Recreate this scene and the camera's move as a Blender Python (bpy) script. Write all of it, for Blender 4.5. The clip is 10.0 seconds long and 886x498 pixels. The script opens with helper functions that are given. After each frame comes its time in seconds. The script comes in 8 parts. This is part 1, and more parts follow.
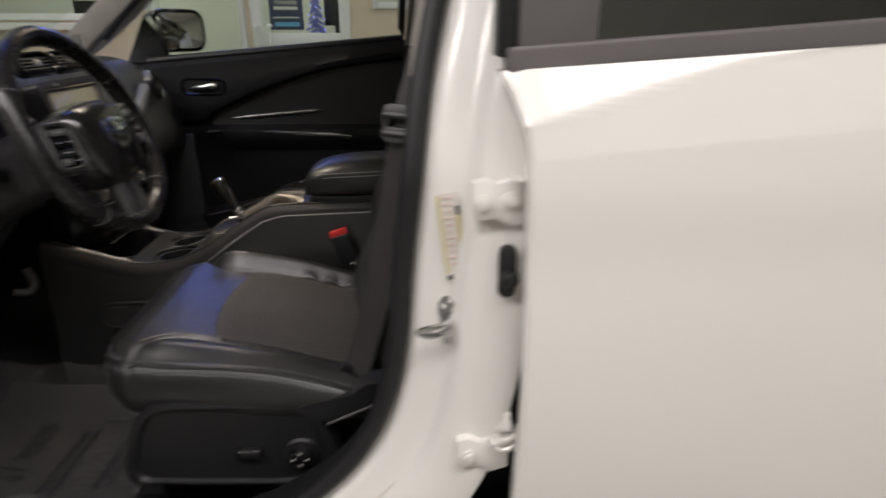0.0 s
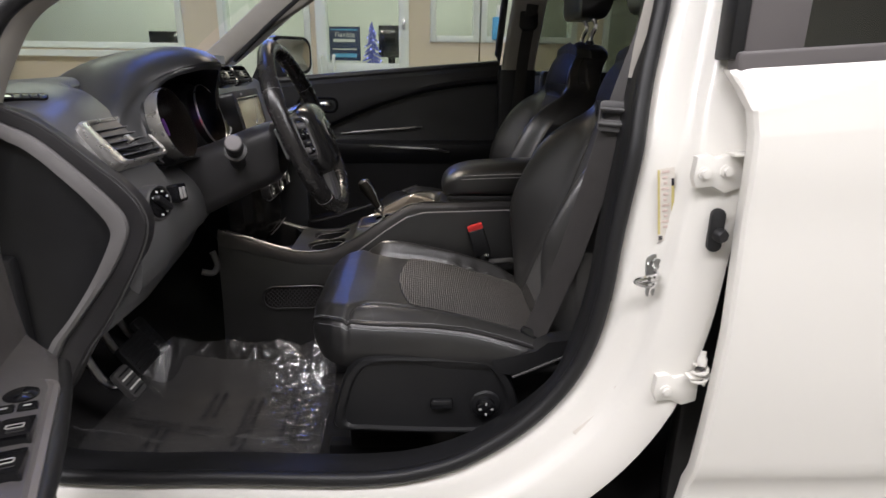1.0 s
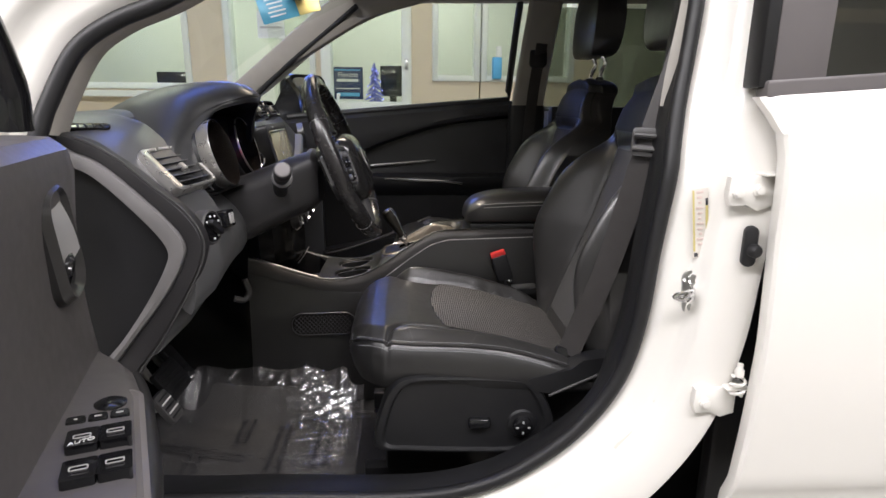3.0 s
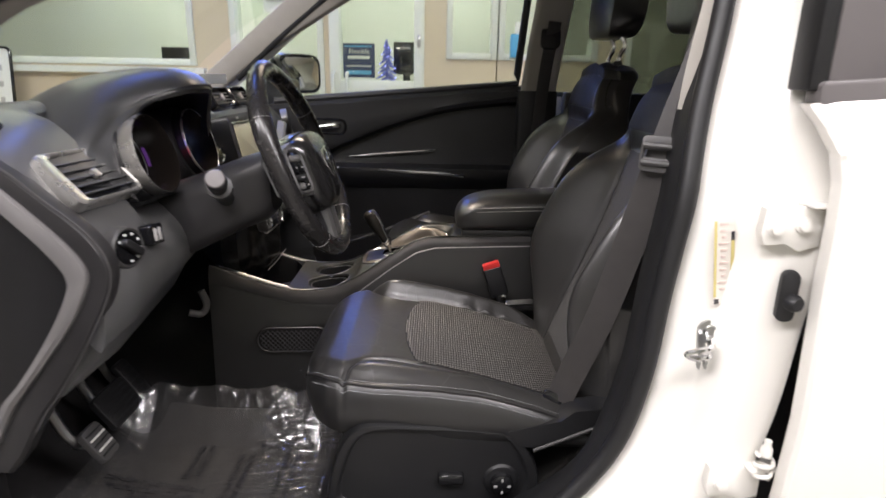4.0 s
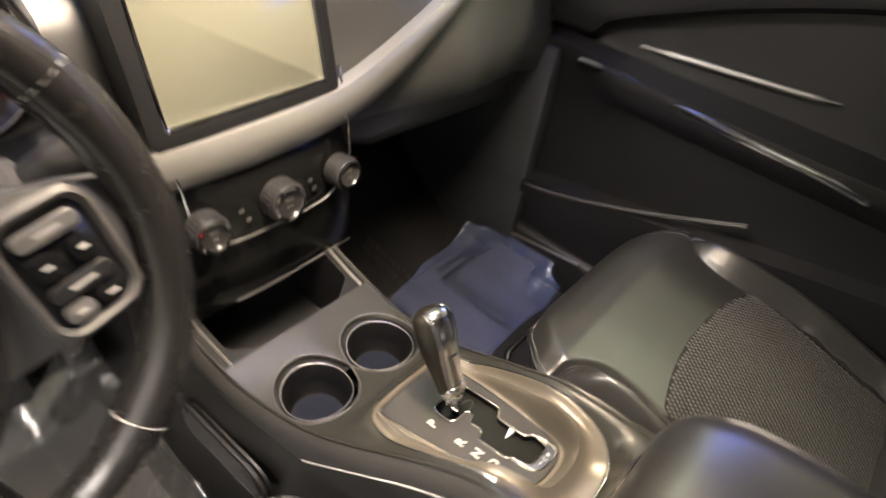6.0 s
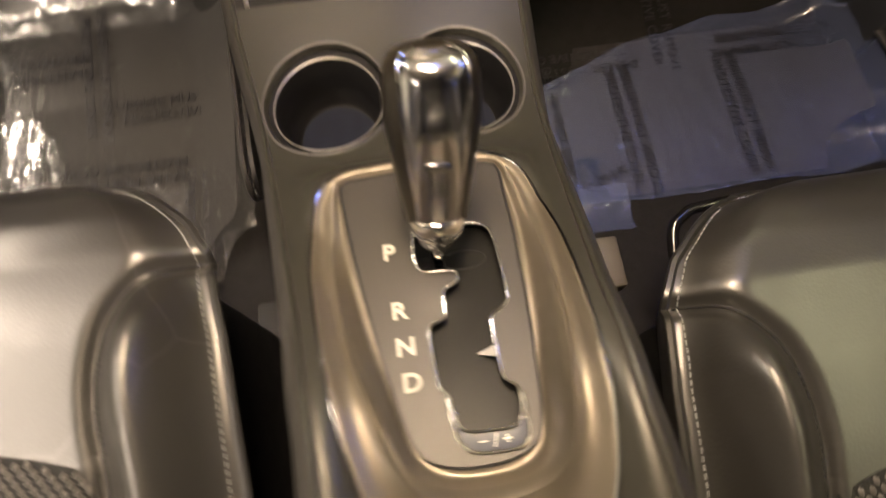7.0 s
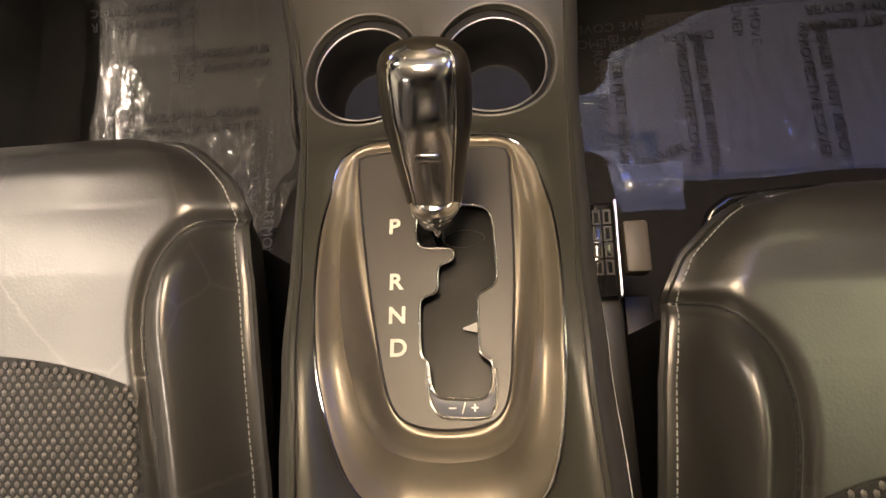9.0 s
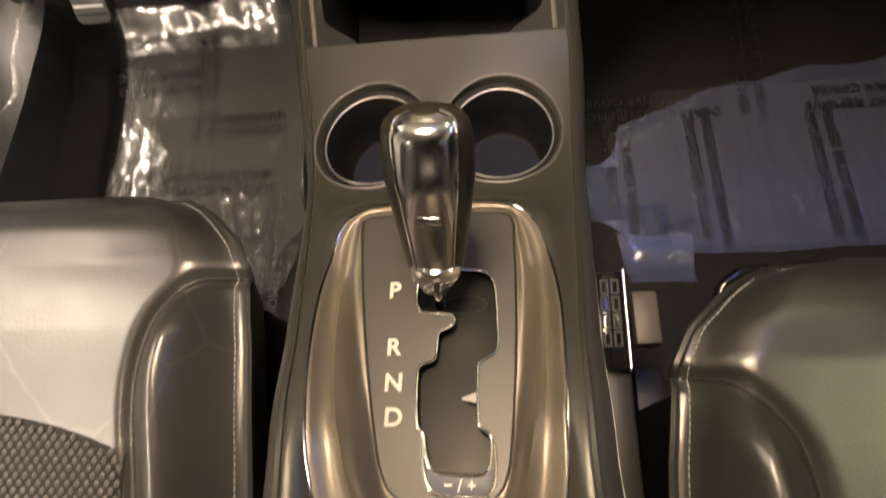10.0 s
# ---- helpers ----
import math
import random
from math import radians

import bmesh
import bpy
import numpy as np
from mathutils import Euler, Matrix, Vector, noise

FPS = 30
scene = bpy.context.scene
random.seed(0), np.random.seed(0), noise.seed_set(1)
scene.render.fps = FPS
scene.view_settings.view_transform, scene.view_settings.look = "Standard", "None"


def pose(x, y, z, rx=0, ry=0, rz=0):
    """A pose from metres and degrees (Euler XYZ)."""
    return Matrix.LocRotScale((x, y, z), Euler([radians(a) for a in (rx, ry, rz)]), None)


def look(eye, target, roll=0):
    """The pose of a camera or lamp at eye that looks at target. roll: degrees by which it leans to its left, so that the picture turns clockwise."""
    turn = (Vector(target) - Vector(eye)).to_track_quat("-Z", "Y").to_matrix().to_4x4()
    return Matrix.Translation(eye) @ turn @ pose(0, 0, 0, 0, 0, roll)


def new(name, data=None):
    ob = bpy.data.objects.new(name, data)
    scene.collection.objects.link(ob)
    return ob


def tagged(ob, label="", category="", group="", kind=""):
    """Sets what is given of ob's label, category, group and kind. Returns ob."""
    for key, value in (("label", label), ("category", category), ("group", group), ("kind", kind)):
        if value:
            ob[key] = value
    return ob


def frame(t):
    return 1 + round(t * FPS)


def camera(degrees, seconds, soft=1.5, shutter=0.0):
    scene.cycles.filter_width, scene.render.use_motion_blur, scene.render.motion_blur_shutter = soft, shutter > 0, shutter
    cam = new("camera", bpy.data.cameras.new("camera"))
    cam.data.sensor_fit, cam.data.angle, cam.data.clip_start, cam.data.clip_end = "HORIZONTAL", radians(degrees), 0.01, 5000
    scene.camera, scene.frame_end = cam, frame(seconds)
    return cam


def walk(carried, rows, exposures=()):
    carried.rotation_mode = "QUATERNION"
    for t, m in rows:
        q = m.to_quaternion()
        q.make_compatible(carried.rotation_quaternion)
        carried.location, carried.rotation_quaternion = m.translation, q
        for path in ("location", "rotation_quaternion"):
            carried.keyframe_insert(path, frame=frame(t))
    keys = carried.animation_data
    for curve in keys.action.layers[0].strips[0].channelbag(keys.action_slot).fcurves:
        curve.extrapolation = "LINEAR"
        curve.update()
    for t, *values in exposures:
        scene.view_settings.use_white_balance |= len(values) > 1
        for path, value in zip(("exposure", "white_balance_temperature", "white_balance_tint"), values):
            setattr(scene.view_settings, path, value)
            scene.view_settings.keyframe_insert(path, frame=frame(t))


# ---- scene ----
cam = camera(75.4, 10.0, 1.5, 0.5)
PATH = [
    (0, (0.461, -1.503, 1.324), (0.558, 0.359, 0.601), 0.1),
    (0.5, (0.224, -1.651, 1.315), (0.281, 0.23, 0.637), 0.7),
    (1, (0.106, -1.698, 1.28), (0.19, 0.203, 0.667), 0.8),
    (1.5, (0.04, -1.732, 1.255), (0.183, 0.192, 0.727), 0.8),
    (2, (0.016, -1.746, 1.255), (0.208, 0.183, 0.765), 0.8),
    (2.5, (0.002, -1.756, 1.262), (0.184, 0.177, 0.783), 0.5),
    (2.7, (0.003, -1.758, 1.261), (0.153, 0.177, 0.778), 0.5),
    (3.8, (0.072, -1.598, 1.274), (0.151, 0.33, 0.748), 0.6),
    (4, (0.116, -1.533, 1.297), (0.15, 0.384, 0.73), 1.1),
    (4.5, (0.166, -1.263, 1.285), (0.075, 0.611, 0.592), -0.2),
    (5, (0.172, -0.948, 1.324), (-0.175, 0.87, 0.566), -5.0),
    (5.2, (0.161, -0.816, 1.359), (-0.316, 0.951, 0.552), -5.8),
    (6.3, (0.183, -0.168, 1.39), (-0.728, 0.689, -0.172), 13.4),
    (6.5, (0.14, -0.117, 1.344), (-0.708, 0.532, -0.348), 13.7),
    (6.6, (0.148, -0.116, 1.338), (-0.618, 0.428, -0.427), 10.6),
    (7, (0.102, -0.008, 1.158), (-0.534, 0.08, -0.736), -0.6),
    (7.5, (0.121, 0.035, 1.131), (-0.449, -0.033, -0.785), -10.8),
    (8, (0.115, 0.035, 1.151), (-0.483, -0.172, -0.747), -22.0),
    (8.5, (0.095, 0.045, 1.183), (-0.39, -0.149, -0.747), -24.7),
    (9, (0.097, 0.042, 1.184), (-0.398, -0.154, -0.744), -23.8),
    (9.5, (0.098, 0.044, 1.183), (-0.413, -0.171, -0.739), -24.7),
    (10, (0.096, 0.047, 1.176), (-0.62, -0.177, -0.678), -18.2),
]

walk(cam, [(t, look(eye, target, roll)) for t, eye, target, roll in PATH],
     exposures=[(0.0, -0.9, 5800, 13), (0.5, -0.6, 5650, 13), (1.2, -0.35, 5600, 13), (2.5, -0.1, 5600, 13), (4.0, 0.15, 5700, 14), (4.6, 0.72, 6050, 15),
                (5.2, 1.45, 6250, 15), (6.3, 1.15, 6350, 11), (7.0, 0.78, 7350, 14), (8.0, 0.58, 7400, 14), (10.0, 0.62, 7400, 14)])

# ---- light ----
world = bpy.data.worlds.new("World")
scene.world = world
world.use_nodes = True
world.node_tree.nodes["Background"].inputs[0].default_value = (0.55, 0.55, 0.5, 1)
world.node_tree.nodes["Background"].inputs[1].default_value = 0.003


def area_lamp(name, at, aim, size, power, color):
    data = bpy.data.lights.new(name, "AREA")
    data.shape, data.size, data.size_y = "RECTANGLE", size[0], size[1]
    data.energy, data.color = power, color
    ob = new(name, data)
    ob.matrix_world = look(at, aim)
    return ob


WARM, GREENISH, LIME, BLUE = (1.0, 0.89, 0.77), (1.0, 0.985, 0.86), (1.0, 0.98, 0.68), (0.16, 0.26, 1.0)
LAMPS = []
for lx, power in ((-2.6, 155), (-0.6, 75), (1.4, 75), (3.4, 80)):
    LAMPS.append(((lx, -2.3), (1.5, 0.5), power, WARM))
for lx in (-2.4, 0.4, 2.6):
    LAMPS.append(((lx, 1.9), (1.4, 0.3), 8, LIME))
for lx in (-2.6, 0.2):
    LAMPS.append(((lx, 4.4), (1.6, 0.8), 38, GREENISH))
# unseen blue lamp overhead, added for the blue cast inside the car
LAMPS.append(((-0.75, 0.35), (0.7, 0.5), 1.0, BLUE))
for (lx, ly), size, power, color in LAMPS:
    area_lamp("lamp", (lx, ly, 3.28), (lx, ly, 0), size, power, color)

# unseen blue sources, placed where the blue reflections in the car point
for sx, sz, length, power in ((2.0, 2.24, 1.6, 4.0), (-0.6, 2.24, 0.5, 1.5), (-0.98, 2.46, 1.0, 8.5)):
    area_lamp("blue_fill_lamp", (sx, 2.78, sz), (sx * 0.5, 0.0, 1.0), (length, 0.04 if sz < 2.3 else 0.24), power, BLUE)
area_lamp("dome_lamp", (-0.14, 0, 1.625), (-0.25, 0, 0), (0.16, 0.22), 2.9, (1.0, 0.81, 0.58)).data.spread = radians(96)

# ---- materials ----


def material(name, color, rough=0.5, metal=0.0, var=0.15, scale=8.0, bump=0.0, bump_scale=200.0, bump_kind="NOISE",
             coat=0.0, rough_var=0.04, spec=0.5, depth=0.00012, wrinkle=0.0):
    m = bpy.data.materials.new(name)
    m.use_nodes = True
    nt = m.node_tree
    b = nt.nodes["Principled BSDF"]
    b.inputs["Metallic"].default_value = metal
    b.inputs["Coat Weight"].default_value = coat
    b.inputs["Coat Roughness"].default_value = 0.06
    b.inputs["Specular IOR Level"].default_value = spec
    tc = nt.nodes.new("ShaderNodeTexCoord")
    n1 = nt.nodes.new("ShaderNodeTexNoise")
    n1.inputs["Scale"].default_value, n1.inputs["Detail"].default_value = scale, 6.0
    nt.links.new(tc.outputs["Object"], n1.inputs["Vector"])
    ramp = nt.nodes.new("ShaderNodeMapRange")
    ramp.inputs["From Min"].default_value, ramp.inputs["From Max"].default_value = 0.2, 0.8
    ramp.inputs["To Min"].default_value, ramp.inputs["To Max"].default_value = 1 - var, 1 + var
    nt.links.new(n1.outputs["Fac"], ramp.inputs["Value"])
    mul = nt.nodes.new("ShaderNodeVectorMath")
    mul.operation = "SCALE"
    mul.inputs[0].default_value = color
    nt.links.new(ramp.outputs["Result"], mul.inputs["Scale"])
    nt.links.new(mul.outputs[0], b.inputs["Base Color"])
    rr = nt.nodes.new("ShaderNodeMapRange")
    rr.inputs["From Min"].default_value, rr.inputs["From Max"].default_value = 0.15, 0.85
    rr.inputs["To Min"].default_value, rr.inputs["To Max"].default_value = max(0.02, rough - rough_var), min(1, rough + rough_var)
    n2 = nt.nodes.new("ShaderNodeTexNoise")
    n2.inputs["Scale"].default_value, n2.inputs["Detail"].default_value = scale * 3.7, 5.0
    nt.links.new(tc.outputs["Object"], n2.inputs["Vector"])
    nt.links.new(n2.outputs["Fac"], rr.inputs["Value"])
    nt.links.new(rr.outputs["Result"], b.inputs["Roughness"])
    if bump:
        if bump_kind == "VORONOI":
            t = nt.nodes.new("ShaderNodeTexVoronoi")
            out = t.outputs["Distance"]
        else:
            t = nt.nodes.new("ShaderNodeTexNoise")
            t.inputs["Detail"].default_value = 3.0
            out = t.outputs["Fac"]
        t.inputs["Scale"].default_value = bump_scale
        nt.links.new(tc.outputs["Object"], t.inputs["Vector"])
        bp = nt.nodes.new("ShaderNodeBump")
        bp.inputs["Strength"].default_value, bp.inputs["Distance"].default_value = bump, depth
        nt.links.new(out, bp.inputs["Height"])
        if wrinkle:
            w = nt.nodes.new("ShaderNodeTexVoronoi")
            w.feature = "DISTANCE_TO_EDGE"
            w.inputs["Scale"].default_value = 8.5
            warp = nt.nodes.new("ShaderNodeTexNoise")
            warp.inputs["Scale"].default_value, warp.inputs["Detail"].default_value = 17.0, 3.0
            nt.links.new(tc.outputs["Object"], warp.inputs["Vector"])
            add = nt.nodes.new("ShaderNodeMixRGB")
            add.inputs[0].default_value = 0.02
            nt.links.new(tc.outputs["Object"], add.inputs[1])
            nt.links.new(warp.outputs["Color"], add.inputs[2])
            nt.links.new(add.outputs[0], w.inputs["Vector"])
            cl = nt.nodes.new("ShaderNodeMapRange")
            cl.inputs["From Max"].default_value = 0.016
            nt.links.new(w.outputs["Distance"], cl.inputs["Value"])
            bw = nt.nodes.new("ShaderNodeBump")
            bw.inputs["Strength"].default_value, bw.inputs["Distance"].default_value = 0.09 * wrinkle, 0.0003
            nt.links.new(cl.outputs["Result"], bw.inputs["Height"])
            worn = nt.nodes.new("ShaderNodeMapRange")
            worn.inputs["To Min"].default_value, worn.inputs["To Max"].default_value = 1.0 + 1.1 * wrinkle, 1.0
            nt.links.new(cl.outputs["Result"], worn.inputs["Value"])
            both_ = nt.nodes.new("ShaderNodeMath")
            both_.operation = "MULTIPLY"
            nt.links.new(ramp.outputs["Result"], both_.inputs[0])
            nt.links.new(worn.outputs["Result"], both_.inputs[1])
            nt.links.new(both_.outputs[0], mul.inputs["Scale"])
            nt.links.new(bw.outputs["Normal"], bp.inputs["Normal"])
        nt.links.new(bp.outputs["Normal"], b.inputs["Normal"])
    return m


def grazing(nt, base, gain):
    """Share of mirror light: base straight on, rising towards grazing angles."""
    lw, pw, mul = (nt.nodes.new("ShaderNode" + k) for k in ("LayerWeight", "Math", "Math"))
    lw.inputs["Blend"].default_value = 0.5
    pw.operation, mul.operation = "POWER", "MULTIPLY_ADD"
    pw.inputs[1].default_value = 5.0
    mul.inputs[1].default_value, mul.inputs[2].default_value = gain, base
    nt.links.new(lw.outputs["Facing"], pw.inputs[0])
    nt.links.new(pw.outputs[0], mul.inputs[0])
    return mul.outputs[0]


def glass_material(name, tint, rough=0.0, base=0.03, gain=0.6):
    m = bpy.data.materials.new(name)
    m.use_nodes = True
    nt = m.node_tree
    nt.nodes.remove(nt.nodes["Principled BSDF"])
    tr, gl, mx = (nt.nodes.new("ShaderNode" + k) for k in ("BsdfTransparent", "BsdfGlossy", "MixShader"))
    tr.inputs[0].default_value = (*tint, 1)
    gl.inputs["Roughness"].default_value = rough
    nt.links.new(grazing(nt, base, gain), mx.inputs[0])
    nt.links.new(tr.outputs[0], mx.inputs[1])
    nt.links.new(gl.outputs[0], mx.inputs[2])
    nt.links.new(mx.outputs[0], nt.nodes["Material Output"].inputs[0])
    return m


def glow_material(name, color, strength):
    m = bpy.data.materials.new(name)
    m.use_nodes = True
    b = m.node_tree.nodes["Principled BSDF"]
    b.inputs["Base Color"].default_value = (0.02, 0.02, 0.02, 1)
    b.inputs["Emission Color"].default_value = (*color, 1)
    b.inputs["Emission Strength"].default_value = strength
    return m


PAINT = material("white_car_paint", (0.80, 0.78, 0.73), 0.30, var=0.015, coat=0.6, scale=3, rough_var=0.01)
RUBBER = material("black_rubber", (0.010, 0.010, 0.011), 0.5, rough_var=0.05)
LEATHER = material("black_leather", (0.023, 0.0222, 0.0215), 0.34, spec=0.9, var=0.2, scale=14, bump=0.5, bump_scale=420, bump_kind="VORONOI", rough_var=0.05)
LEATHER_WORN = material("worn_black_leather", (0.023, 0.0222, 0.0215), 0.34, spec=0.9, var=0.2, scale=14, bump=0.5, bump_scale=420, bump_kind="VORONOI", rough_var=0.05, wrinkle=0.75)
LEATHER_SIDE = material("black_vinyl", (0.016, 0.0156, 0.0155), 0.38, spec=0.75, var=0.2, scale=10, bump=0.4, bump_scale=500, bump_kind="VORONOI", rough_var=0.05)
WOVEN_BACK = material("woven_back_fabric", (0.056, 0.054, 0.053), 0.85, var=0.1, scale=90, bump=0.6, bump_scale=520, bump_kind="VORONOI", depth=0.0005)
WOVEN = material("woven_seat_fabric", (0.007, 0.007, 0.007), 0.8, var=0.1, scale=90, bump=0.6, bump_scale=420, bump_kind="VORONOI", depth=0.0006)
PLASTIC = material("black_grained_plastic", (0.011, 0.011, 0.012), 0.46, var=0.15, scale=12, bump=0.3, bump_scale=700, rough_var=0.05)
PLASTIC_MID = material("dark_grey_plastic", (0.026, 0.025, 0.026), 0.44, var=0.12, scale=10, bump=0.3, bump_scale=750, rough_var=0.05)
PLASTIC_SOFT = material("charcoal_soft_plastic", (0.080, 0.080, 0.081), 0.36, spec=1.0, var=0.12, scale=9, bump=0.3, bump_scale=800, rough_var=0.05)
GREY_PLASTIC = material("grey_plastic", (0.060, 0.058, 0.058), 0.48, var=0.1, scale=9, bump=0.3, bump_scale=800, rough_var=0.05)
DIAL_BLACK = material("matt_black_dial", (0.006, 0.006, 0.007), 0.6, spec=0.2)
GLOSS_BLACK = material("gloss_black_plastic", (0.008, 0.008, 0.009), 0.12, var=0.1, rough_var=0.04)
BRIGHT_SATIN = material("bright_satin_trim", (0.58, 0.565, 0.54), 0.28, 0.8, var=0.03, scale=20, rough_var=0.02)
SATIN = material("satin_silver_trim", (0.24, 0.235, 0.23), 0.36, 0.65, var=0.05, scale=20)
CONSOLE_MAT = material("bronze_grey_console_plastic", (0.040, 0.040, 0.035), 0.38, 0.4, var=0.06, scale=25, rough_var=0.03)
CHROME = material("chrome", (0.72, 0.72, 0.73), 0.09, 1.0, var=0.03, rough_var=0.04)
STEEL = material("zinc_steel", (0.45, 0.45, 0.44), 0.32, 1.0, var=0.15, scale=60)
TRIM_BEIGE = material("beige_grey_pillar_trim", (0.34, 0.32, 0.285), 0.7, var=0.06, scale=20, bump=0.2, bump_scale=900)
HEADLINER = material("pale_headliner_fabric", (0.42, 0.40, 0.37), 0.9, var=0.05, scale=20, bump=0.3, bump_scale=900)
CARPET = material("dark_carpet", (0.009, 0.0085, 0.009), 0.95, var=0.35, scale=60, bump=0.9, bump_scale=700, depth=0.0006)
WEBBING = material("black_belt_webbing", (0.040, 0.037, 0.036), 0.55, var=0.15, scale=40, bump=0.5, bump_scale=900, depth=0.0006)
WHITE_MARK = material("white_print", (0.75, 0.75, 0.74), 0.5, var=0.03)
GREY_MARK = material("pale_grey_print", (0.42, 0.41, 0.40), 0.45, var=0.03)
DARK_PRINT = material("dark_print", (0.012, 0.012, 0.018), 0.5, var=0.03)
RED = material("red_button_plastic", (0.62, 0.035, 0.03), 0.35, var=0.05)
THREAD = material("pale_thread", (0.33, 0.34, 0.35), 0.7, var=0.1, scale=200)
GLASS = glass_material("clear_glass", (0.95, 0.965, 0.93))
SCREEN_GLASS = glass_material("windscreen_glass", (0.90, 0.94, 0.89), base=0.02, gain=0.25)
LIGHT_TINT = glass_material("lightly_tinted_glass", (0.50, 0.52, 0.47))
TINTED = glass_material("tinted_glass", (0.28, 0.27, 0.25), base=0.17)
CREAM = material("cream_wall_paint", (0.66, 0.57, 0.42), 0.75, var=0.04, scale=2, bump=0.1, bump_scale=150)
PALE_WALL = material("pale_wall_paint", (0.62, 0.63, 0.55), 0.8, var=0.05, scale=1.5, bump=0.1, bump_scale=150)
ALU = material("white_painted_aluminium", (0.74, 0.76, 0.70), 0.4, var=0.03)
CONCRETE = material("sealed_concrete", (0.25, 0.24, 0.22), 0.42, var=0.25, scale=2.5, bump=0.15, bump_scale=60)
CEIL = material("white_ceiling_paint", (0.75, 0.74, 0.70), 0.85, var=0.03, scale=2)
MIRROR = material("mirror_glass", (0.85, 0.86, 0.86), 0.02, 1.0, var=0.0, rough_var=0.0)
LAMP_WARM = glow_material("warm_diffuser", WARM, 6.0)
LAMP_GREEN = glow_material("cool_diffuser", GREENISH, 6.0)
LAMP_DOME = glow_material("dome_lens", (1.0, 0.78, 0.52), 6.0)
LAMP_LIME = glow_material("lime_diffuser", LIME, 6.0)
LAMP_BLUE = glow_material("blue_diffuser", BLUE, 8.0)

SURROUND = material("satin_bronze_surround", (0.200, 0.178, 0.146), 0.40, 0.65, var=0.04, scale=25, rough_var=0.03)
RIM_LEATHER = material("smooth_rim_leather", (0.016, 0.015, 0.015), 0.27, var=0.15, scale=18, bump=0.10, bump_scale=420, bump_kind="VORONOI", rough_var=0.012)
CHROME_DARK = material("dark_chrome", (0.52, 0.52, 0.54), 0.17, 1.0, var=0.08, scale=60, rough_var=0.08)
KNOB_LEATHER = material("dark_knob_leather", (0.014, 0.012, 0.009), 0.32, var=0.1, scale=40, rough_var=0.03)
DOOR_VINYL = material("taupe_grey_vinyl", (0.080, 0.074, 0.072), 0.42, spec=0.8, var=0.1, scale=20, bump=0.4, bump_scale=500, bump_kind="VORONOI", rough_var=0.05)
GREY_SOFT = material("grey_padded_vinyl", (0.040, 0.038, 0.037), 0.42, var=0.1, scale=20, bump=0.4, bump_scale=500, bump_kind="VORONOI", rough_var=0.05)
MAT_WARM = material("floor_mat_carpet", (0.014, 0.0135, 0.014), 0.9, var=0.3, scale=50, bump=0.6, bump_scale=600, depth=0.0006)
# passenger mat: lighter, bluer copy of the carpet, blue light in its colour
MAT_BLUE_LIT = material("floor_mat_carpet_blue_lit", (0.028, 0.027, 0.030), 0.9, var=0.3, scale=50, bump=0.6, bump_scale=600, depth=0.0006)


def film_material(name, tint, amount, shine=0.05):
    m = bpy.data.materials.new(name)
    m.use_nodes = True
    nt = m.node_tree
    nt.nodes.remove(nt.nodes["Principled BSDF"])
    new_node = nt.nodes.new
    tr, gl, soft, two, df, haze, mx = (new_node("ShaderNode" + k) for k in ("BsdfTransparent", "BsdfGlossy", "BsdfGlossy", "MixShader", "BsdfDiffuse", "MixShader", "MixShader"))
    soft.inputs["Roughness"].default_value = 0.28
    gl.inputs["Roughness"].default_value = 0.06
    df.inputs[0].default_value = (*tint, 1)
    haze.inputs[0].default_value = amount
    tc, ns, bp, mp = (new_node("ShaderNode" + k) for k in ("TexCoord", "TexNoise", "Bump", "Mapping"))
    ns.inputs["Scale"].default_value, ns.inputs["Detail"].default_value, ns.inputs["Distortion"].default_value = 34, 2, 1.6
    mp.inputs["Scale"].default_value = (0.4, 1.0, 1.0)
    bp.inputs["Strength"].default_value, bp.inputs["Distance"].default_value = 0.10, 0.0022
    for a, b in ((tc.outputs["Object"], mp.inputs["Vector"]), (mp.outputs["Vector"], ns.inputs["Vector"]), (ns.outputs["Fac"], bp.inputs["Height"]),
                 (bp.outputs["Normal"], gl.inputs["Normal"]), (bp.outputs["Normal"], soft.inputs["Normal"]), (gl.outputs[0], two.inputs[1]), (soft.outputs[0], two.inputs[2]), (tr.outputs[0], haze.inputs[1]), (df.outputs[0], haze.inputs[2]),
                 (grazing(nt, shine, shine * 1.5), mx.inputs[0]), (haze.outputs[0], mx.inputs[1]), (two.outputs[0], mx.inputs[2]), (mx.outputs[0], nt.nodes["Material Output"].inputs[0])):
        nt.links.new(a, b)
    return m


FILM = film_material("clear_plastic_film", (0.58, 0.57, 0.57), 0.040, 0.10)
# passenger side: the same clear film, tinted to carry the blue light there
FILM_BLUE_LIT = film_material("clear_film_blue_lit", (0.30, 0.40, 0.85), 0.13, 0.04)

# ---- mesh helpers ----


def thing(name, at, label, category, group="", kind=""):
    e = new(name)
    e.empty_display_size = 0.05
    e.location = at
    return tagged(e, label, category, group, kind)


def finish(name, bm, mat, parent=None, label="", smooth=True, angle=38):
    bmesh.ops.remove_doubles(bm, verts=bm.verts, dist=1e-5)
    bmesh.ops.recalc_face_normals(bm, faces=bm.faces)
    me = bpy.data.meshes.new(name)
    bm.to_mesh(me)
    bm.free()
    me.materials.append(mat)
    if smooth:
        me.shade_smooth()
        me.set_sharp_from_angle(angle=radians(angle))
    ob = new(name, me)
    if label:
        ob["label"] = label
    if parent:
        ob.parent = parent
        ob.matrix_parent_inverse = Matrix.Translation(-base_of(parent))
    return ob


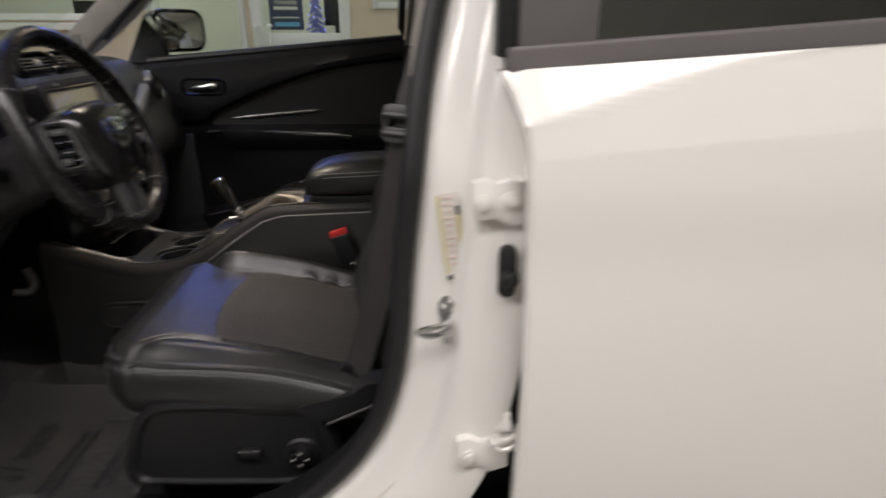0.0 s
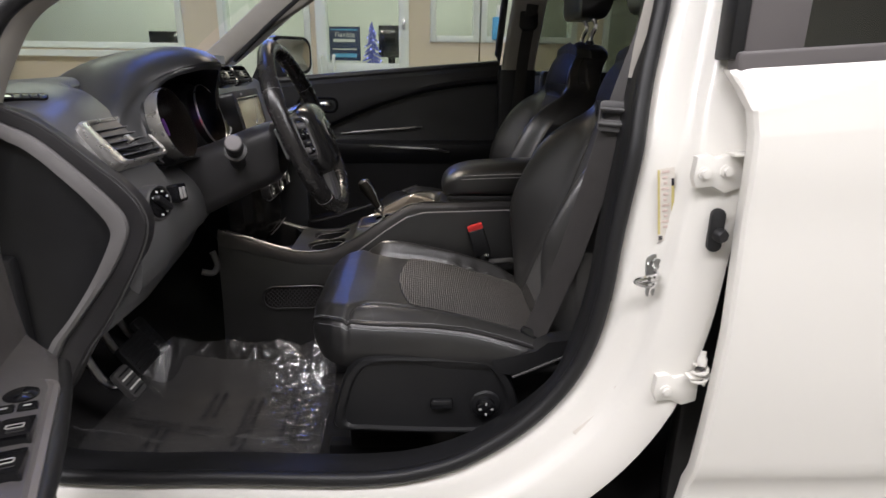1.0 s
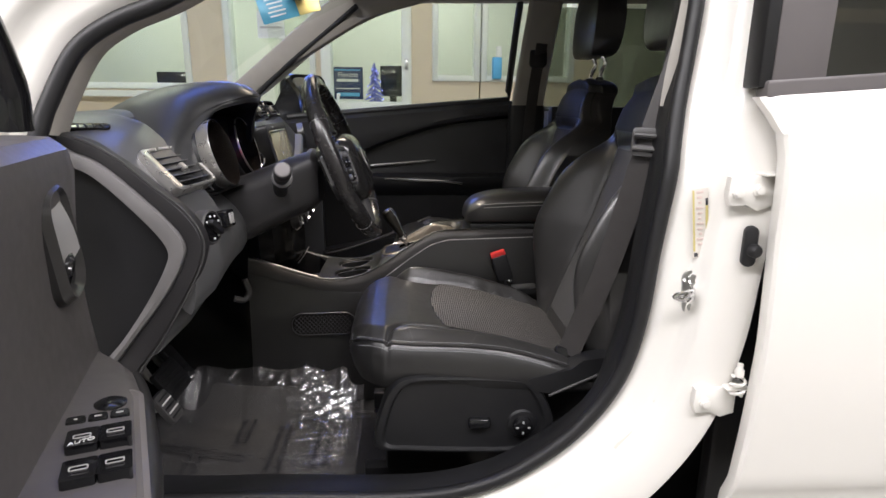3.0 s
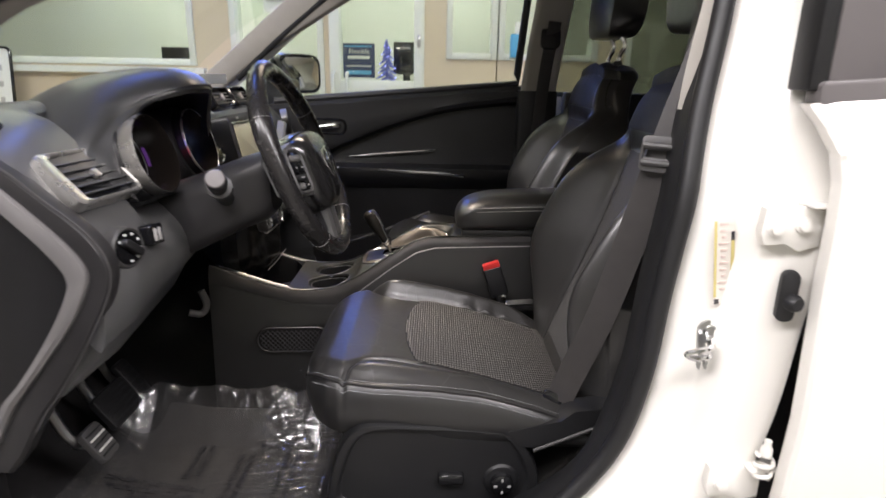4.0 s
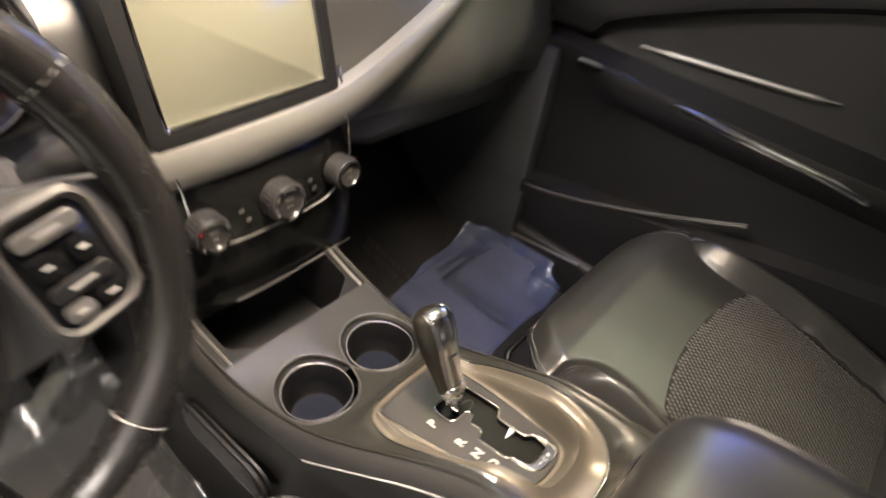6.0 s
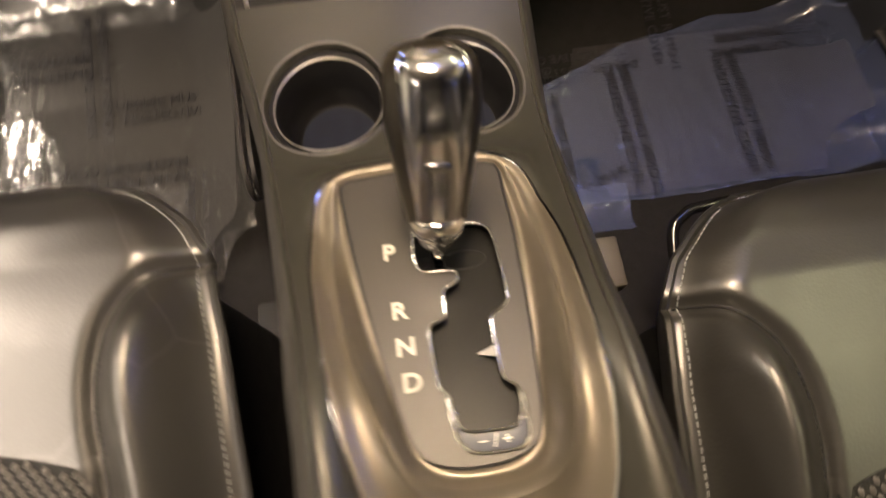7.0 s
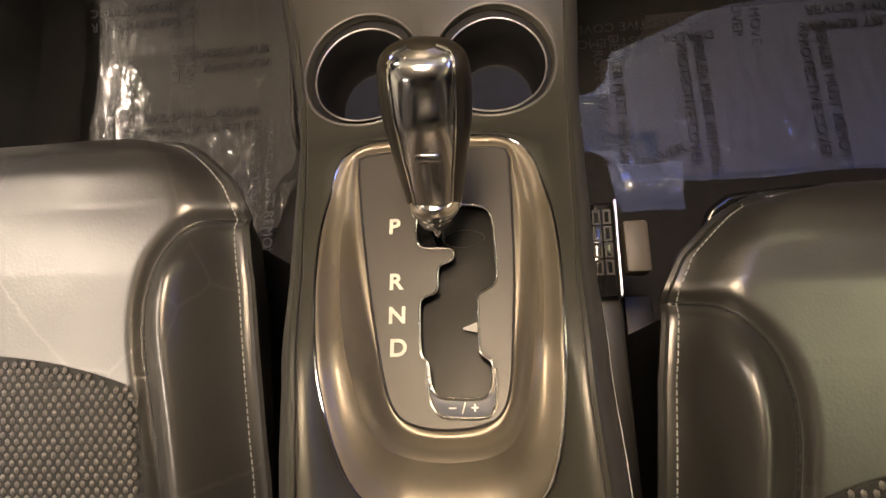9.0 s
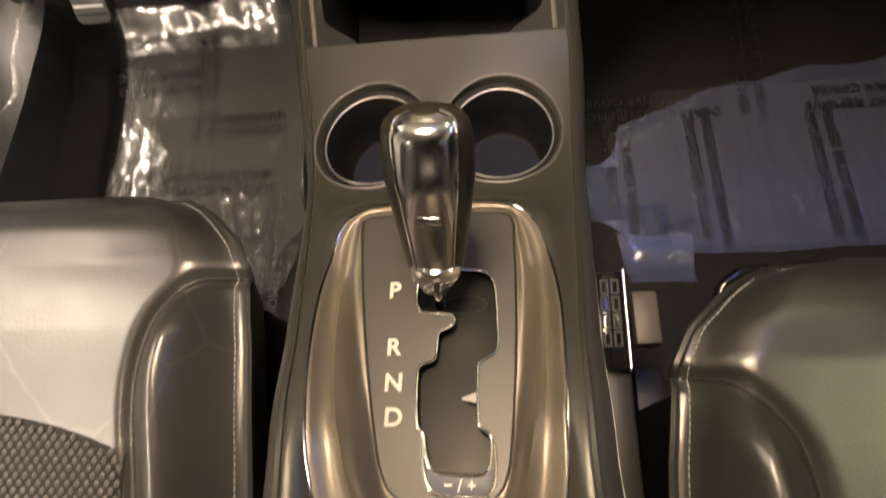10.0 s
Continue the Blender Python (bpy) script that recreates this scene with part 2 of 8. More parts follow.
def base_of(ob):
    """Where the parent's origin lies; parts keep theirs at the world's."""
    return Vector() if ob.parent else Vector(ob.location)


def part(name, bm, mat, parent, label="", smooth=True, angle=38):
    ob = finish(name, bm, mat, None, label, smooth, angle)
    ob.parent = parent
    ob.matrix_parent_inverse = Matrix.Translation(-base_of(parent))
    return ob


def setting(name, bm, mat, label, smooth=False, parent=None):
    ob = finish(name, bm, mat, None, "", smooth)
    return tagged(ob, label, "", "", "structure")


def V(*a):
    return Vector(a)


def box(bm, lo, hi, bevel=0.0, seg=2, m=None):
    r = bmesh.ops.create_cube(bm, size=1)
    vs = r["verts"]
    c, s = (V(*lo) + V(*hi)) / 2, V(*hi) - V(*lo)
    bmesh.ops.transform(bm, matrix=Matrix.Translation(c) @ Matrix.Diagonal((*s, 1)), verts=vs)
    if bevel:
        es = list({e for v in vs for e in v.link_edges})
        out = bmesh.ops.bevel(bm, geom=es, offset=bevel, segments=seg, affect="EDGES", profile=0.5)
        vs = list({v for f in out["faces"] for v in f.verts} | {v for v in vs if v.is_valid})
    if m is not None:
        bmesh.ops.transform(bm, matrix=m, verts=vs)
    return bm


def quick(*boxes, bevel=0.004, seg=2):
    bm = bmesh.new()
    for lo, hi in boxes:
        box(bm, lo, hi, bevel, seg)
    return bm


def spline(pts, n=6, closed=False):
    """Points along a smooth curve through pts."""
    pts = [Vector(p) for p in pts]
    k, out = len(pts), []
    for i in range(k if closed else k - 1):
        a, b = pts[i], pts[(i + 1) % k]
        p = pts[i - 1] if i or closed else a * 2 - b
        q = pts[(i + 2) % k] if i + 2 < k or closed else b * 2 - a
        for j in range(n):
            t = j / n
            out.append(0.5 * ((2 * a) + (b - p) * t + (2 * p - 5 * a + 4 * b - q) * t * t + (3 * a - p - 3 * b + q) * t ** 3))
    if not closed:
        out.append(pts[-1])
    return out


def skin(bm, rows, ring=True, cap=True, loop=False):
    """Quads between rows of points. ring: each row closes; loop: the last row joins the first."""
    vs = [[bm.verts.new(p) for p in r] for r in rows]
    n = len(rows[0])
    pairs = list(zip(vs, vs[1:])) + ([(vs[-1], vs[0])] if loop else [])
    for a, b in pairs:
        for i in range(n if ring else n - 1):
            j = (i + 1) % n
            bm.faces.new((a[i], a[j], b[j], b[i]))
    if cap and ring and not loop:
        bm.faces.new(vs[0][::-1])
        bm.faces.new(vs[-1])
    return bm


def tube(bm, path, r, n=10, closed=False, flat=1.0, side=None):
    """A round bar along path; flat squashes it across side."""
    path = [Vector(p) for p in path]
    rows, k, up = [], len(path), None
    for i, p in enumerate(path):
        a = path[i - 1] if i or closed else p
        b = path[(i + 1) % k] if i + 1 < k or closed else p
        d = (b - a).normalized()
        if up is None:
            up = Vector(side) if side else (V(0, 0, 1) if abs(d.z) < 0.9 else V(1, 0, 0))
        u = (up - d * up.dot(d)).normalized()
        up = u
        w = d.cross(u)
        rad = r[i] if isinstance(r, (list, tuple)) else r
        rows.append([p + u * (rad * flat * math.cos(2 * math.pi * j / n)) + w * (rad * math.sin(2 * math.pi * j / n)) for j in range(n)])
    return skin(bm, rows, True, not closed, closed)


def rrect(w, h, r, n=5):
    """A rounded rectangle round the origin."""
    out = []
    for cx, cy, a0 in ((w / 2 - r, h / 2 - r, 0), (-w / 2 + r, h / 2 - r, 90), (-w / 2 + r, -h / 2 + r, 180), (w / 2 - r, -h / 2 + r, 270)):
        for i in range(n + 1):
            a = radians(a0 + 90 * i / n)
            out.append((cx + r * math.cos(a), cy + r * math.sin(a)))
    return out


def slab(bm, outline, m, depth, bevel=0.002):
    """A plate with the outline in m's x and y, its top at z 0 and its foot at -depth, with a rounded rim."""
    cx = sum(p[0] for p in outline) / len(outline)
    cy = sum(p[1] for p in outline) / len(outline)

    def ring(inset, z):
        out = []
        for x, y in outline:
            d = V(cx - x, cy - y, 0)
            d = d.normalized() * inset if d.length > 1e-6 else d
            out.append(m @ V(x + d.x, y + d.y, z))
        return out
    rows = [ring(0, -depth), ring(0, -bevel), ring(bevel * 0.3, -bevel * 0.3), ring(bevel, 0)]
    return skin(bm, rows)


def frame_ring(bm, outer, inner, m, depth, raise_=0.0):
    """A frame between two outlines of as many points."""
    rows = [[m @ V(x, y, -depth) for x, y in outer], [m @ V(x, y, 0) for x, y in outer],
            [m @ V((x + u) / 2, (y + w) / 2, raise_) for (x, y), (u, w) in zip(outer, inner)],
            [m @ V(x, y, 0) for x, y in inner], [m @ V(x, y, -depth) for x, y in inner]]
    return skin(bm, rows, True, False, True)


def lathe(bm, profile, m, n=24):
    """Turns (radius, height) pairs round m's z."""
    rows = [[m @ V(r * math.cos(2 * math.pi * j / n), r * math.sin(2 * math.pi * j / n), z) for j in range(n)] for r, z in profile]
    return skin(bm, rows)


def axes(at, x, z):
    """A pose at a place with its x and z axes near those given."""
    z = Vector(z).normalized()
    y = z.cross(Vector(x)).normalized()
    x = y.cross(z)
    return Matrix.Translation(at) @ Matrix((x, y, z)).transposed().to_4x4()


def writing(name, text, m, size, mat, parent, align="CENTER", thick=0.0004, spacing=1.0, bold=0.0):
    c = bpy.data.curves.new(name, "FONT")
    c.body, c.size, c.align_x, c.align_y, c.extrude, c.space_character, c.offset = text, size, align, "CENTER", thick, spacing, bold
    tmp = new(name, c)
    bpy.context.view_layer.update()
    me = bpy.data.meshes.new_from_object(tmp.evaluated_get(bpy.context.evaluated_depsgraph_get()))
    bpy.data.objects.remove(tmp)
    me.transform(m)
    me.materials.clear()
    me.materials.append(mat)
    ob = new(name, me)
    if parent:
        ob.parent = parent
        ob.matrix_parent_inverse = Matrix.Translation(-base_of(parent))
    return ob


def interp(table, x):
    xs = [p[0] for p in table]
    return float(np.interp(x, xs, [p[1] for p in table]))


def sm(a, b, x):
    t = min(1, max(0, (x - a) / (b - a)))
    return t * t * (3 - 2 * t)

# ---- showroom ----
WALL_Y = 2.9
setting("floor", quick(((-7, -6, -0.1), (7, 7, 0)), bevel=0), CONCRETE, "grey sealed concrete showroom floor")
setting("ceiling", quick(((-7, -6, 3.4), (7, 7, 3.5)), bevel=0), CEIL, "white painted showroom ceiling")
for nm, lo, hi in (("wall_south", (-7, -6.1, 0), (7, -6, 3.4)), ("wall_west", (-7.1, -6, 0), (-7, 7, 3.4)), ("wall_east", (7, -6, 0), (7.1, 7, 3.4)), ("wall_office", (-7, 5.6, 0), (7, 5.7, 3.4))):
    setting(nm, quick((lo, hi), bevel=0), PALE_WALL, "plain pale painted wall")
# glazed partition: openings as (x0, x1, z0, z1)
OPEN = [(-5.6, -3.75, 1.30, 2.6), (-3.62, -1.63, 1.36, 2.7), (-1.37, -0.70, 1.0, 2.7), (-0.66, 0.03, 0.12, 2.35), (0.19, 0.56, 1.44, 2.35), (0.57, 1.30, 1.44, 2.35), (1.5, 2.6, 1.0, 2.5)]
xs = [-7.0]
bm = bmesh.new()
for x0, x1, z0, z1 in OPEN:
    if x0 > xs[-1] + 0.02:
        box(bm, (xs[-1], WALL_Y, 0), (x0, WALL_Y + 0.12, 3.4))
    box(bm, (x0, WALL_Y, z1), (x1, WALL_Y + 0.12, 3.4))
    if z0 > 0.2:
        box(bm, (x0, WALL_Y, 0), (x1, WALL_Y + 0.12, z0))
    xs.append(x1)
box(bm, (xs[-1], WALL_Y, 0), (7, WALL_Y + 0.12, 3.4))
setting("wall_north", bm, CREAM, "cream painted partition wall with glazed openings")
for i, (x0, x1, z0, z1) in enumerate(OPEN):
    door_here = i == 3
    w = thing(("door_%d" if door_here else "window_%d") % (i + 1), ((x0 + x1) / 2, WALL_Y, z0), "white aluminium framed glass shop door" if door_here else "white framed fixed glass pane in the partition", "door" if door_here else "window", kind="structure")
    f = 0.075 if door_here else 0.045
    for nm, lo, hi in (("stile", (x0, WALL_Y - 0.02, z0), (x0 + f, WALL_Y + 0.14, z1)), ("stile", (x1 - f, WALL_Y - 0.02, z0), (x1, WALL_Y + 0.14, z1)), ("rail", (x0 + f, WALL_Y - 0.018, z0), (x1 - f, WALL_Y + 0.138, z0 + f)), ("rail", (x0 + f, WALL_Y - 0.018, z1 - f), (x1 - f, WALL_Y + 0.138, z1))):
        part(nm, quick((lo, hi)), ALU, w)
    g = part("pane", quick(((x0 + f, WALL_Y + 0.055, z0 + f), (x1 - f, WALL_Y + 0.061, z1 - f)), bevel=0), GLASS, w, smooth=False)
    g.visible_shadow = False
    if door_here:
        part("push_bar", quick(((x0 + f, WALL_Y - 0.015, 1.17), (x1 - f, WALL_Y + 0.11, 1.28))), ALU, w)
        part("lock", quick(((x1 - 0.05, WALL_Y - 0.03, 1.52), (x1 - 0.025, WALL_Y - 0.02, 1.60)), bevel=0.003), STEEL, w)
        for hx in (x0 + 0.035, x0 + 0.13):
            bm = bmesh.new()
            tube(bm, spline([(hx, WALL_Y - 0.02, 1.33), (hx, WALL_Y - 0.07, 1.325), (hx, WALL_Y - 0.078, 1.29), (hx, WALL_Y - 0.078, 1.08), (hx, WALL_Y - 0.07, 1.02), (hx, WALL_Y - 0.02, 1.01)], 4), 0.012)
            part("pull_handle", bm, ALU, w)
setting("trim_1", quick(((-3.7, WALL_Y - 0.10, 1.30), (-1.55, WALL_Y - 0.021, 1.345))), ALU, "white painted window ledge")
# the blue one of these ceiling lights is the added lamp
for (lx, ly), size, power, color in LAMPS:
    t = thing("ceiling_light", (lx, ly, 3.4), "flat rectangular ceiling light, switched on", "ceiling light", "ceiling lights")
    part("housing", quick(((lx - size[0] / 2 - 0.03, ly - size[1] / 2 - 0.03, 3.34), (lx + size[0] / 2 + 0.03, ly + size[1] / 2 + 0.03, 3.4))), ALU, t)
    part("diffuser", quick(((lx - size[0] / 2, ly - size[1] / 2, 3.326), (lx + size[0] / 2, ly + size[1] / 2, 3.341))), {WARM: LAMP_WARM, GREENISH: LAMP_GREEN, LIME: LAMP_LIME, BLUE: LAMP_BLUE}[color], t)
# fixtures made up for the unseen blue sources
strip = thing("blue_fill_strip", (0.2, WALL_Y - 0.09, 2.24), "unseen blue strip over the glazed partition, added for blue reflections", "strip light")
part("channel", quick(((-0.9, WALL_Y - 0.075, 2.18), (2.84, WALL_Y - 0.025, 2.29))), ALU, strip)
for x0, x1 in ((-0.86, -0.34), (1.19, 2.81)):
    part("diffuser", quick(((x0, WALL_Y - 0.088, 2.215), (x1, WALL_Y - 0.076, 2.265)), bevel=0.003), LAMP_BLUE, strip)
panel = thing("blue_fill_panel", (-0.98, WALL_Y - 0.09, 2.46), "unseen blue panel over the office window, added for blue reflections", "wall light")
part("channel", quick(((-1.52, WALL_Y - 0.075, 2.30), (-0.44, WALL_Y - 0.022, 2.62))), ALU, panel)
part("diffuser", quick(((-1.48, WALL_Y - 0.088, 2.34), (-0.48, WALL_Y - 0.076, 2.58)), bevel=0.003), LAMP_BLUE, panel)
# things behind the glass
NAVY = material("navy_poster", (0.02, 0.035, 0.11), 0.5, var=0.1, scale=6)
sky_ink = material("light_blue_ink", (0.12, 0.42, 0.75), 0.5, var=0.05)
desk = thing("display_table", (-0.2, 3.45, 0), "white display table behind the glass door", "table")
part("tabletop", quick(((-0.75, 3.25, 1.21), (0.35, 3.75, 1.25))), ALU, desk)
part("front_panel", quick(((-0.73, 3.27, 0), (0.33, 3.30, 1.21))), ALU, desk)
for q in (-0.72, 0.30):
    part("side_panel", quick(((q, 3.30, 0), (q + 0.02, 3.73, 1.21))), ALU, desk)
sign = thing("poster_stand", (-0.42, 3.38, 1.25), "navy poster with white heading on a small stand", "sign")
part("board", quick(((-0.64, 3.37, 1.30), (-0.38, 3.385, 1.565))), NAVY, sign)
part("foot", quick(((-0.62, 3.34, 1.25), (-0.40, 3.42, 1.30))), ALU, sign)
FM = axes((-0.505, 3.366, 1.50), (1, 0, 0), (0, -1, 0))
writing("heading", "Flexible", FM, 0.055, WHITE_MARK, sign)
part("bar", quick(((-0.60, 3.362, 1.445), (-0.42, 3.368, 1.468)), bevel=0), WHITE_MARK, sign, smooth=False)
part("bar", quick(((-0.61, 3.362, 1.385), (-0.41, 3.368, 1.393)), bevel=0), WHITE_MARK, sign, smooth=False)
part("bar", quick(((-0.60, 3.362, 1.325), (-0.41, 3.368, 1.355)), bevel=0), sky_ink, sign, smooth=False)
part("bar", quick(((-0.62, 3.362, 1.535), (-0.40, 3.368, 1.545)), bevel=0), sky_ink, sign, smooth=False)
tree = thing("tabletop_tree", (-0.24, 3.36, 1.25), "small violet blue lit artificial tree on the table", "decoration")
GLOW = glow_material("violet_lights", (0.30, 0.30, 1.0), 2.2)
TINSEL = material("violet_tinsel", (0.16, 0.17, 0.55), 0.4, var=0.3, scale=60)
bm = bmesh.new()
tube(bm, [(-0.28, 3.36, 1.25), (-0.28, 3.36, 1.60)], 0.007, 8)
part("trunk", bm, TINSEL, tree)
random.seed(11)
for i in range(34):
    z = 1.28 + 0.30 * i / 34
    r = 0.085 * (1 - (z - 1.28) / 0.34) + 0.010
    a = i * 2.4
    bm = bmesh.new()
    tip = V(-0.28 + r * math.cos(a), 3.36 + r * math.sin(a), z - 0.02)
    tube(bm, [(-0.28, 3.36, z + 0.02), ((-0.28 + tip.x) / 2, (3.36 + tip.y) / 2, z), tip], [0.005, 0.012, 0.004], 5)
    part("branch", bm, TINSEL, tree)
    if i % 2:
        bm = bmesh.new()
        bmesh.ops.create_icosphere(bm, subdivisions=1, radius=0.008, matrix=Matrix.Translation(tip))
        part("light_bulb", bm, GLOW, tree)
tv = thing("monitor", (-0.10, 3.55, 1.25), "black computer monitor on the table", "monitor")
part("screen", quick(((-0.24, 3.54, 1.33), (-0.02, 3.57, 1.59)), bevel=0.006), GLOSS_BLACK, tv)
part("stand", quick(((-0.16, 3.55, 1.25), (-0.10, 3.58, 1.34))), GLOSS_BLACK, tv)
part("foot", quick(((-0.22, 3.50, 1.25), (-0.04, 3.64, 1.262))), GLOSS_BLACK, tv)
cup = thing("blue_box", (0.72, 2.82, 1.44), "small bright blue dispenser box on the wall", "box")
part("box_body", quick(((0.655, 2.84, 1.46), (0.725, 2.899, 1.62)), bevel=0.006), sky_ink, cup)
part("paper", quick(((0.68, 2.842, 1.615), (0.72, 2.862, 1.70))), WHITE_MARK, cup)
notice = thing("wall_notice", (-1.02, 2.94, 1.9), "white printed notice stuck behind the window", "notice")
part("sheet", quick(((-1.13, 2.935, 1.74), (-0.93, 2.938, 1.93)), bevel=0), WHITE_MARK, notice, smooth=False)
part("mark", quick(((-1.06, 2.931, 1.86), (-1.0, 2.935, 1.90)), bevel=0), DARK_PRINT, notice, smooth=False)
part("bar", quick(((-1.11, 2.931, 1.81), (-0.95, 2.935, 1.825)), bevel=0), GREY_MARK, notice, smooth=False)
screen_pc = thing("monitor", (-1.9, 3.2, 1.36), "dark monitor on the desk behind the window", "monitor")
part("screen", quick(((-2.02, 3.2, 1.33), (-1.72, 3.23, 1.50)), bevel=0.006), GLOSS_BLACK, screen_pc)
part("stand", quick(((-1.90, 3.22, 1.16), (-1.84, 3.25, 1.36))), GLOSS_BLACK, screen_pc)
part("foot", quick(((-1.98, 3.17, 1.12), (-1.76, 3.32, 1.16))), GLOSS_BLACK, screen_pc)
back_desk = thing("desk", (-2.4, 3.4, 0), "white office desk behind the window", "desk")
part("tabletop", quick(((-3.6, 3.10, 1.08), (-1.5, 3.75, 1.12))), ALU, back_desk)
for q in (-3.58, -1.55):
    part("side_panel", quick(((q, 3.12, 0), (q + 0.03, 3.73, 1.08))), ALU, back_desk)
easel = thing("framed_board", (-3.1, 2.80, 0.95), "white printed sheet in a thin black frame on the ledge", "board")
EM = axes((-3.10, 2.72, 1.20), (1, 0, 0), (0, -1, 0.12))
bm = bmesh.new()
slab(bm, rrect(0.44, 0.50, 0.03, 4), EM, 0.008, 0.003)
part("sheet", bm, WHITE_MARK, easel)
bm = bmesh.new()
frame_ring(bm, rrect(0.47, 0.53, 0.04, 4), rrect(0.44, 0.50, 0.03, 4), EM @ pose(0, 0, 0.004), 0.015, 0.003)
part("board_frame", bm, GLOSS_BLACK, easel)
for r in range(3):
    for c in range(6):
        bm = bmesh.new()
        slab(bm, rrect(0.03, 0.04, 0.003, 2), EM @ pose(-0.15 + 0.06 * c, 0.12 - 0.11 * r, 0.0015), 0.001, 0.0003)
        part("bar", bm, GREY_MARK, easel)
counter = thing("counter", (-3.3, 2.6, 0), "cream front counter along the glazed wall", "counter")
part("counter_top", quick(((-5.4, 2.45, 0.90), (-1.7, 2.895, 0.95))), CREAM, counter)
part("counter_front", quick(((-5.38, 2.50, 0), (-1.72, 2.53, 0.90))), CREAM, counter)
GREEN = material("green_plastic", (0.03, 0.45, 0.16), 0.4, var=0.05)
for gx, k in ((-3.45, 1.0), (-3.75, 0.85)):
    gb = thing("green_holder", (gx, 2.62, 0.95), "small green plastic holder with a white card", "holder", "green holders")
    bm = bmesh.new()
    skin(bm, [[V(gx + u * k, 2.62 + w, z) for u, w in rrect(0.22 * s, 0.10 * s, 0.02, 3)] for z, s in ((0.95, 1.0), (1.0, 0.95), (1.0 + 0.10 * k, 0.6))])
    part("holder_body", bm, GREEN, gb)
    part("card", quick(((gx - 0.06 * k, 2.565, 0.99), (gx + 0.06 * k, 2.57, 1.07)), bevel=0), WHITE_MARK, gb, smooth=False)

# ---- car body ----
body = thing("car_body", (0.3, 0, 0), "white family car body with an open front door opening", "car")


def side_y(z):
    return -0.76 + 0.26 * max(0.0, z - 1.15)


APERTURE = [(-0.70, 0.66), (-0.62, 0.545), (-0.45, 0.522), (-0.28, 0.52), (0.006, 0.511), (0.153, 0.536), (0.254, 0.589), (0.342, 0.666), (0.404, 0.762), (0.434, 0.878),
            (0.446, 1.011), (0.461, 1.137), (0.476, 1.257), (0.503, 1.39), (0.512, 1.47), (0.48, 1.545), (0.36, 1.575), (0.1, 1.575), (-0.15, 1.535), (-0.30, 1.48), (-0.40, 1.427),
            (-0.48, 1.392), (-0.54, 1.346), (-0.58, 1.268), (-0.60, 1.21), (-0.66, 1.0), (-0.70, 0.83)]
ap = spline([(x, 0, z) for x, z in APERTURE], 5, True)


def ring_row(offset, dy):
    k, out = len(ap), []
    for i in range(k):
        d = (ap[(i + 2) % k] - ap[i - 2]).normalized()
        n = V(d.z, 0, -d.x)
        p = ap[i] + n * offset
        out.append(V(p.x, side_y(p.z) + dy, p.z))
    return out


bm = bmesh.new()
skin(bm, [ring_row(o, y) for o, y in ((0.03, 0.09), (0.012, 0.012), (0.012, -0.006), (0.024, -0.020), (0.034, -0.027), (0.058, -0.032), (0.066, -0.036), (0.074, -0.046), (0.080, -0.058), (0.088, -0.064), (0.12, -0.070), (0.15, -0.078), (0.165, -0.075), (0.18, -0.03))], True, False)
part("side_panel", bm, PAINT, body, "white painted door opening surround and pillar")
bm = bmesh.new()
tube(bm, ring_row(-0.004, -0.014), 0.014, 10, True)
part("door_seal", bm, RUBBER, body, "black rubber door seal")
bm = bmesh.new()
TRIM_ROWS = [ring_row(o, y) for o, y in ((-0.006, -0.006), (-0.012, 0.0), (-0.018, 0.02), (-0.012, 0.06))]
upper = [i for i, p in enumerate(TRIM_ROWS[0]) if p.z > 1.19 and p.x < 0.40]
skin(bm, [[r[i] for i in upper] for r in TRIM_ROWS], False, False)
part("pillar_trim", bm, TRIM_BEIGE, body, "beige grey trim inside the front of the door opening")
bm = bmesh.new()
low_rows = []
for (o1, y1), (o2, y2) in zip(((-0.002, -0.004), (-0.004, 0.03), (0.006, 0.075), (0.05, 0.11), (0.12, 0.13)), ((-0.002, -0.004), (-0.008, 0.0), (-0.014, 0.02), (-0.012, 0.06), (0.02, 0.10))):
    lo_r, hi_r = ring_row(o1, y1), ring_row(o2, y2)
    low_rows.append([p.lerp(q, sm(0.56, 0.78, p.z)) for p, q in zip(lo_r, hi_r)])
first = upper[-1]
order = [(first + i) % len(ap) for i in range(len(ap) - len(upper) + 2)]
skin(bm, [[r[i] for i in order] for r in low_rows], False, False)
part("opening_trim", bm, PLASTIC, body, "black plastic trim inside the door opening")
part("scuff_plate", quick(((-0.52, -0.745, 0.44), (0.14, -0.690, 0.478)), bevel=0.008, seg=3), PLASTIC, body, "black sill scuff plate")
part("sill", quick(((-1.2, -0.84, 0.22), (1.6, -0.70, 0.37)), bevel=0.02, seg=3), PAINT, body, "white sill panel")
part("passenger_sill", quick(((-1.2, 0.70, 0.30), (1.6, 0.86, 0.50)), bevel=0.02, seg=3), PLASTIC, body)


# black panel plastic made brighter and bluer: blue light put into the colour
KICK_BLUE_LIT = material("kick_panel_blue_lit", (0.046, 0.050, 0.059), 0.5, var=0.15, scale=12, bump=0.3, bump_scale=700)


def floor_z(x):
    return interp([(-0.95, 0.80), (-0.80, 0.60), (-0.68, 0.465), (-0.58, 0.410), (-0.46, 0.388), (-0.38, 0.385), (2.2, 0.385)], x)


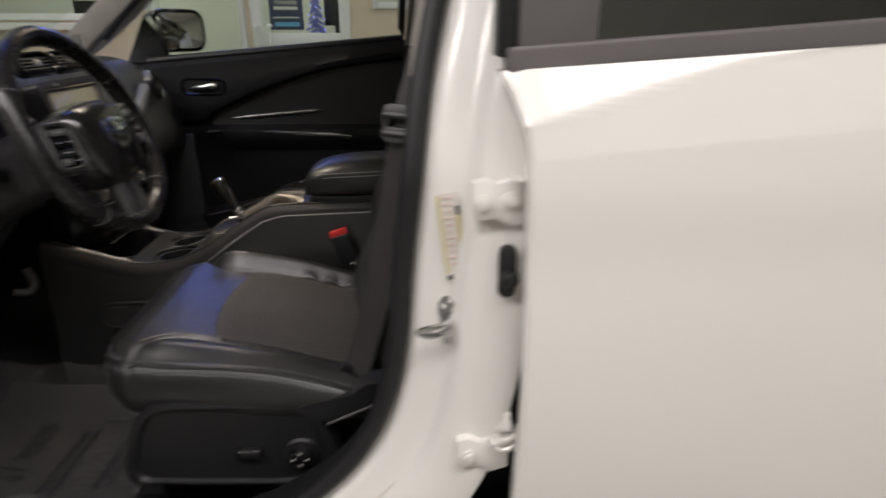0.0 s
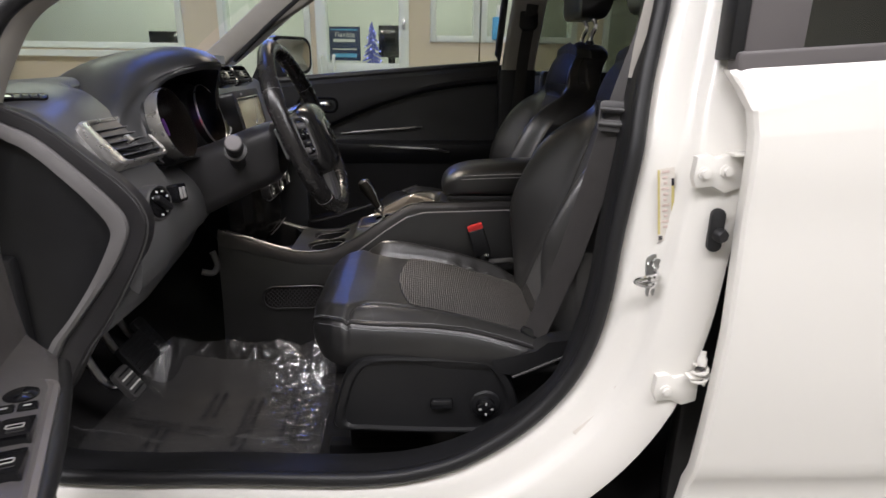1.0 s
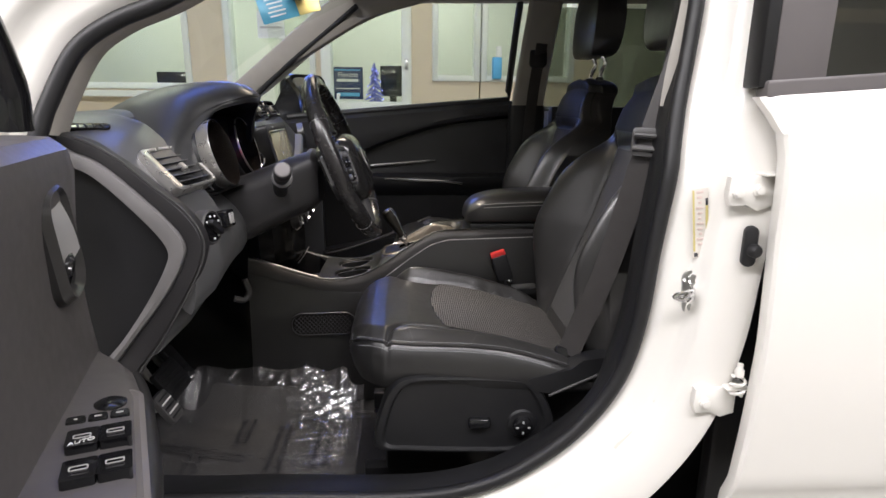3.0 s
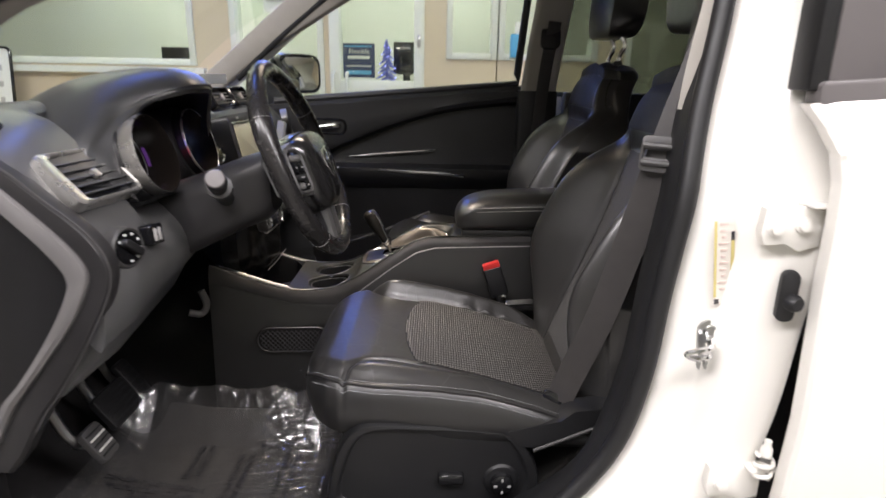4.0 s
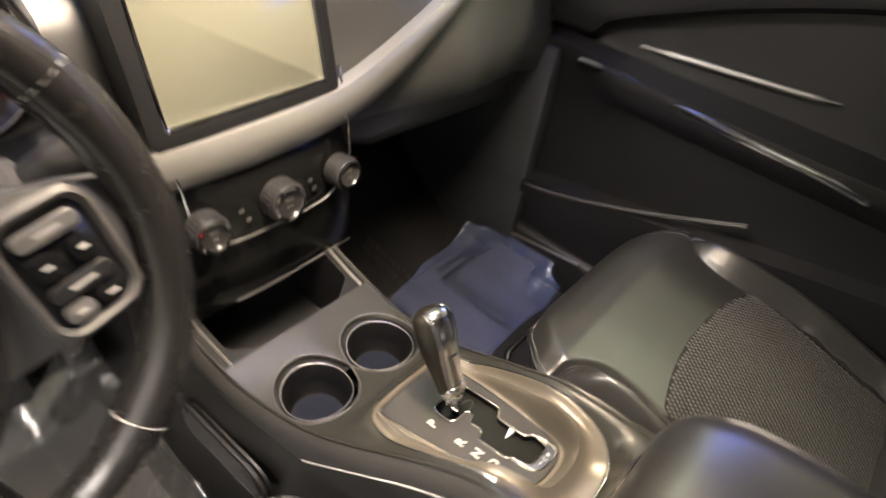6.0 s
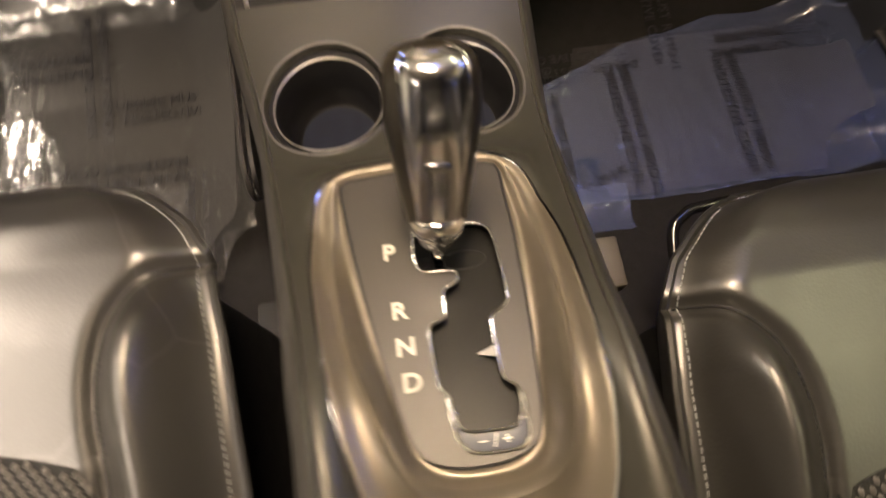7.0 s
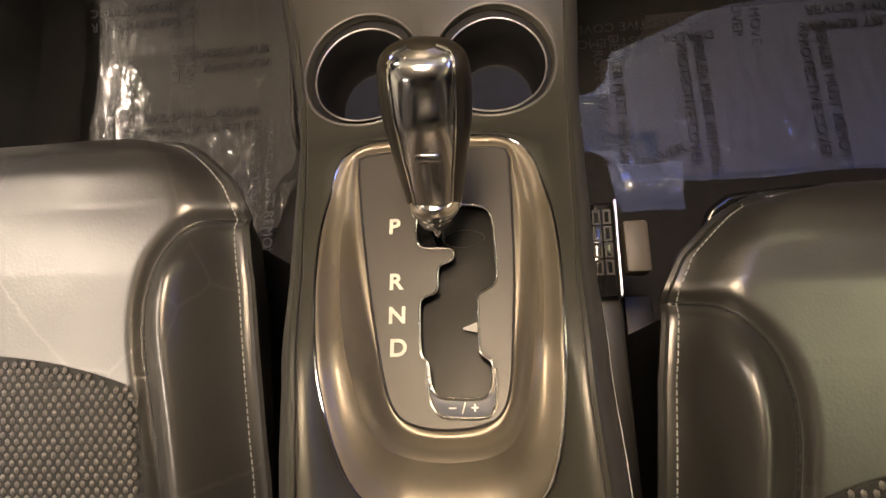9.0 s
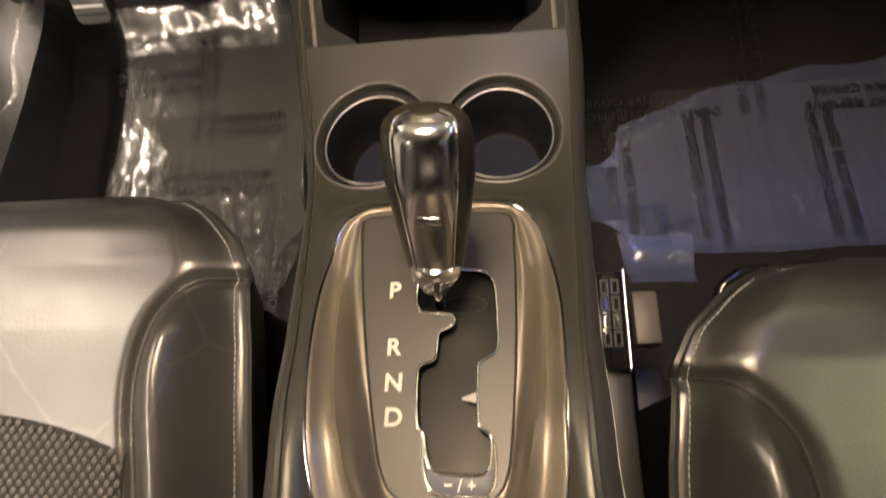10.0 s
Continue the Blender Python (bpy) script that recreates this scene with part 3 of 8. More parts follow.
bm = bmesh.new()
skin(bm, [[V(x, y, floor_z(x) + 0.006 * noise.noise(V(x * 9, y * 9, 0))) for y in np.linspace(-0.72, 0.72, 40)] for x in np.linspace(-0.95, 1.7, 70)], False, False)
part("floor_pan", bm, CARPET, body, "dark carpeted floor")
part("firewall", quick(((-0.99, -0.74, 0.36), (-0.94, 0.74, 1.2)), bevel=0), CARPET, body, smooth=False)
part("headliner", quick(((-0.22, -0.60, 1.65), (2.5, 0.60, 1.675)), bevel=0.008), HEADLINER, body, "pale grey fabric headliner")
part("kick_panel", quick(((-0.95, 0.69, 0.37), (-0.36, 0.735, 0.95)), bevel=0.008), KICK_BLUE_LIT, body)
bm = bmesh.new()
tube(bm, spline([(-0.53, 0.694, 0.448), (-0.40, 0.694, 0.468), (-0.17, 0.696, 0.497)], 5), 0.0035, 8)
part("carpet_strip", bm, SATIN, body, "satin strip along the carpet edge")
part("kick_panel", quick(((-0.95, -0.735, 0.37), (-0.60, -0.70, 0.95)), bevel=0.008), PLASTIC, body)


def spline4(rows4, n=5):
    """A smooth table of four columns."""
    a, b = spline([r[:3] for r in rows4], n), spline([r[1:] for r in rows4], n)
    return [(p.x, q.x, q.y, q.z) for p, q in zip(a, b)]


def pillar(name, pts, w, d, mat, label=""):
    bm = bmesh.new()
    rows = []
    for p in spline(pts, 5):
        rows.append([V(p.x + u, p.y + v, p.z) for u, v in rrect(w, d, min(w, d) * 0.35, 3)])
    skin(bm, rows)
    return part(name, bm, mat, body, label)


bm = bmesh.new()
rows = []
for x0, x1, y, z in spline4([(-0.90, -0.78, 0.745, 1.17), (-0.77, -0.64, 0.725, 1.28), (-0.658, -0.520, 0.705, 1.367), (-0.555, -0.385, 0.688, 1.448), (-0.382, -0.140, 0.660, 1.584), (-0.285, 0.090, 0.640, 1.652)]):
    rows.append([V((x0 + x1) / 2 + u, y + v, z) for u, v in rrect(x1 - x0, 0.05, 0.018, 3)])
skin(bm, rows)
part("a_pillar", bm, TRIM_BEIGE, body, "beige grey windscreen pillar trim")
pillar("b_pillar", [(0.503, 0.703, 1.262), (0.505, 0.695, 1.3), (0.52, 0.665, 1.45), (0.545, 0.63, 1.66)], 0.13, 0.05, TRIM_BEIGE, "beige grey pillar trim behind the front door")
pillar("b_pillar_lower", [(0.50, 0.712, 0.4), (0.50, 0.712, 0.9), (0.50, 0.708, 1.262)], 0.15, 0.055, PLASTIC, "black lower pillar trim")
pillar("c_pillar", [(1.45, 0.72, 0.4), (1.45, 0.72, 1.22), (1.5, 0.63, 1.66)], 0.15, 0.05, TRIM_BEIGE)
pillar("belt_cover", [(0.488, -0.70, 1.23), (0.497, -0.685, 1.30), (0.525, -0.652, 1.43), (0.54, -0.62, 1.56)], 0.03, 0.03, TRIM_BEIGE, "beige pillar trim edge by the door opening")
part("rear_panel", quick(((2.1, -0.7, 0.36), (2.15, 0.7, 1.15)), bevel=0.01), PLASTIC, body)
part("rear_side_panel", quick(((0.60, 0.68, 0.40), (1.45, 0.74, 1.26)), bevel=0.012), PLASTIC, body)
part("rear_side_panel", quick(((0.62, -0.74, 0.40), (1.5, -0.70, 1.24)), bevel=0.012), PLASTIC, body)
g = part("rear_side_glass", quick(((0.58, 0.78, 1.24), (1.45, 0.784, 1.66)), bevel=0), LIGHT_TINT, body, "lightly tinted rear side window", smooth=False)
g.visible_shadow = False
lo_edge = [V(-0.95, y, 1.17 - 0.05 * (y / 0.7) ** 2) for y in np.linspace(-0.70, 0.70, 13)]
up_edge = [V(-0.22, y, 1.69 - 0.05 * (y / 0.6) ** 2) for y in np.linspace(-0.61, 0.61, 13)]
bm = bmesh.new()
skin(bm, [[a.lerp(b, t) + V(-0.05, 0, 0.04) * math.sin(math.pi * t) for a, b in zip(lo_edge, up_edge)] for t in np.linspace(0, 1, 9)], False, False)
g = part("windscreen", bm, SCREEN_GLASS, body, "clear windscreen glass")
g.visible_shadow = False
bm = bmesh.new()
tube(bm, spline([(-0.62, 0.705, 1.285), (-0.46, 0.675, 1.42), (-0.25, 0.64, 1.58), (-0.19, 0.60, 1.62)], 6), 0.011, 8)
part("windscreen_seal", bm, RUBBER, body)
bm = bmesh.new()
tube(bm, [(-0.5, 0.745, 1.205), (-0.3, 0.75, 1.222), (0.0, 0.75, 1.247), (0.43, 0.745, 1.285), (0.425, 0.735, 1.32), (0.440, 0.69, 1.55), (0.452, 0.655, 1.70)], 0.014, 8)
part("window_seal", bm, RUBBER, body, "black rubber seal round the passenger window")
part("battery_sticker", quick(((-0.60, 0.28, 1.27), (-0.598, 0.52, 1.30)), bevel=0), WHITE_MARK, body, "white printed strip at the foot of the windscreen", smooth=False)

# striker, hinges, strap and labels on the pillar
striker = thing("door_striker", (0.485, -0.80, 0.94), "zinc steel door striker bolted to the white pillar", "door striker")
bm = bmesh.new()
slab(bm, rrect(0.034, 0.085, 0.016, 5), axes((0.511, -0.795, 0.938), (1, 0.1, 0.10), (0, -1, 0)), 0.008, 0.002)
part("plate", bm, STEEL, striker)
bm = bmesh.new()
tube(bm, spline([(0.512, -0.79, 0.948), (0.500, -0.818, 0.948), (0.478, -0.828, 0.948), (0.464, -0.828, 0.943), (0.478, -0.828, 0.937), (0.500, -0.818, 0.935), (0.512, -0.79, 0.932)], 4), 0.0048, 8)
part("loop", bm, CHROME, striker)
for dz in (0.026, -0.026):
    bm = bmesh.new()
    lathe(bm, [(0.0095, 0), (0.0095, 0.004), (0.006, 0.0055), (0.005, 0.004)], axes((0.511 + 0.1 * -dz, -0.796, 0.938 + dz), (1, 0, 0), (0, -1, 0)), 12)
    part("bolt", bm, STEEL, striker)


def hinge(x, z, spring):
    h = thing("hinge", (x, -0.83, z), "white painted steel door hinge with bolts and spring" if spring else "white painted steel door hinge with two bolts", "hinge", "rear door hinges")
    out = [(-0.026, -0.026), (-0.032, -0.01), (-0.030, 0.022), (-0.012, 0.026), (0.0, 0.020), (0.034, 0.030), (0.045, 0.030), (0.045, -0.026), (0.02, -0.034), (0.0, -0.024)]
    bm = bmesh.new()
    slab(bm, out, axes((x, -0.842, z), (1, 0, 0), (0, -1, 0)), 0.014, 0.002)
    part("leaf", bm, PAINT, h)
    for u in ((-0.0165, -0.003), (0.0185, 0.001)) if not spring else ((-0.012, -0.004),):
        bm = bmesh.new()
        lathe(bm, [(0.0105, 0), (0.0105, 0.003), (0.007, 0.0035), (0.007, 0.009), (0.004, 0.0095)], axes((x + u[0], -0.842, z + u[1]), (1, 0, 0), (0, -1, 0)), 6 + 6)
        part("bolt", bm, PAINT, h)
    bm = quick(((x + 0.018, -0.858, z + 0.024), (x + 0.062, -0.815, z + 0.030)))
    part("flange", bm, PAINT, h)
    if spring:
        bm = bmesh.new()
        tube(bm, [V(x + 0.038 + 0.011 * math.cos(a), -0.853 + 0.011 * math.sin(a), z + 0.012 + 0.0026 * a) for a in np.linspace(0, 16, 80)], 0.003, 6)
        part("spring", bm, PAINT, h)
        bm = bmesh.new()
        lathe(bm, [(0.008, 0.0), (0.008, 0.012), (0.005, 0.016), (0.005, 0.024)], pose(x + 0.038, -0.853, z + 0.052), 12)
        part("pin", bm, PAINT, h)


hinge(0.560, 1.129, False)
hinge(0.546, 0.750, True)
strap = thing("check_strap", (0.575, -0.84, 1.03), "black rubber door check strap boot on the pillar", "door check")
bm = bmesh.new()
slab(bm, rrect(0.022, 0.070, 0.010, 4), axes((0.575, -0.848, 1.035), (1, 0, 0), (-0.25, -1, 0)), 0.012, 0.004)
part("plate", bm, RUBBER, strap)
bm = bmesh.new()
lathe(bm, [(0.011, 0), (0.012, 0.008), (0.009, 0.014), (0.004, 0.015)], axes((0.577, -0.848, 1.03), (1, 0, 0), (0.3, -1, 0)), 14)
part("boot", bm, RUBBER, strap)
STICKER = material("clear_sticker", (0.70, 0.66, 0.60), 0.4, var=0.05, scale=60)
YELLOW = material("yellow_print", (0.60, 0.52, 0.20), 0.45, var=0.05)
PINK = material("pink_print", (0.66, 0.55, 0.50), 0.5, var=0.05)
tag = thing("pillar_label", (0.51, -0.80, 1.06), "yellow and pink printed tyre label on the white pillar", "label")
TG = axes((0.5095, -0.7985, 1.067), (1, 0, 0.02), (0, -1, 0)) @ pose(0, 0, 0, 0, 0, 6.5)
for nm, u0, u1, v0, v1, top, mt in (("backing", -0.0145, 0.0145, -0.062, 0.060, 0.0004, STICKER), ("strip", -0.0135, -0.0100, -0.050, 0.058, 0.0010, YELLOW), ("strip", 0.0090, 0.0135, -0.060, 0.030, 0.0010, YELLOW),
                                ("mark", 0.0090, 0.0135, 0.030, 0.042, 0.0010, DARK_PRINT), ("mark", -0.0125, -0.0060, -0.060, -0.053, 0.0010, GREY_PLASTIC)):
    bm = bmesh.new()
    slab(bm, [(u0, v0), (u1, v0), (u1, v1), (u0, v1)], TG @ pose(0, 0, top), 0.0004, 0.0001)
    part(nm, bm, mt, tag, smooth=False)
for i in range(11):
    bm = bmesh.new()
    slab(bm, rrect(0.012 - 0.003 * (i % 3), 0.0045, 0.0005, 1), TG @ pose(-0.0005 - 0.001 * (i % 2), 0.054 - 0.0092 * i, 0.0010), 0.0004, 0.0001)
    part("bar", bm, PINK, tag)
random.seed(5)
for cx, cz, w, hgt in ((0.431, 0.645, 0.036, 0.075), (0.488, 0.738, 0.022, 0.06)):
    lab = thing("sill_label", (cx, -0.80, cz), "small translucent printed label on the white sill", "label", "sill labels")
    m = axes((cx, -0.7985, cz), (0.72, 0, 0.69), (0, -1, 0))
    bm = bmesh.new()
    slab(bm, rrect(hgt, w, 0.003, 2), m, 0.001, 0.0003)
    part("backing", bm, STICKER, lab)
    for i in range(9):
        bm = bmesh.new()
        u, v = -hgt * 0.12 + (i % 3) * hgt * 0.17, -w * 0.25 + (i // 3) * w * 0.25
        slab(bm, rrect(hgt * 0.12, w * random.uniform(0.08, 0.18), 0.0004, 1), m @ pose(u, v, 0.0006), 0.0005, 0.0001)
        part("bar", bm, GREY_PLASTIC, lab)

# rear door, shut
rear = thing("rear_door", (0.95, -0.86, 0.45), "white closed rear car door with dark window frame", "car door")
EDGE = [(0.42, 0.572), (0.55, 0.584), (0.70, 0.591), (0.87, 0.596), (1.06, 0.591), (1.19, 0.588), (1.22, 0.583), (1.25, 0.572), (1.272, 0.560), (1.295, 0.556)]
CREASE = [(0.55, 1.212), (0.575, 1.220), (0.653, 1.242), (0.74, 1.270), (0.82, 1.292), (0.95, 1.312), (1.6, 1.35)]
rows = []
for z in np.concatenate([np.linspace(0.42, 1.14, 36), np.linspace(1.15, 1.335, 75)]):
    xe = interp(EDGE, z)
    y = -0.870 - 0.022 * math.sin(math.pi * min(1, max(0, (z - 0.42) / 0.9))) + 0.012 * sm(0.60, 0.565, z) - 0.006 * sm(1.04, 1.16, z)

    def shoulder(x):
        zc, zl = interp(CREASE, x), 1.185 + 0.085 * (x - 0.583)
        zz = min(z, 1.279 + 0.073 * (x - 0.571))
        return 0.10 * max(0.0, zz - zl) + 0.42 * max(0.0, zz - zc) - 0.0016 * math.exp(-((z - zc) / 0.0035) ** 2)
    d = shoulder(xe)

    def at(x, yy):
        return V(x, yy, min(z, 1.279 + 0.073 * (x - 0.571)))
    rows.append([at(xe + 0.03, y + 0.04 + d), at(xe + 0.004, y + 0.03 + d), at(xe, y + 0.020 + d), at(xe + 0.001, y + 0.005 + d), at(xe + 0.006, y + d)] + [at(x, y - 0.004 * math.sin((x - xe) * 1.6) + shoulder(x)) for x in np.linspace(xe + 0.02, 1.55, 40)])
bm = bmesh.new()
skin(bm, rows, False, False)
part("outer_skin", bm, PAINT, rear, "white painted door skin")
STRIP = material("dark_grey_strip", (0.13, 0.12, 0.12), 0.42, var=0.05)
bm = bmesh.new()
slab(bm, rrect(1.05, 0.028, 0.006, 3), axes((1.09, -0.846, 1.327), (1, 0, 0.073), (0, -1, 0)), 0.03, 0.004)
part("belt_strip", bm, STRIP, rear, "dark grey weatherstrip below the window")
part("window_frame", quick(((0.578, -0.835, 1.292), (0.668, -0.80, 1.62)), bevel=0.004), STRIP, rear, "dark window frame panel")
part("frame_edge", quick(((0.556, -0.838, 1.292), (0.5775, -0.79, 1.62)), bevel=0.004), RUBBER, rear)
g = part("window", quick(((0.668, -0.82, 1.298), (1.5, -0.816, 1.62)), bevel=0), TINTED, rear, "tinted window glass", smooth=False)
g.visible_shadow = False

# passenger door
pd = thing("passenger_door", (0, 0.74, 0.45), "black front passenger door panel, closed", "car door")
SWEEP = [(p.x, p.y) for p in spline([(-0.62, 0.90, 0), (-0.342, 0.977, 0), (-0.293, 1.014, 0), (-0.219, 1.050, 0), (-0.05, 1.117, 0), (0.15, 1.175, 0), (0.36, 1.205, 0), (0.46, 1.212, 0)], 5)]
rows = []
for x in np.linspace(-0.62, 0.46, 70):
    belt = 1.213 + 0.09 * (x + 0.3)
    arm_in = 0.05 * sm(-0.36, -0.2, x)
    sw_z = max(0.984, interp(SWEEP, x))
    prof = []
    for z, dy in ((0.40, 0.0), (0.48, -0.012), (0.56, -0.022), (0.62 + 0.33 * (x + 0.3) * 0.6, -0.045), (0.655 + 0.33 * (x + 0.3) * 0.6, -0.045), (0.66 + 0.33 * (x + 0.3) * 0.6, 0.0), (0.80, -0.005), (0.88, -0.015), (0.925, -0.02 - arm_in), (0.95, -0.03 - arm_in), (0.968, -0.028 - arm_in), (0.975, 0.012), (0.975 + 0.45 * (sw_z - 0.975), 0.020), (sw_z - 0.004, 0.018), (sw_z + 0.002, 0.004), (sw_z + 0.010, -0.014), (sw_z + 0.024, -0.019), (sw_z + 0.6 * (belt - 0.02 - sw_z), -0.014), (belt - 0.015, -0.016), (belt, -0.004), (belt, 0.08)):
        prof.append(V(x, 0.735 + dy, z))
    rows.append(prof)
bm = bmesh.new()
skin(bm, rows, False, False)
part("inner_panel", bm, PLASTIC, pd, "black moulded inner door panel")
part("outer_skin", quick(((-0.7, 0.82, 0.40), (0.5, 0.86, 1.19)), bevel=0.01), PAINT, pd, "white painted outer skin")
bm = bmesh.new()
skin(bm, [[V(x, 0.805 + d - 0.125 * t - 0.02 * t * t, 1.18 + 0.48 * t) for t in np.linspace(0, 1, 7)] for d, xs_g in ((0.0, (-0.55, -0.05, 0.44)), (0.004, (0.44, -0.05, -0.55))) for x in xs_g], False, False)
g = part("window", bm, GLASS, pd, "clear side window")
g.visible_shadow = False
bm = bmesh.new()
frame_ring(bm, rrect(0.165, 0.062, 0.026, 6), rrect(0.145, 0.044, 0.019, 6), axes((-0.305, 0.716, 1.117), (1, 0, -0.02), (0, -1, 0.06)), 0.012, 0.004)
part("handle_bezel", bm, GLOSS_BLACK, pd)
bm = bmesh.new()
tube(bm, spline([(-0.355, 0.722, 1.108), (-0.33, 0.712, 1.112), (-0.28, 0.708, 1.118), (-0.25, 0.712, 1.122)], 4), [0.006, 0.007, 0.008, 0.009, 0.009, 0.010, 0.011, 0.012, 0.013, 0.014, 0.013, 0.011, 0.008], 10, False, 0.6, (0, 1, 0))
part("door_handle", bm, CHROME, pd, "chrome inner door handle")
bm = bmesh.new()
tube(bm, spline([(-0.30, 0.672, 0.958), (-0.20, 0.668, 0.962), (0.0, 0.654, 0.956), (0.15, 0.654, 0.950), (0.23, 0.66, 0.940)], 6), 0.0045, 8, False, 1.6, (0, 0, 1))
part("armrest_trim", bm, CHROME_DARK, pd, "bright trim along the armrest")
bm = bmesh.new()
tube(bm, spline([(-0.22, 0.742, 1.000), (-0.1, 0.738, 1.012), (0.05, 0.738, 1.024), (0.12, 0.742, 1.030)], 6), [0.002] * 3 + [0.005] * 13 + [0.002] * 3, 8)
part("grip_trim", bm, SATIN, pd, "bright trim over the grip")
bm = bmesh.new()
tube(bm, spline([(-0.40, 0.700, 0.628), (-0.30, 0.690, 0.642), (-0.12, 0.690, 0.70), (0.04, 0.690, 0.768), (0.10, 0.70, 0.79)], 6), 0.005, 8)
part("pocket_lip", bm, GREY_PLASTIC, pd)
mir = thing("door_mirror", (-0.43, 0.95, 1.25), "black folding door mirror outside the passenger window", "mirror")
MM = axes((-0.445, 0.95, 1.308), (0.66, 0.75, 0), (0.75, -0.66, 0.0))
bm = bmesh.new()
skin(bm, [[MM @ V(x * k, y * k, z) for x, y in rrect(0.21, 0.155, 0.045, 6)] for z, k in ((0.0, 1.0), (-0.02, 1.04), (-0.06, 0.98), (-0.09, 0.8), (-0.10, 0.5))])
part("housing", bm, GLOSS_BLACK, mir)
bm = bmesh.new()
slab(bm, rrect(0.185, 0.13, 0.038, 6), MM @ pose(0, 0, 0.004), 0.003, 0.001)
part("mirror_glass", bm, MIRROR, mir)
bm = bmesh.new()
skin(bm, [[V(-0.60, 0.775, 1.17), V(-0.44, 0.775, 1.18), V(-0.46, 0.775, 1.30), V(-0.50, 0.77, 1.36)], [V(-0.60, 0.80, 1.17), V(-0.43, 0.80, 1.18), V(-0.45, 0.80, 1.30), V(-0.49, 0.79, 1.37)]])
part("sail_panel", bm, GLOSS_BLACK, mir)
part("mount", quick(((-0.50, 0.79, 1.24), (-0.44, 0.93, 1.29)), bevel=0.015, seg=3), GLOSS_BLACK, mir)
rv = thing("rear_view_mirror", (-0.30, 0.0, 1.56), "black interior mirror with a hanging blue and yellow card", "mirror")
bm = bmesh.new()
skin(bm, [[V(-0.30 + d, u * k, 1.565 + v * k) for u, v in rrect(0.24, 0.06, 0.026, 6)] for d, k in ((0.02, 0.96), (0.012, 1.0), (-0.01, 0.95), (-0.025, 0.7))])
part("housing", bm, GLOSS_BLACK, rv)
card = thing("hanging_card", (-0.30, -0.05, 1.50), "blue, white and yellow printed card hanging by the mirror", "card")
CM = axes((-0.32, -0.045, 1.523), (1.0, 0.35, 0.30), (0.2, -1, 0.1))
bm = bmesh.new()
slab(bm, rrect(0.16, 0.07, 0.003, 2), CM, 0.001, 0.0003)
part("sheet", bm, material("blue_card", (0.09, 0.32, 0.48), 0.4, var=0.2, scale=30), card)
bm = bmesh.new()
slab(bm, rrect(0.06, 0.07, 0.002, 2), CM @ pose(0.05, 0, 0.0008), 0.0006, 0.0002)
part("yellow_panel", bm, YELLOW, card)
for i in range(5):
    bm = bmesh.new()
    slab(bm, rrect(0.05 - 0.006 * (i % 3), 0.004, 0.001, 1), CM @ pose(-0.035, 0.024 - 0.011 * i, 0.0008), 0.0006, 0.0002)
    part("bar", bm, WHITE_MARK, card)
dome = thing("dome_light", (-0.12, 0.0, 1.648), "small warm interior roof lamp, switched on", "interior light")
part("housing", quick(((-0.24, -0.125, 1.636), (-0.04, 0.125, 1.652)), bevel=0.006), TRIM_BEIGE, dome)
part("lens", quick(((-0.22, -0.11, 1.631), (-0.06, 0.11, 1.638)), bevel=0.002), LAMP_DOME, dome)

# driver door, open
A80 = radians(74)
DD, DN = V(math.cos(A80), -math.sin(A80), 0), V(math.sin(A80), math.cos(A80), 0)
HINGE = V(-0.62, -0.84, 0)


def dp(a, n, z):
    return HINGE + DD * a + DN * n + V(0, 0, z)


door = thing("driver_door", dp(0.5, 0.1, 0.4), "white driver door standing open with black inner panel", "car door")
rows = []
for a in np.linspace(0.08, 0.94, 40):
    e = sm(0.08, 0.14, a)
    shelf = interp([(0.14, 0.0), (0.20, 0.052), (0.30, 0.080), (0.50, 0.112), (0.75, 0.112), (0.92, 0.03)], a)
    prof = [(0.42, 0.10), (0.50, 0.135), (0.60, 0.15), (0.72, 0.15), (0.80, 0.148), (0.86, 0.152 + 0.6 * shelf), (0.895, 0.156 + shelf), (0.915, 0.158 + shelf * 0.98), (0.925, 0.158 + shelf * 0.8), (0.930, 0.16), (0.96, 0.155), (1.02, 0.152), (1.10, 0.155), (1.17, 0.162), (1.20, 0.158), (1.215, 0.14), (1.215, 0.06)]
    rows.append([dp(a, 0.045 + (n - 0.022 - 0.045) * (0.35 + 0.65 * e), z - 0.02 * (z > 0.85) * (z < 0.94)) for z, n in prof])
bm = bmesh.new()
skin(bm, rows, False, False)
part("inner_panel", bm, DOOR_VINYL, door, "black moulded inner panel with armrest")
bm = bmesh.new()
skin(bm, [[dp(a, n - 0.02 * math.sin(math.pi * (z - 0.4) / 0.85), z) for z in np.linspace(0.40, 1.215, 14)] for a, n in ((0.02, 0.05), (0.0, 0.03), (0.02, 0.0), (0.3, -0.02), (0.90, -0.01), (0.96, 0.01), (0.97, 0.04), (0.94, 0.08))], False, False)
part("outer_skin", bm, PAINT, door, "white painted outer skin")
bm = bmesh.new()
tube(bm, spline([dp(0.05, 0.05, 1.22), dp(0.06, 0.05, 1.30), dp(0.14, 0.03, 1.42), dp(0.45, -0.02, 1.55), dp(0.8, -0.04, 1.58), dp(0.93, -0.02, 1.45), dp(0.95, 0.03, 1.23)], 6), 0.025, 10)
part("window_frame", bm, GLOSS_BLACK, door, "black window frame")
HM = axes(dp(0.243, 0.137, 1.092), DD, DN + V(0, 0, 0.05)) @ pose(0, 0, 0, 0, 0, 9) @ Matrix.Diagonal((1.12, 1.10, 1.2, 1))
bm = bmesh.new()
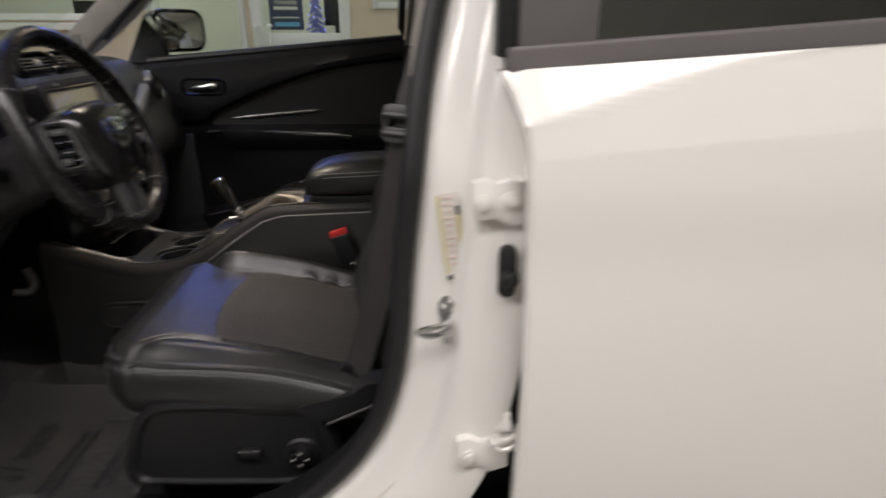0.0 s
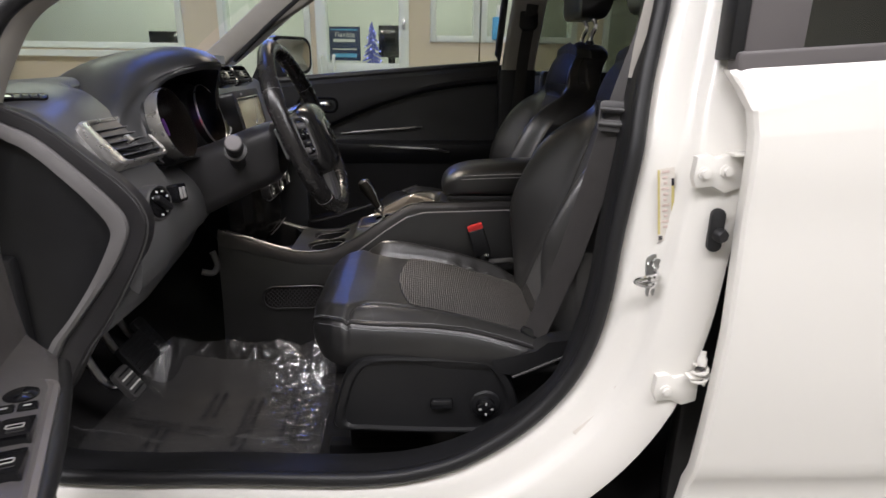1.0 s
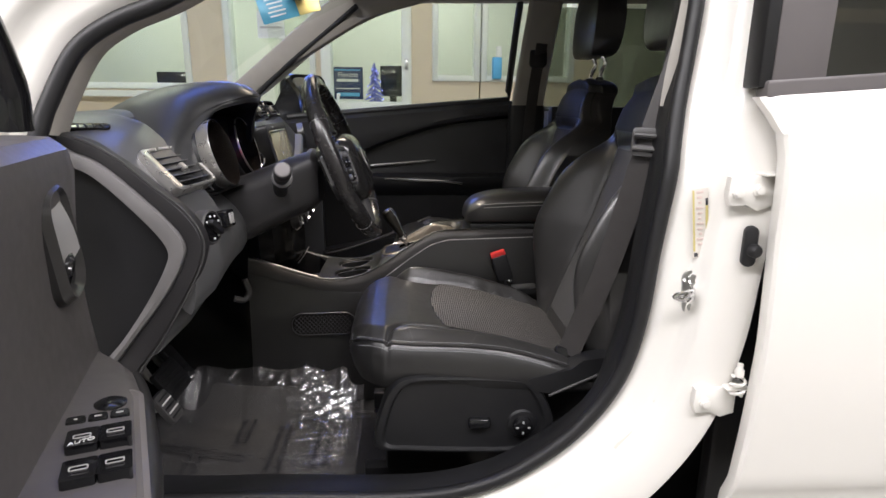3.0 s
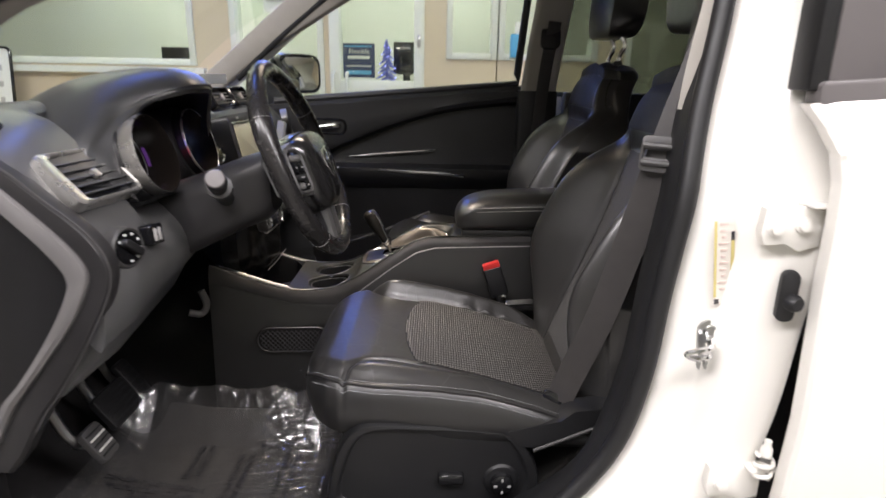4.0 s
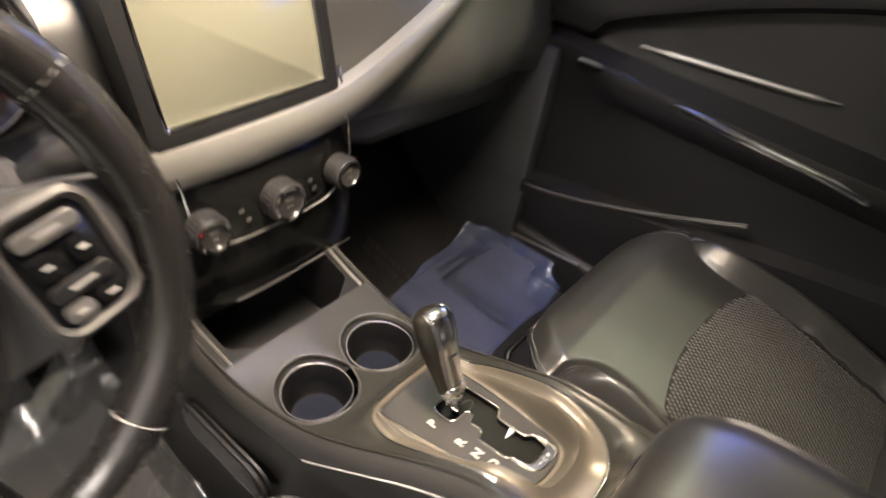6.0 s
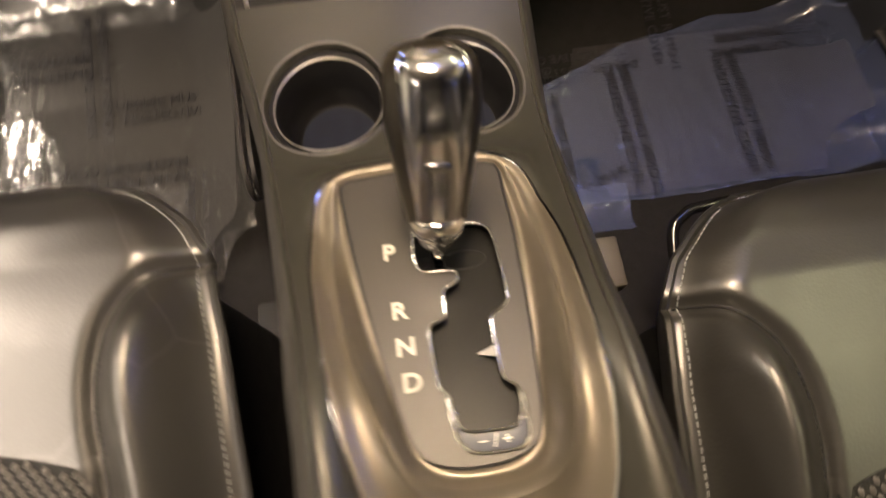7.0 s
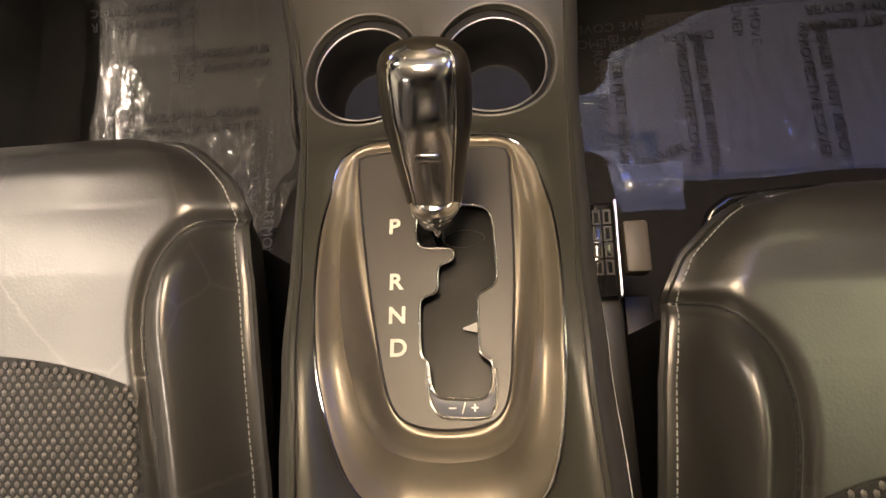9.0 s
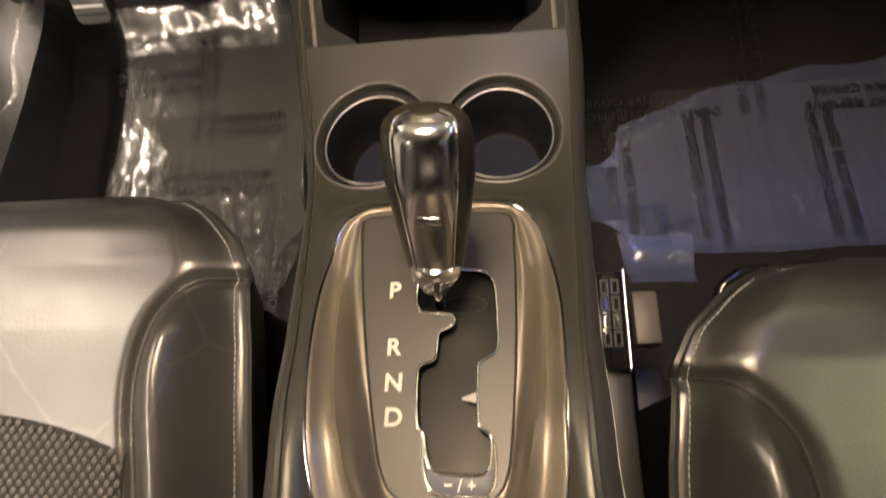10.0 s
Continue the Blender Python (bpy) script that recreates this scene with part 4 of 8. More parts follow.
frame_ring(bm, rrect(0.085, 0.135, 0.03, 6), rrect(0.058, 0.108, 0.022, 6), HM, 0.02, 0.008)
part("handle_bezel", bm, material("satin_grey_bezel", (0.034, 0.033, 0.032), 0.30, 0.3, var=0.05), door, "satin grey handle surround")
bm = bmesh.new()
slab(bm, rrect(0.062, 0.112, 0.022, 6), HM @ pose(0, 0, -0.008), 0.004, 0.001)
part("handle_recess", bm, GLOSS_BLACK, door)
bm = bmesh.new()
skin(bm, [[HM @ V(0.026 * u * (1 - 0.12 * t * t), -0.050 + 0.066 * t + 0.010 * (1 - u * u) * t, z + 0.006 * math.sin(2.6 * t) - 0.010 * t * t * (u + 0.3)) for u in np.linspace(-1, 1, 9)] for z, ts in ((0.0, (0.0, 0.2, 0.4, 0.6, 0.8, 1.0)), (-0.006, (1.0, 0.6, 0.2))) for t in ts], False, False)
part("door_handle", bm, material("satin_chrome", (0.70, 0.69, 0.68), 0.30, 0.6, var=0.05), door, "chrome inner door handle")
bm = bmesh.new()
tube(bm, spline([HM @ V(-0.018, 0.018, -0.002), HM @ V(0.0, 0.022, 0.004), HM @ V(0.012, 0.032, 0.002), HM @ V(0.010, 0.046, -0.004)], 4), 0.006, 8)
part("lever_arm", bm, GLOSS_BLACK, door)
SWM = axes(dp(0.455, 0.180, 0.902), DD + DN * 0.16, V(0, 0, 1) + DN * 0.05) @ pose(0, 0.012, 0)
bm = bmesh.new()
slab(bm, rrect(0.34, 0.084, 0.022, 6), SWM, 0.012, 0.004)
part("switch_panel", bm, PLASTIC, door, "black switch panel on the armrest")
bm = bmesh.new()
frame_ring(bm, rrect(0.352, 0.096, 0.026, 6), rrect(0.328, 0.072, 0.018, 6), SWM @ pose(0, 0, 0.001), 0.012, 0.003)
part("panel_frame", bm, material("satin_taupe_frame", (0.20, 0.185, 0.18), 0.38, 0.35, var=0.05), door, "satin taupe frame round the switches")
bm = bmesh.new()
tube(bm, spline([dp(0.20, 0.188, 0.880), dp(0.30, 0.214, 0.884), dp(0.50, 0.246, 0.886), dp(0.72, 0.25, 0.886)], 5), 0.012, 10)
part("armrest_piping", bm, LEATHER_SIDE, door, "black padded armrest edge")
bm = bmesh.new()
lathe(bm, [(0.018, 0), (0.018, 0.006), (0.012, 0.009), (0.0, 0.009)], SWM @ pose(-0.135, 0.012, 0.0), 18)
part("mirror_knob", bm, GLOSS_BLACK, door)
for j in range(3):
    bm = bmesh.new()
    m = SWM @ pose(-0.104, -0.022 + 0.022 * j, 0.002)
    skin(bm, [[m @ V(x * k, y * k, z) for x, y in rrect(0.016, 0.020, 0.003, 3)] for z, k in ((-0.004, 1.0), (0.004, 1.0), (0.0055, 0.9))])
    lk = part("lock_switch", bm, GLOSS_BLACK, door)
    bm = bmesh.new()
    slab(bm, rrect(0.003, 0.008 if j else 0.004, 0.001, 1), m @ pose(0, 0, 0.0060), 0.001, 0.0002)
    part("mark", bm, GREY_MARK, lk)
for i in range(2):
    for j in range(2):
        m = SWM @ pose(-0.055 + 0.062 * i, -0.0125 + 0.0310 * j, 0.002)
        bm = bmesh.new()
        skin(bm, [[m @ V(x, y * 0.9, z + 0.006 * (x / 0.03 + 1) * k) for x, y in rrect(0.050, 0.034, 0.004, 3)] for z, k in ((-0.004, 0), (0.003, 0.6), (0.0045, 0.8))])
        b = part("window_switch", bm, GLOSS_BLACK, door, "gloss black window switch")
        bm = bmesh.new()
        frame_ring(bm, rrect(0.009, 0.017, 0.002, 2), rrect(0.007, 0.0145, 0.0015, 2), m @ pose(0.004, 0, 0.0128, 0, -6, 0), 0.001, 0.0)
        part("window_mark", bm, GREY_MARK, b)
        if i == 0 and j == 0:
            writing("auto_mark", "AUTO", m @ pose(0.018, 0, 0.0138, 0, -6, 90), 0.009, WHITE_MARK, b)

# ---- dashboard ----
dash = thing("dashboard", (-0.6, 0, 0.8), "charcoal moulded dashboard with air vents and satin trim", "dashboard")
TOPZ = [(-0.74, 1.165), (-0.70, 1.195), (-0.64, 1.222), (-0.58, 1.238), (-0.52, 1.245), (-0.1, 1.25), (0.3, 1.245), (0.6, 1.23), (0.74, 1.19)]


def dash_profile(y):
    t = interp(TOPZ, y)
    low = interp([(-0.72, 0.80), (-0.55, 0.80), (-0.30, 0.84), (-0.16, 0.90), (0.16, 0.90), (0.30, 0.83), (0.72, 0.80)], y)
    out = interp([(-0.72, -0.02), (-0.65, 0.012), (-0.58, 0.014), (-0.45, 0.01), (-0.18, -0.03), (0.18, -0.03), (0.45, 0.01), (0.72, -0.02)], y)
    w = sm(-0.575, -0.545, y) * sm(-0.172, -0.197, y)
    pts = [(-0.94, t - 0.06), (-0.80, t - 0.02), (-0.62, t), (-0.53 - 0.03 * w, t - 0.008), (-0.49 - 0.065 * w, t - 0.03), (-0.455 - 0.09 * w, t - 0.07), (-0.42 - 0.085 * w, t - 0.12), (-0.39 + out - 0.02 * w, t - 0.19), (-0.372 + out, t - 0.25), (-0.385 + out, t - 0.31), (-0.42 + out, (t + low) / 2 - 0.09), (-0.47, low), (-0.62, low - 0.02), (-0.94, low + 0.02)]
    return [V(p.x, y, p.z) for p in spline([(x, 0, z) for x, z in pts], 3)]


rows = [dash_profile(y) for y in np.linspace(-0.712, 0.72, 96)]
bm = bmesh.new()
skin(bm, rows)
part("dash_body", bm, PLASTIC_SOFT, dash, "charcoal soft-touch moulding")
# end panel by the door: dark frame, pale pointed band, black recess
END = [(-0.565, 1.203), (-0.503, 1.173), (-0.444, 1.122), (-0.393, 1.077), (-0.366, 1.035), (-0.364, 0.998), (-0.384, 0.948), (-0.441, 0.852), (-0.497, 0.776), (-0.60, 0.66), (-0.67, 1.0), (-0.63, 1.20)]
BAND = [(-0.559, 1.175), (-0.516, 1.153), (-0.463, 1.104), (-0.418, 1.056), (-0.395, 1.017), (-0.402, 0.980), (-0.439, 0.917), (-0.502, 0.837), (-0.540, 0.790), (-0.615, 0.70), (-0.655, 1.0), (-0.61, 1.18)]
RECESS = [(-0.562, 1.147), (-0.530, 1.127), (-0.489, 1.086), (-0.450, 1.041), (-0.428, 1.004), (-0.435, 0.973), (-0.471, 0.910), (-0.521, 0.839), (-0.560, 0.795), (-0.620, 0.73), (-0.640, 1.0), (-0.60, 1.15)]
e_out, e_mid, e_in = ([(p.x, p.z) for p in spline([(x, 0, z) for x, z in c], 4, True)] for c in (END, BAND, RECESS))


def between(p, q, f):
    return [(a + (c - a) * f, b + (d - b) * f) for (a, b), (c, d) in zip(p, q)]


def end_rows(steps):
    return [[V(x, y, z) for x, z in pts] for y, pts in steps]


bm = bmesh.new()
skin(bm, end_rows(((-0.695, e_out), (-0.719, e_out), (-0.725, between(e_out, e_mid, 0.14)), (-0.726, between(e_out, e_mid, 0.55)), (-0.724, between(e_out, e_mid, 0.95)), (-0.719, e_mid))), True, False)
part("end_frame", bm, PLASTIC_MID, dash, "dark grey edge of the dashboard end")
bm = bmesh.new()
skin(bm, end_rows(((-0.718, e_mid), (-0.730, between(e_mid, e_in, 0.08)), (-0.733, between(e_mid, e_in, 0.4)), (-0.730, between(e_mid, e_in, 0.9)), (-0.715, e_in))), True, False)
part("end_band", bm, material("pale_grey_trim", (0.175, 0.168, 0.167), 0.45, var=0.06, scale=12, bump=0.2, bump_scale=800), dash, "pale grey band round the dashboard end panel")
bm = bmesh.new()
skin(bm, end_rows(((-0.7155, e_in), (-0.712, [(-0.52 + (x + 0.52) * 0.92, 0.98 + (z - 0.98) * 0.92) for x, z in e_in]))))
part("end_panel", bm, PLASTIC, dash, "black dashboard end panel")
bm = bmesh.new()
tube(bm, [V(x, -0.722, z) for x, z in e_out[:34]], 0.0018, 6)
part("end_edge", bm, GREY_PLASTIC, dash, "thin grey edge line")
# instrument hood: an arch swept from the deck behind, over the lip, into the opening
HOOD = material("dark_soft_hood_plastic", (0.036, 0.0365, 0.038), 0.36, spec=1.0, var=0.12, scale=9, bump=0.3, bump_scale=800, rough_var=0.05)
CREST_L = [(-0.452, -0.590, 1.150), (-0.455, -0.574, 1.180), (-0.450, -0.535, 1.212), (-0.436, -0.490, 1.240), (-0.402, -0.440, 1.266), (-0.362, -0.395, 1.282), (-0.347, -0.350, 1.285), (-0.354, -0.285, 1.282), (-0.374, -0.230, 1.262), (-0.396, -0.188, 1.222), (-0.408, -0.160, 1.150)]
MOUTH_L = [(-0.388, -0.566, 1.095), (-0.406, -0.556, 1.120), (-0.424, -0.546, 1.158), (-0.428, -0.518, 1.200), (-0.412, -0.454, 1.246), (-0.366, -0.398, 1.266), (-0.352, -0.350, 1.268), (-0.359, -0.285, 1.266), (-0.380, -0.236, 1.248), (-0.404, -0.194, 1.205), (-0.412, -0.168, 1.140)]
ROOT_L = [(-0.462, -0.606, 1.150), (-0.486, -0.592, 1.180), (-0.530, -0.555, 1.203), (-0.580, -0.510, 1.220), (-0.635, -0.462, 1.230), (-0.680, -0.405, 1.236), (-0.695, -0.350, 1.238), (-0.670, -0.270, 1.238), (-0.610, -0.195, 1.236), (-0.550, -0.150, 1.218), (-0.520, -0.138, 1.165)]
BULGE_L = [(0.003, 0), (0.008, 0), (0.017, 0), (0.029, 0), (0.037, 0), (0.041, 0), (0.042, 0), (0.040, 0), (0.032, 0), (0.018, 0), (0.006, 0)]
crest, mouth, root = (spline([(x, y, z - 0.006) for x, y, z in c], 6) for c in (CREST_L, MOUTH_L, ROOT_L))
bulge = [p.x for p in spline([(a, b, 0) for a, b in BULGE_L], 6)]
rows = []
for c, m_, r_, h in zip(crest, mouth, root, bulge):
    inward = V(-0.5, -0.37 - m_.y, 1.17 - m_.z).normalized()
    up = V(0, 0, h)
    rows.append(spline([r_, r_.lerp(c, 0.22) + up * 0.66, r_.lerp(c, 0.45) + up, r_.lerp(c, 0.75) + up, r_.lerp(c, 0.92) + up * 0.62, c + V(0.001, 0, 0.002), c.lerp(m_, 0.18), c.lerp(m_, 0.55) - inward * 0.002, c.lerp(m_, 0.94), m_, m_ + V(-0.012, 0, 0) - inward * 0.003, m_ + V(-0.05, 0, 0) - inward * 0.008, m_ + V(-0.11, 0, 0) - inward * 0.010], 3))
bm = bmesh.new()
skin(bm, [r[:26] for r in rows], False, False)
part("instrument_hood", bm, HOOD, dash, "dark moulded hood over the instruments", angle=60)
bm = bmesh.new()
skin(bm, [r[25:] for r in rows], False, False)
part("hood_lining", bm, DIAL_BLACK, dash, "matt black lining of the hood", angle=60)
cl = thing("instrument_cluster", (-0.45, -0.38, 1.1), "twin dial instrument cluster with lit blue and red markings", "instrument cluster")
bm = bmesh.new()
slab(bm, rrect(0.36, 0.17, 0.05, 5), axes((-0.535, -0.365, 1.132), (0, 1, 0), (1, 0, 0.3)), 0.02, 0.004)
part("back_plate", bm, GLOSS_BLACK, cl)
bm = bmesh.new()
skin(bm, [spline([(-0.36, y, 1.085 + 0.015 * abs((y + 0.3675) / 0.19) ** 3), (-0.40, y, 1.075), (-0.46, y, 1.08)], 4) for y in np.linspace(-0.555, -0.18, 20)], False, False)
part("lower_lip", bm, PLASTIC, cl)
MARK_BLUE = glow_material("blue_dial_light", (0.22, 0.28, 1.0), 2.4)
MARK_RED = glow_material("red_dial_light", (1.0, 0.03, 0.05), 1.6)
MARK_WHITE = glow_material("white_dial_light", (0.7, 0.78, 1.0), 2.5)
DIAL_WELL = material("smoked_dial_wall", (0.012, 0.0095, 0.008), 0.25, var=0.2, scale=20)
for gy, k in ((-0.468, 0.94), (-0.248, 1.0)):
    GM = axes((-0.434, gy, 1.145), (0, 1, 0), (1, 0, 0.30)) @ Matrix.Diagonal((k, k, 1, 1))
    dl = -0.082 if gy < -0.3 else -0.046

    def dial_ring(name, mat, label, *steps):
        bm = bmesh.new()
        skin(bm, [[GM @ V(r * math.cos(2 * math.pi * j / 40), r * math.sin(2 * math.pi * j / 40), z) for j in range(40)] for r, z in steps], True, False)
        part(name, bm, mat, cl, label)
    if gy < -0.3:
        dial_ring("dial_ring", BRIGHT_SATIN, "satin silver dial ring", (0.070, -0.02), (0.078, 0.020), (0.0785, 0.040), (0.0775, 0.0435))
        dial_ring("dial_well", DIAL_WELL, "smoked gloss inner wall of the dial", (0.0775, 0.0435), (0.0755, 0.044), (0.0735, 0.034), (0.071, 0.0), (0.068, dl))
    else:
        dial_ring("dial_ring", BRIGHT_SATIN, "thin satin silver dial ring", (0.0740, 0.033), (0.0745, 0.036), (0.0735, 0.0375), (0.0728, 0.0365))
        dial_ring("dial_well", DIAL_WELL, "smoked gloss inner wall of the dial", (0.0728, 0.0365), (0.072, 0.028), (0.070, 0.0), (0.068, dl))
        dial_ring("dial_wall", PLASTIC, "black outer wall of the dial", (0.070, -0.03), (0.0740, 0.033))
    dial_ring("dial_bezel", PLASTIC, "black bezel round the dial", (0.0745, 0.018), (0.080, 0.016), (0.088, 0.0), (0.096, -0.040))
    bm = bmesh.new()
    lathe(bm, [(0.068, dl - 0.006), (0.068, dl), (0.0, dl)], GM, 32)
    face = part("dial_face", bm, DIAL_BLACK, cl)
    for i in range(23):
        a = radians(225 - 270 * i / 22)
        big = i % 2 == 0
        bm = bmesh.new()
        slab(bm, rrect(0.008 if big else 0.004, 0.0014, 0.0005, 1), GM @ Matrix.Rotation(a, 4, "Z") @ pose(0.058, 0, dl + 0.0015), 0.001, 0.0002)
        part("tick", bm, MARK_BLUE if i < 17 else MARK_RED, face)
    for i in range(0, 9):
        a = radians(225 - 270 * i / 8)
        writing("number", str(i if gy > -0.3 else i * 20), GM @ pose(0.044 * math.cos(a), 0.044 * math.sin(a), dl + 0.0015), 0.011, MARK_WHITE, face)
    bm = bmesh.new()
    slab(bm, [(0, -0.002), (0.052, -0.0006), (0.052, 0.0006), (0, 0.002)], GM @ Matrix.Rotation(radians(222), 4, "Z") @ pose(0, 0, dl + 0.005), 0.001, 0.0002)
    part("needle", bm, MARK_WHITE, face)
    bm = bmesh.new()
    for i in range(12):
        tmp = GM @ Matrix.Rotation(radians(200 + 100 * i / 11), 4, "Z") @ pose(0.030, 0, dl + 0.0014)
        slab(bm, rrect(0.004, 0.004, 0.001, 1), tmp, 0.001, 0.0002)
    tagged(part("small_marks", bm, MARK_BLUE, face), kind="stuff")
SM = axes((-0.445, -0.362, 1.150), (0, 1, 0), (1, 0, 0.30))
bm = bmesh.new()
slab(bm, rrect(0.085, 0.095, 0.008, 3), SM, 0.006, 0.001)
part("centre_display", bm, glow_material("display_glow", (0.10, 0.02, 0.16), 0.5), cl, "small lit centre display")
for u, v, w, h, mt in ((0, -0.030, 0.075, 0.012, MARK_RED), (-0.01, 0.005, 0.03, 0.014, MARK_BLUE), (0.02, 0.022, 0.02, 0.01, MARK_WHITE), (-0.02, 0.034, 0.03, 0.006, MARK_RED)):
    bm = bmesh.new()
    slab(bm, rrect(w, h, 0.003, 2), SM @ pose(u, v, 0.001), 0.001, 0.0003)
    part("display_mark", bm, mt, cl)


def vent(name_mat, m, w, h, slats, label, edge=0.0):
    v = thing("air_vent", m.translation, label, "air vent", "air vents")
    bm = bmesh.new()
    frame_ring(bm, rrect(w, h, 0.014, 5), [(x + edge, y) for x, y in rrect(w - 0.014 - 2 * edge, h - 0.012, 0.010, 5)], m @ pose(0, 0, 0.004), 0.02, 0.003)
    part("vent_frame", bm, name_mat, v)
    bm = bmesh.new()
    slab(bm, rrect(w - 0.012, h - 0.010, 0.010, 5), m @ pose(0, 0, -0.009), 0.004, 0.001)
    part("duct", bm, RUBBER, v)
    for i in range(slats):
        bm = bmesh.new()
        y = (i + 1) / (slats + 1) * (h - 0.012) - (h - 0.012) / 2
        box(bm, (-(w - 0.016) / 2, -0.0015, -0.006), ((w - 0.016) / 2, 0.0015, 0.006), 0.001, 1, m @ pose(0, y, -0.003, 22, 0, 0))
        sl = part("slat", bm, DIAL_BLACK, v)
        # edge highlight of the slat, put in as a strip of paler plastic
        bm = bmesh.new()
        box(bm, (-(w - 0.016) / 2, -0.0013, 0.0052), ((w - 0.016) / 2, 0.0013, 0.0066), 0.0005, 1, m @ pose(0, y, -0.003, 22, 0, 0))
        part("slat_highlight", bm, PLASTIC_SOFT, sl, "paler strip for the highlight on the slat edge")
    bm = bmesh.new()
    box(bm, (-0.006, -0.008, -0.004), (0.006, 0.008, 0.006), 0.002, 2, m @ pose(0.01, 0, 0.0))
    part("tab", bm, BRIGHT_SATIN, v)


vent(BRIGHT_SATIN, axes((-0.434, -0.612, 1.140), (0.10, 1, -0.04), (0.70, -0.10, 0.71)), 0.150, 0.100, 5, "black slatted air vent in a satin silver frame", 0.008)
vent(GLOSS_BLACK, axes((-0.418, -0.055, 1.243), (0, 1, 0), (0.85, 0, 0.5)), 0.13, 0.055, 4, "black slatted centre air vent above the screen")
vent(GLOSS_BLACK, axes((-0.418, 0.085, 1.243), (0, 1, 0), (0.85, 0, 0.5)), 0.13, 0.055, 4, "black slatted centre air vent above the screen")
vent(SATIN, axes((-0.405, 0.545, 1.140), (-0.15, 0.75, -0.60), (0.92, 0.2, 0.15)), 0.12, 0.05, 4, "black slatted air vent at the passenger end of the dashboard")
bm = bmesh.new()
DV = axes((-0.60, -0.662, 1.219), (0.75, 0.35, -0.25), (0.1, -0.35, 0.9))
slab(bm, rrect(0.13, 0.022, 0.008, 4), DV, 0.01, 0.003)
dv = part("side_demister", bm, GLOSS_BLACK, dash)
for i in range(9):
    bm = bmesh.new()
    box(bm, (-0.0015, -0.009, -0.002), (0.0015, 0.009, 0.0005), 0.0008, 1, DV @ pose(-0.052 + 0.013 * i, 0, 0.001, 0, 0, 20))
    part("fin", bm, PLASTIC, dv)
# light switch
LM = axes((-0.374, -0.647, 1.030), (0.2, 1, -0.1), (1, -0.22, 0.1))
sw = thing("light_switch", LM.translation, "round black light switch with pale markings on the dashboard", "switch")
bm = bmesh.new()
lathe(bm, [(0.034, -0.02), (0.034, 0.003), (0.031, 0.006), (0.029, 0.003)], LM, 28)
part("bezel", bm, GREY_PLASTIC, sw)
bm = bmesh.new()
lathe(bm, [(0.029, 0.0), (0.027, 0.006), (0.0, 0.006)], LM, 24)
part("dial", bm, GLOSS_BLACK, sw)
bm = bmesh.new()
slab(bm, rrect(0.044, 0.012, 0.005, 3), LM @ pose(0, 0, 0.018, 0, 0, -35), 0.012, 0.003)
part("grip", bm, PLASTIC, sw)
for i in range(7):
    a = radians(150 - 40 * i)
    bm = bmesh.new()
    slab(bm, rrect(0.006, 0.004, 0.001, 1), LM @ pose(0.022 * math.cos(a), 0.022 * math.sin(a), 0.0068), 0.001, 0.0002)
    part("mark", bm, WHITE_MARK, sw)
DM = axes((-0.352, -0.588, 1.037), (0.1, 1, -0.05), (1, -0.1, 0.12))
sw2 = thing("dimmer_switch", DM.translation, "small black dimmer switch with pale marks", "switch")
bm = bmesh.new()
slab(bm, rrect(0.036, 0.034, 0.004, 3), DM, 0.02, 0.002)
part("switch_body", bm, GLOSS_BLACK, sw2)
for u in (-0.006, 0.006):
    bm = bmesh.new()
    slab(bm, rrect(0.007, 0.022, 0.002, 2), DM @ pose(u, 0, 0.002), 0.002, 0.0005)
    part("wheel", bm, GREY_MARK, sw2)
bm = bmesh.new()
slab(bm, rrect(0.026, 0.012, 0.003, 3), axes((-0.405, -0.60, 1.083), (0.3, 1, -0.2), (0.9, -0.3, 0.3)), 0.006, 0.001)
part("blank_switch", bm, PLASTIC, dash)
SATIN_DARK = material("satin_grey_band", (0.26, 0.255, 0.245), 0.36, 0.45, var=0.05, scale=20)
# satin band across the middle and up to the passenger vent
band = spline([(-0.40, -0.34, 1.04), (-0.375, -0.24, 1.022), (-0.351, -0.12, 1.010), (-0.343, 0.0, 1.008), (-0.346, 0.12, 1.012), (-0.362, 0.22, 1.026), (-0.378, 0.32, 1.058), (-0.388, 0.40, 1.095), (-0.398, 0.47, 1.14)], 6)
bm = bmesh.new()
rows = []
for i, p in enumerate(band):
    d = (band[min(i + 1, len(band) - 1)] - band[max(i - 1, 0)]).normalized()
    up = d.cross(V(1, 0, 0)).normalized() * -1
    if up.z < 0:
        up = -up
    h = 0.027 if p.y < 0.2 else 0.027 - 0.012 * sm(0.2, 0.45, p.y)
    rows.append([p + up * (h * v) + V(u, 0, 0) for u, v in ((-0.02, -1), (0.0, -0.95), (0.006, -0.6), (0.008, 0), (0.006, 0.6), (0.0, 0.95), (-0.02, 1))])
skin(bm, rows)
part("satin_band", bm, SATIN_DARK, dash, "satin grey band across the dashboard")
# screen
scr = thing("touch_screen", (-0.365, 0.008, 1.12), "dark touch screen in a black and satin frame", "screen")
TM = axes((-0.372, 0.008, 1.118), (0, 1, 0), (1, 0, 0.22))
bm = bmesh.new()
frame_ring(bm, rrect(0.245, 0.175, 0.012, 4), rrect(0.205, 0.132, 0.004, 4), TM @ pose(0, 0, 0.004), 0.05, 0.003)
part("frame", bm, PLASTIC, scr)
bm = bmesh.new()
frame_ring(bm, rrect(0.210, 0.137, 0.004, 4), rrect(0.202, 0.129, 0.003, 4), TM @ pose(0, 0, 0.0055), 0.006, 0.001)
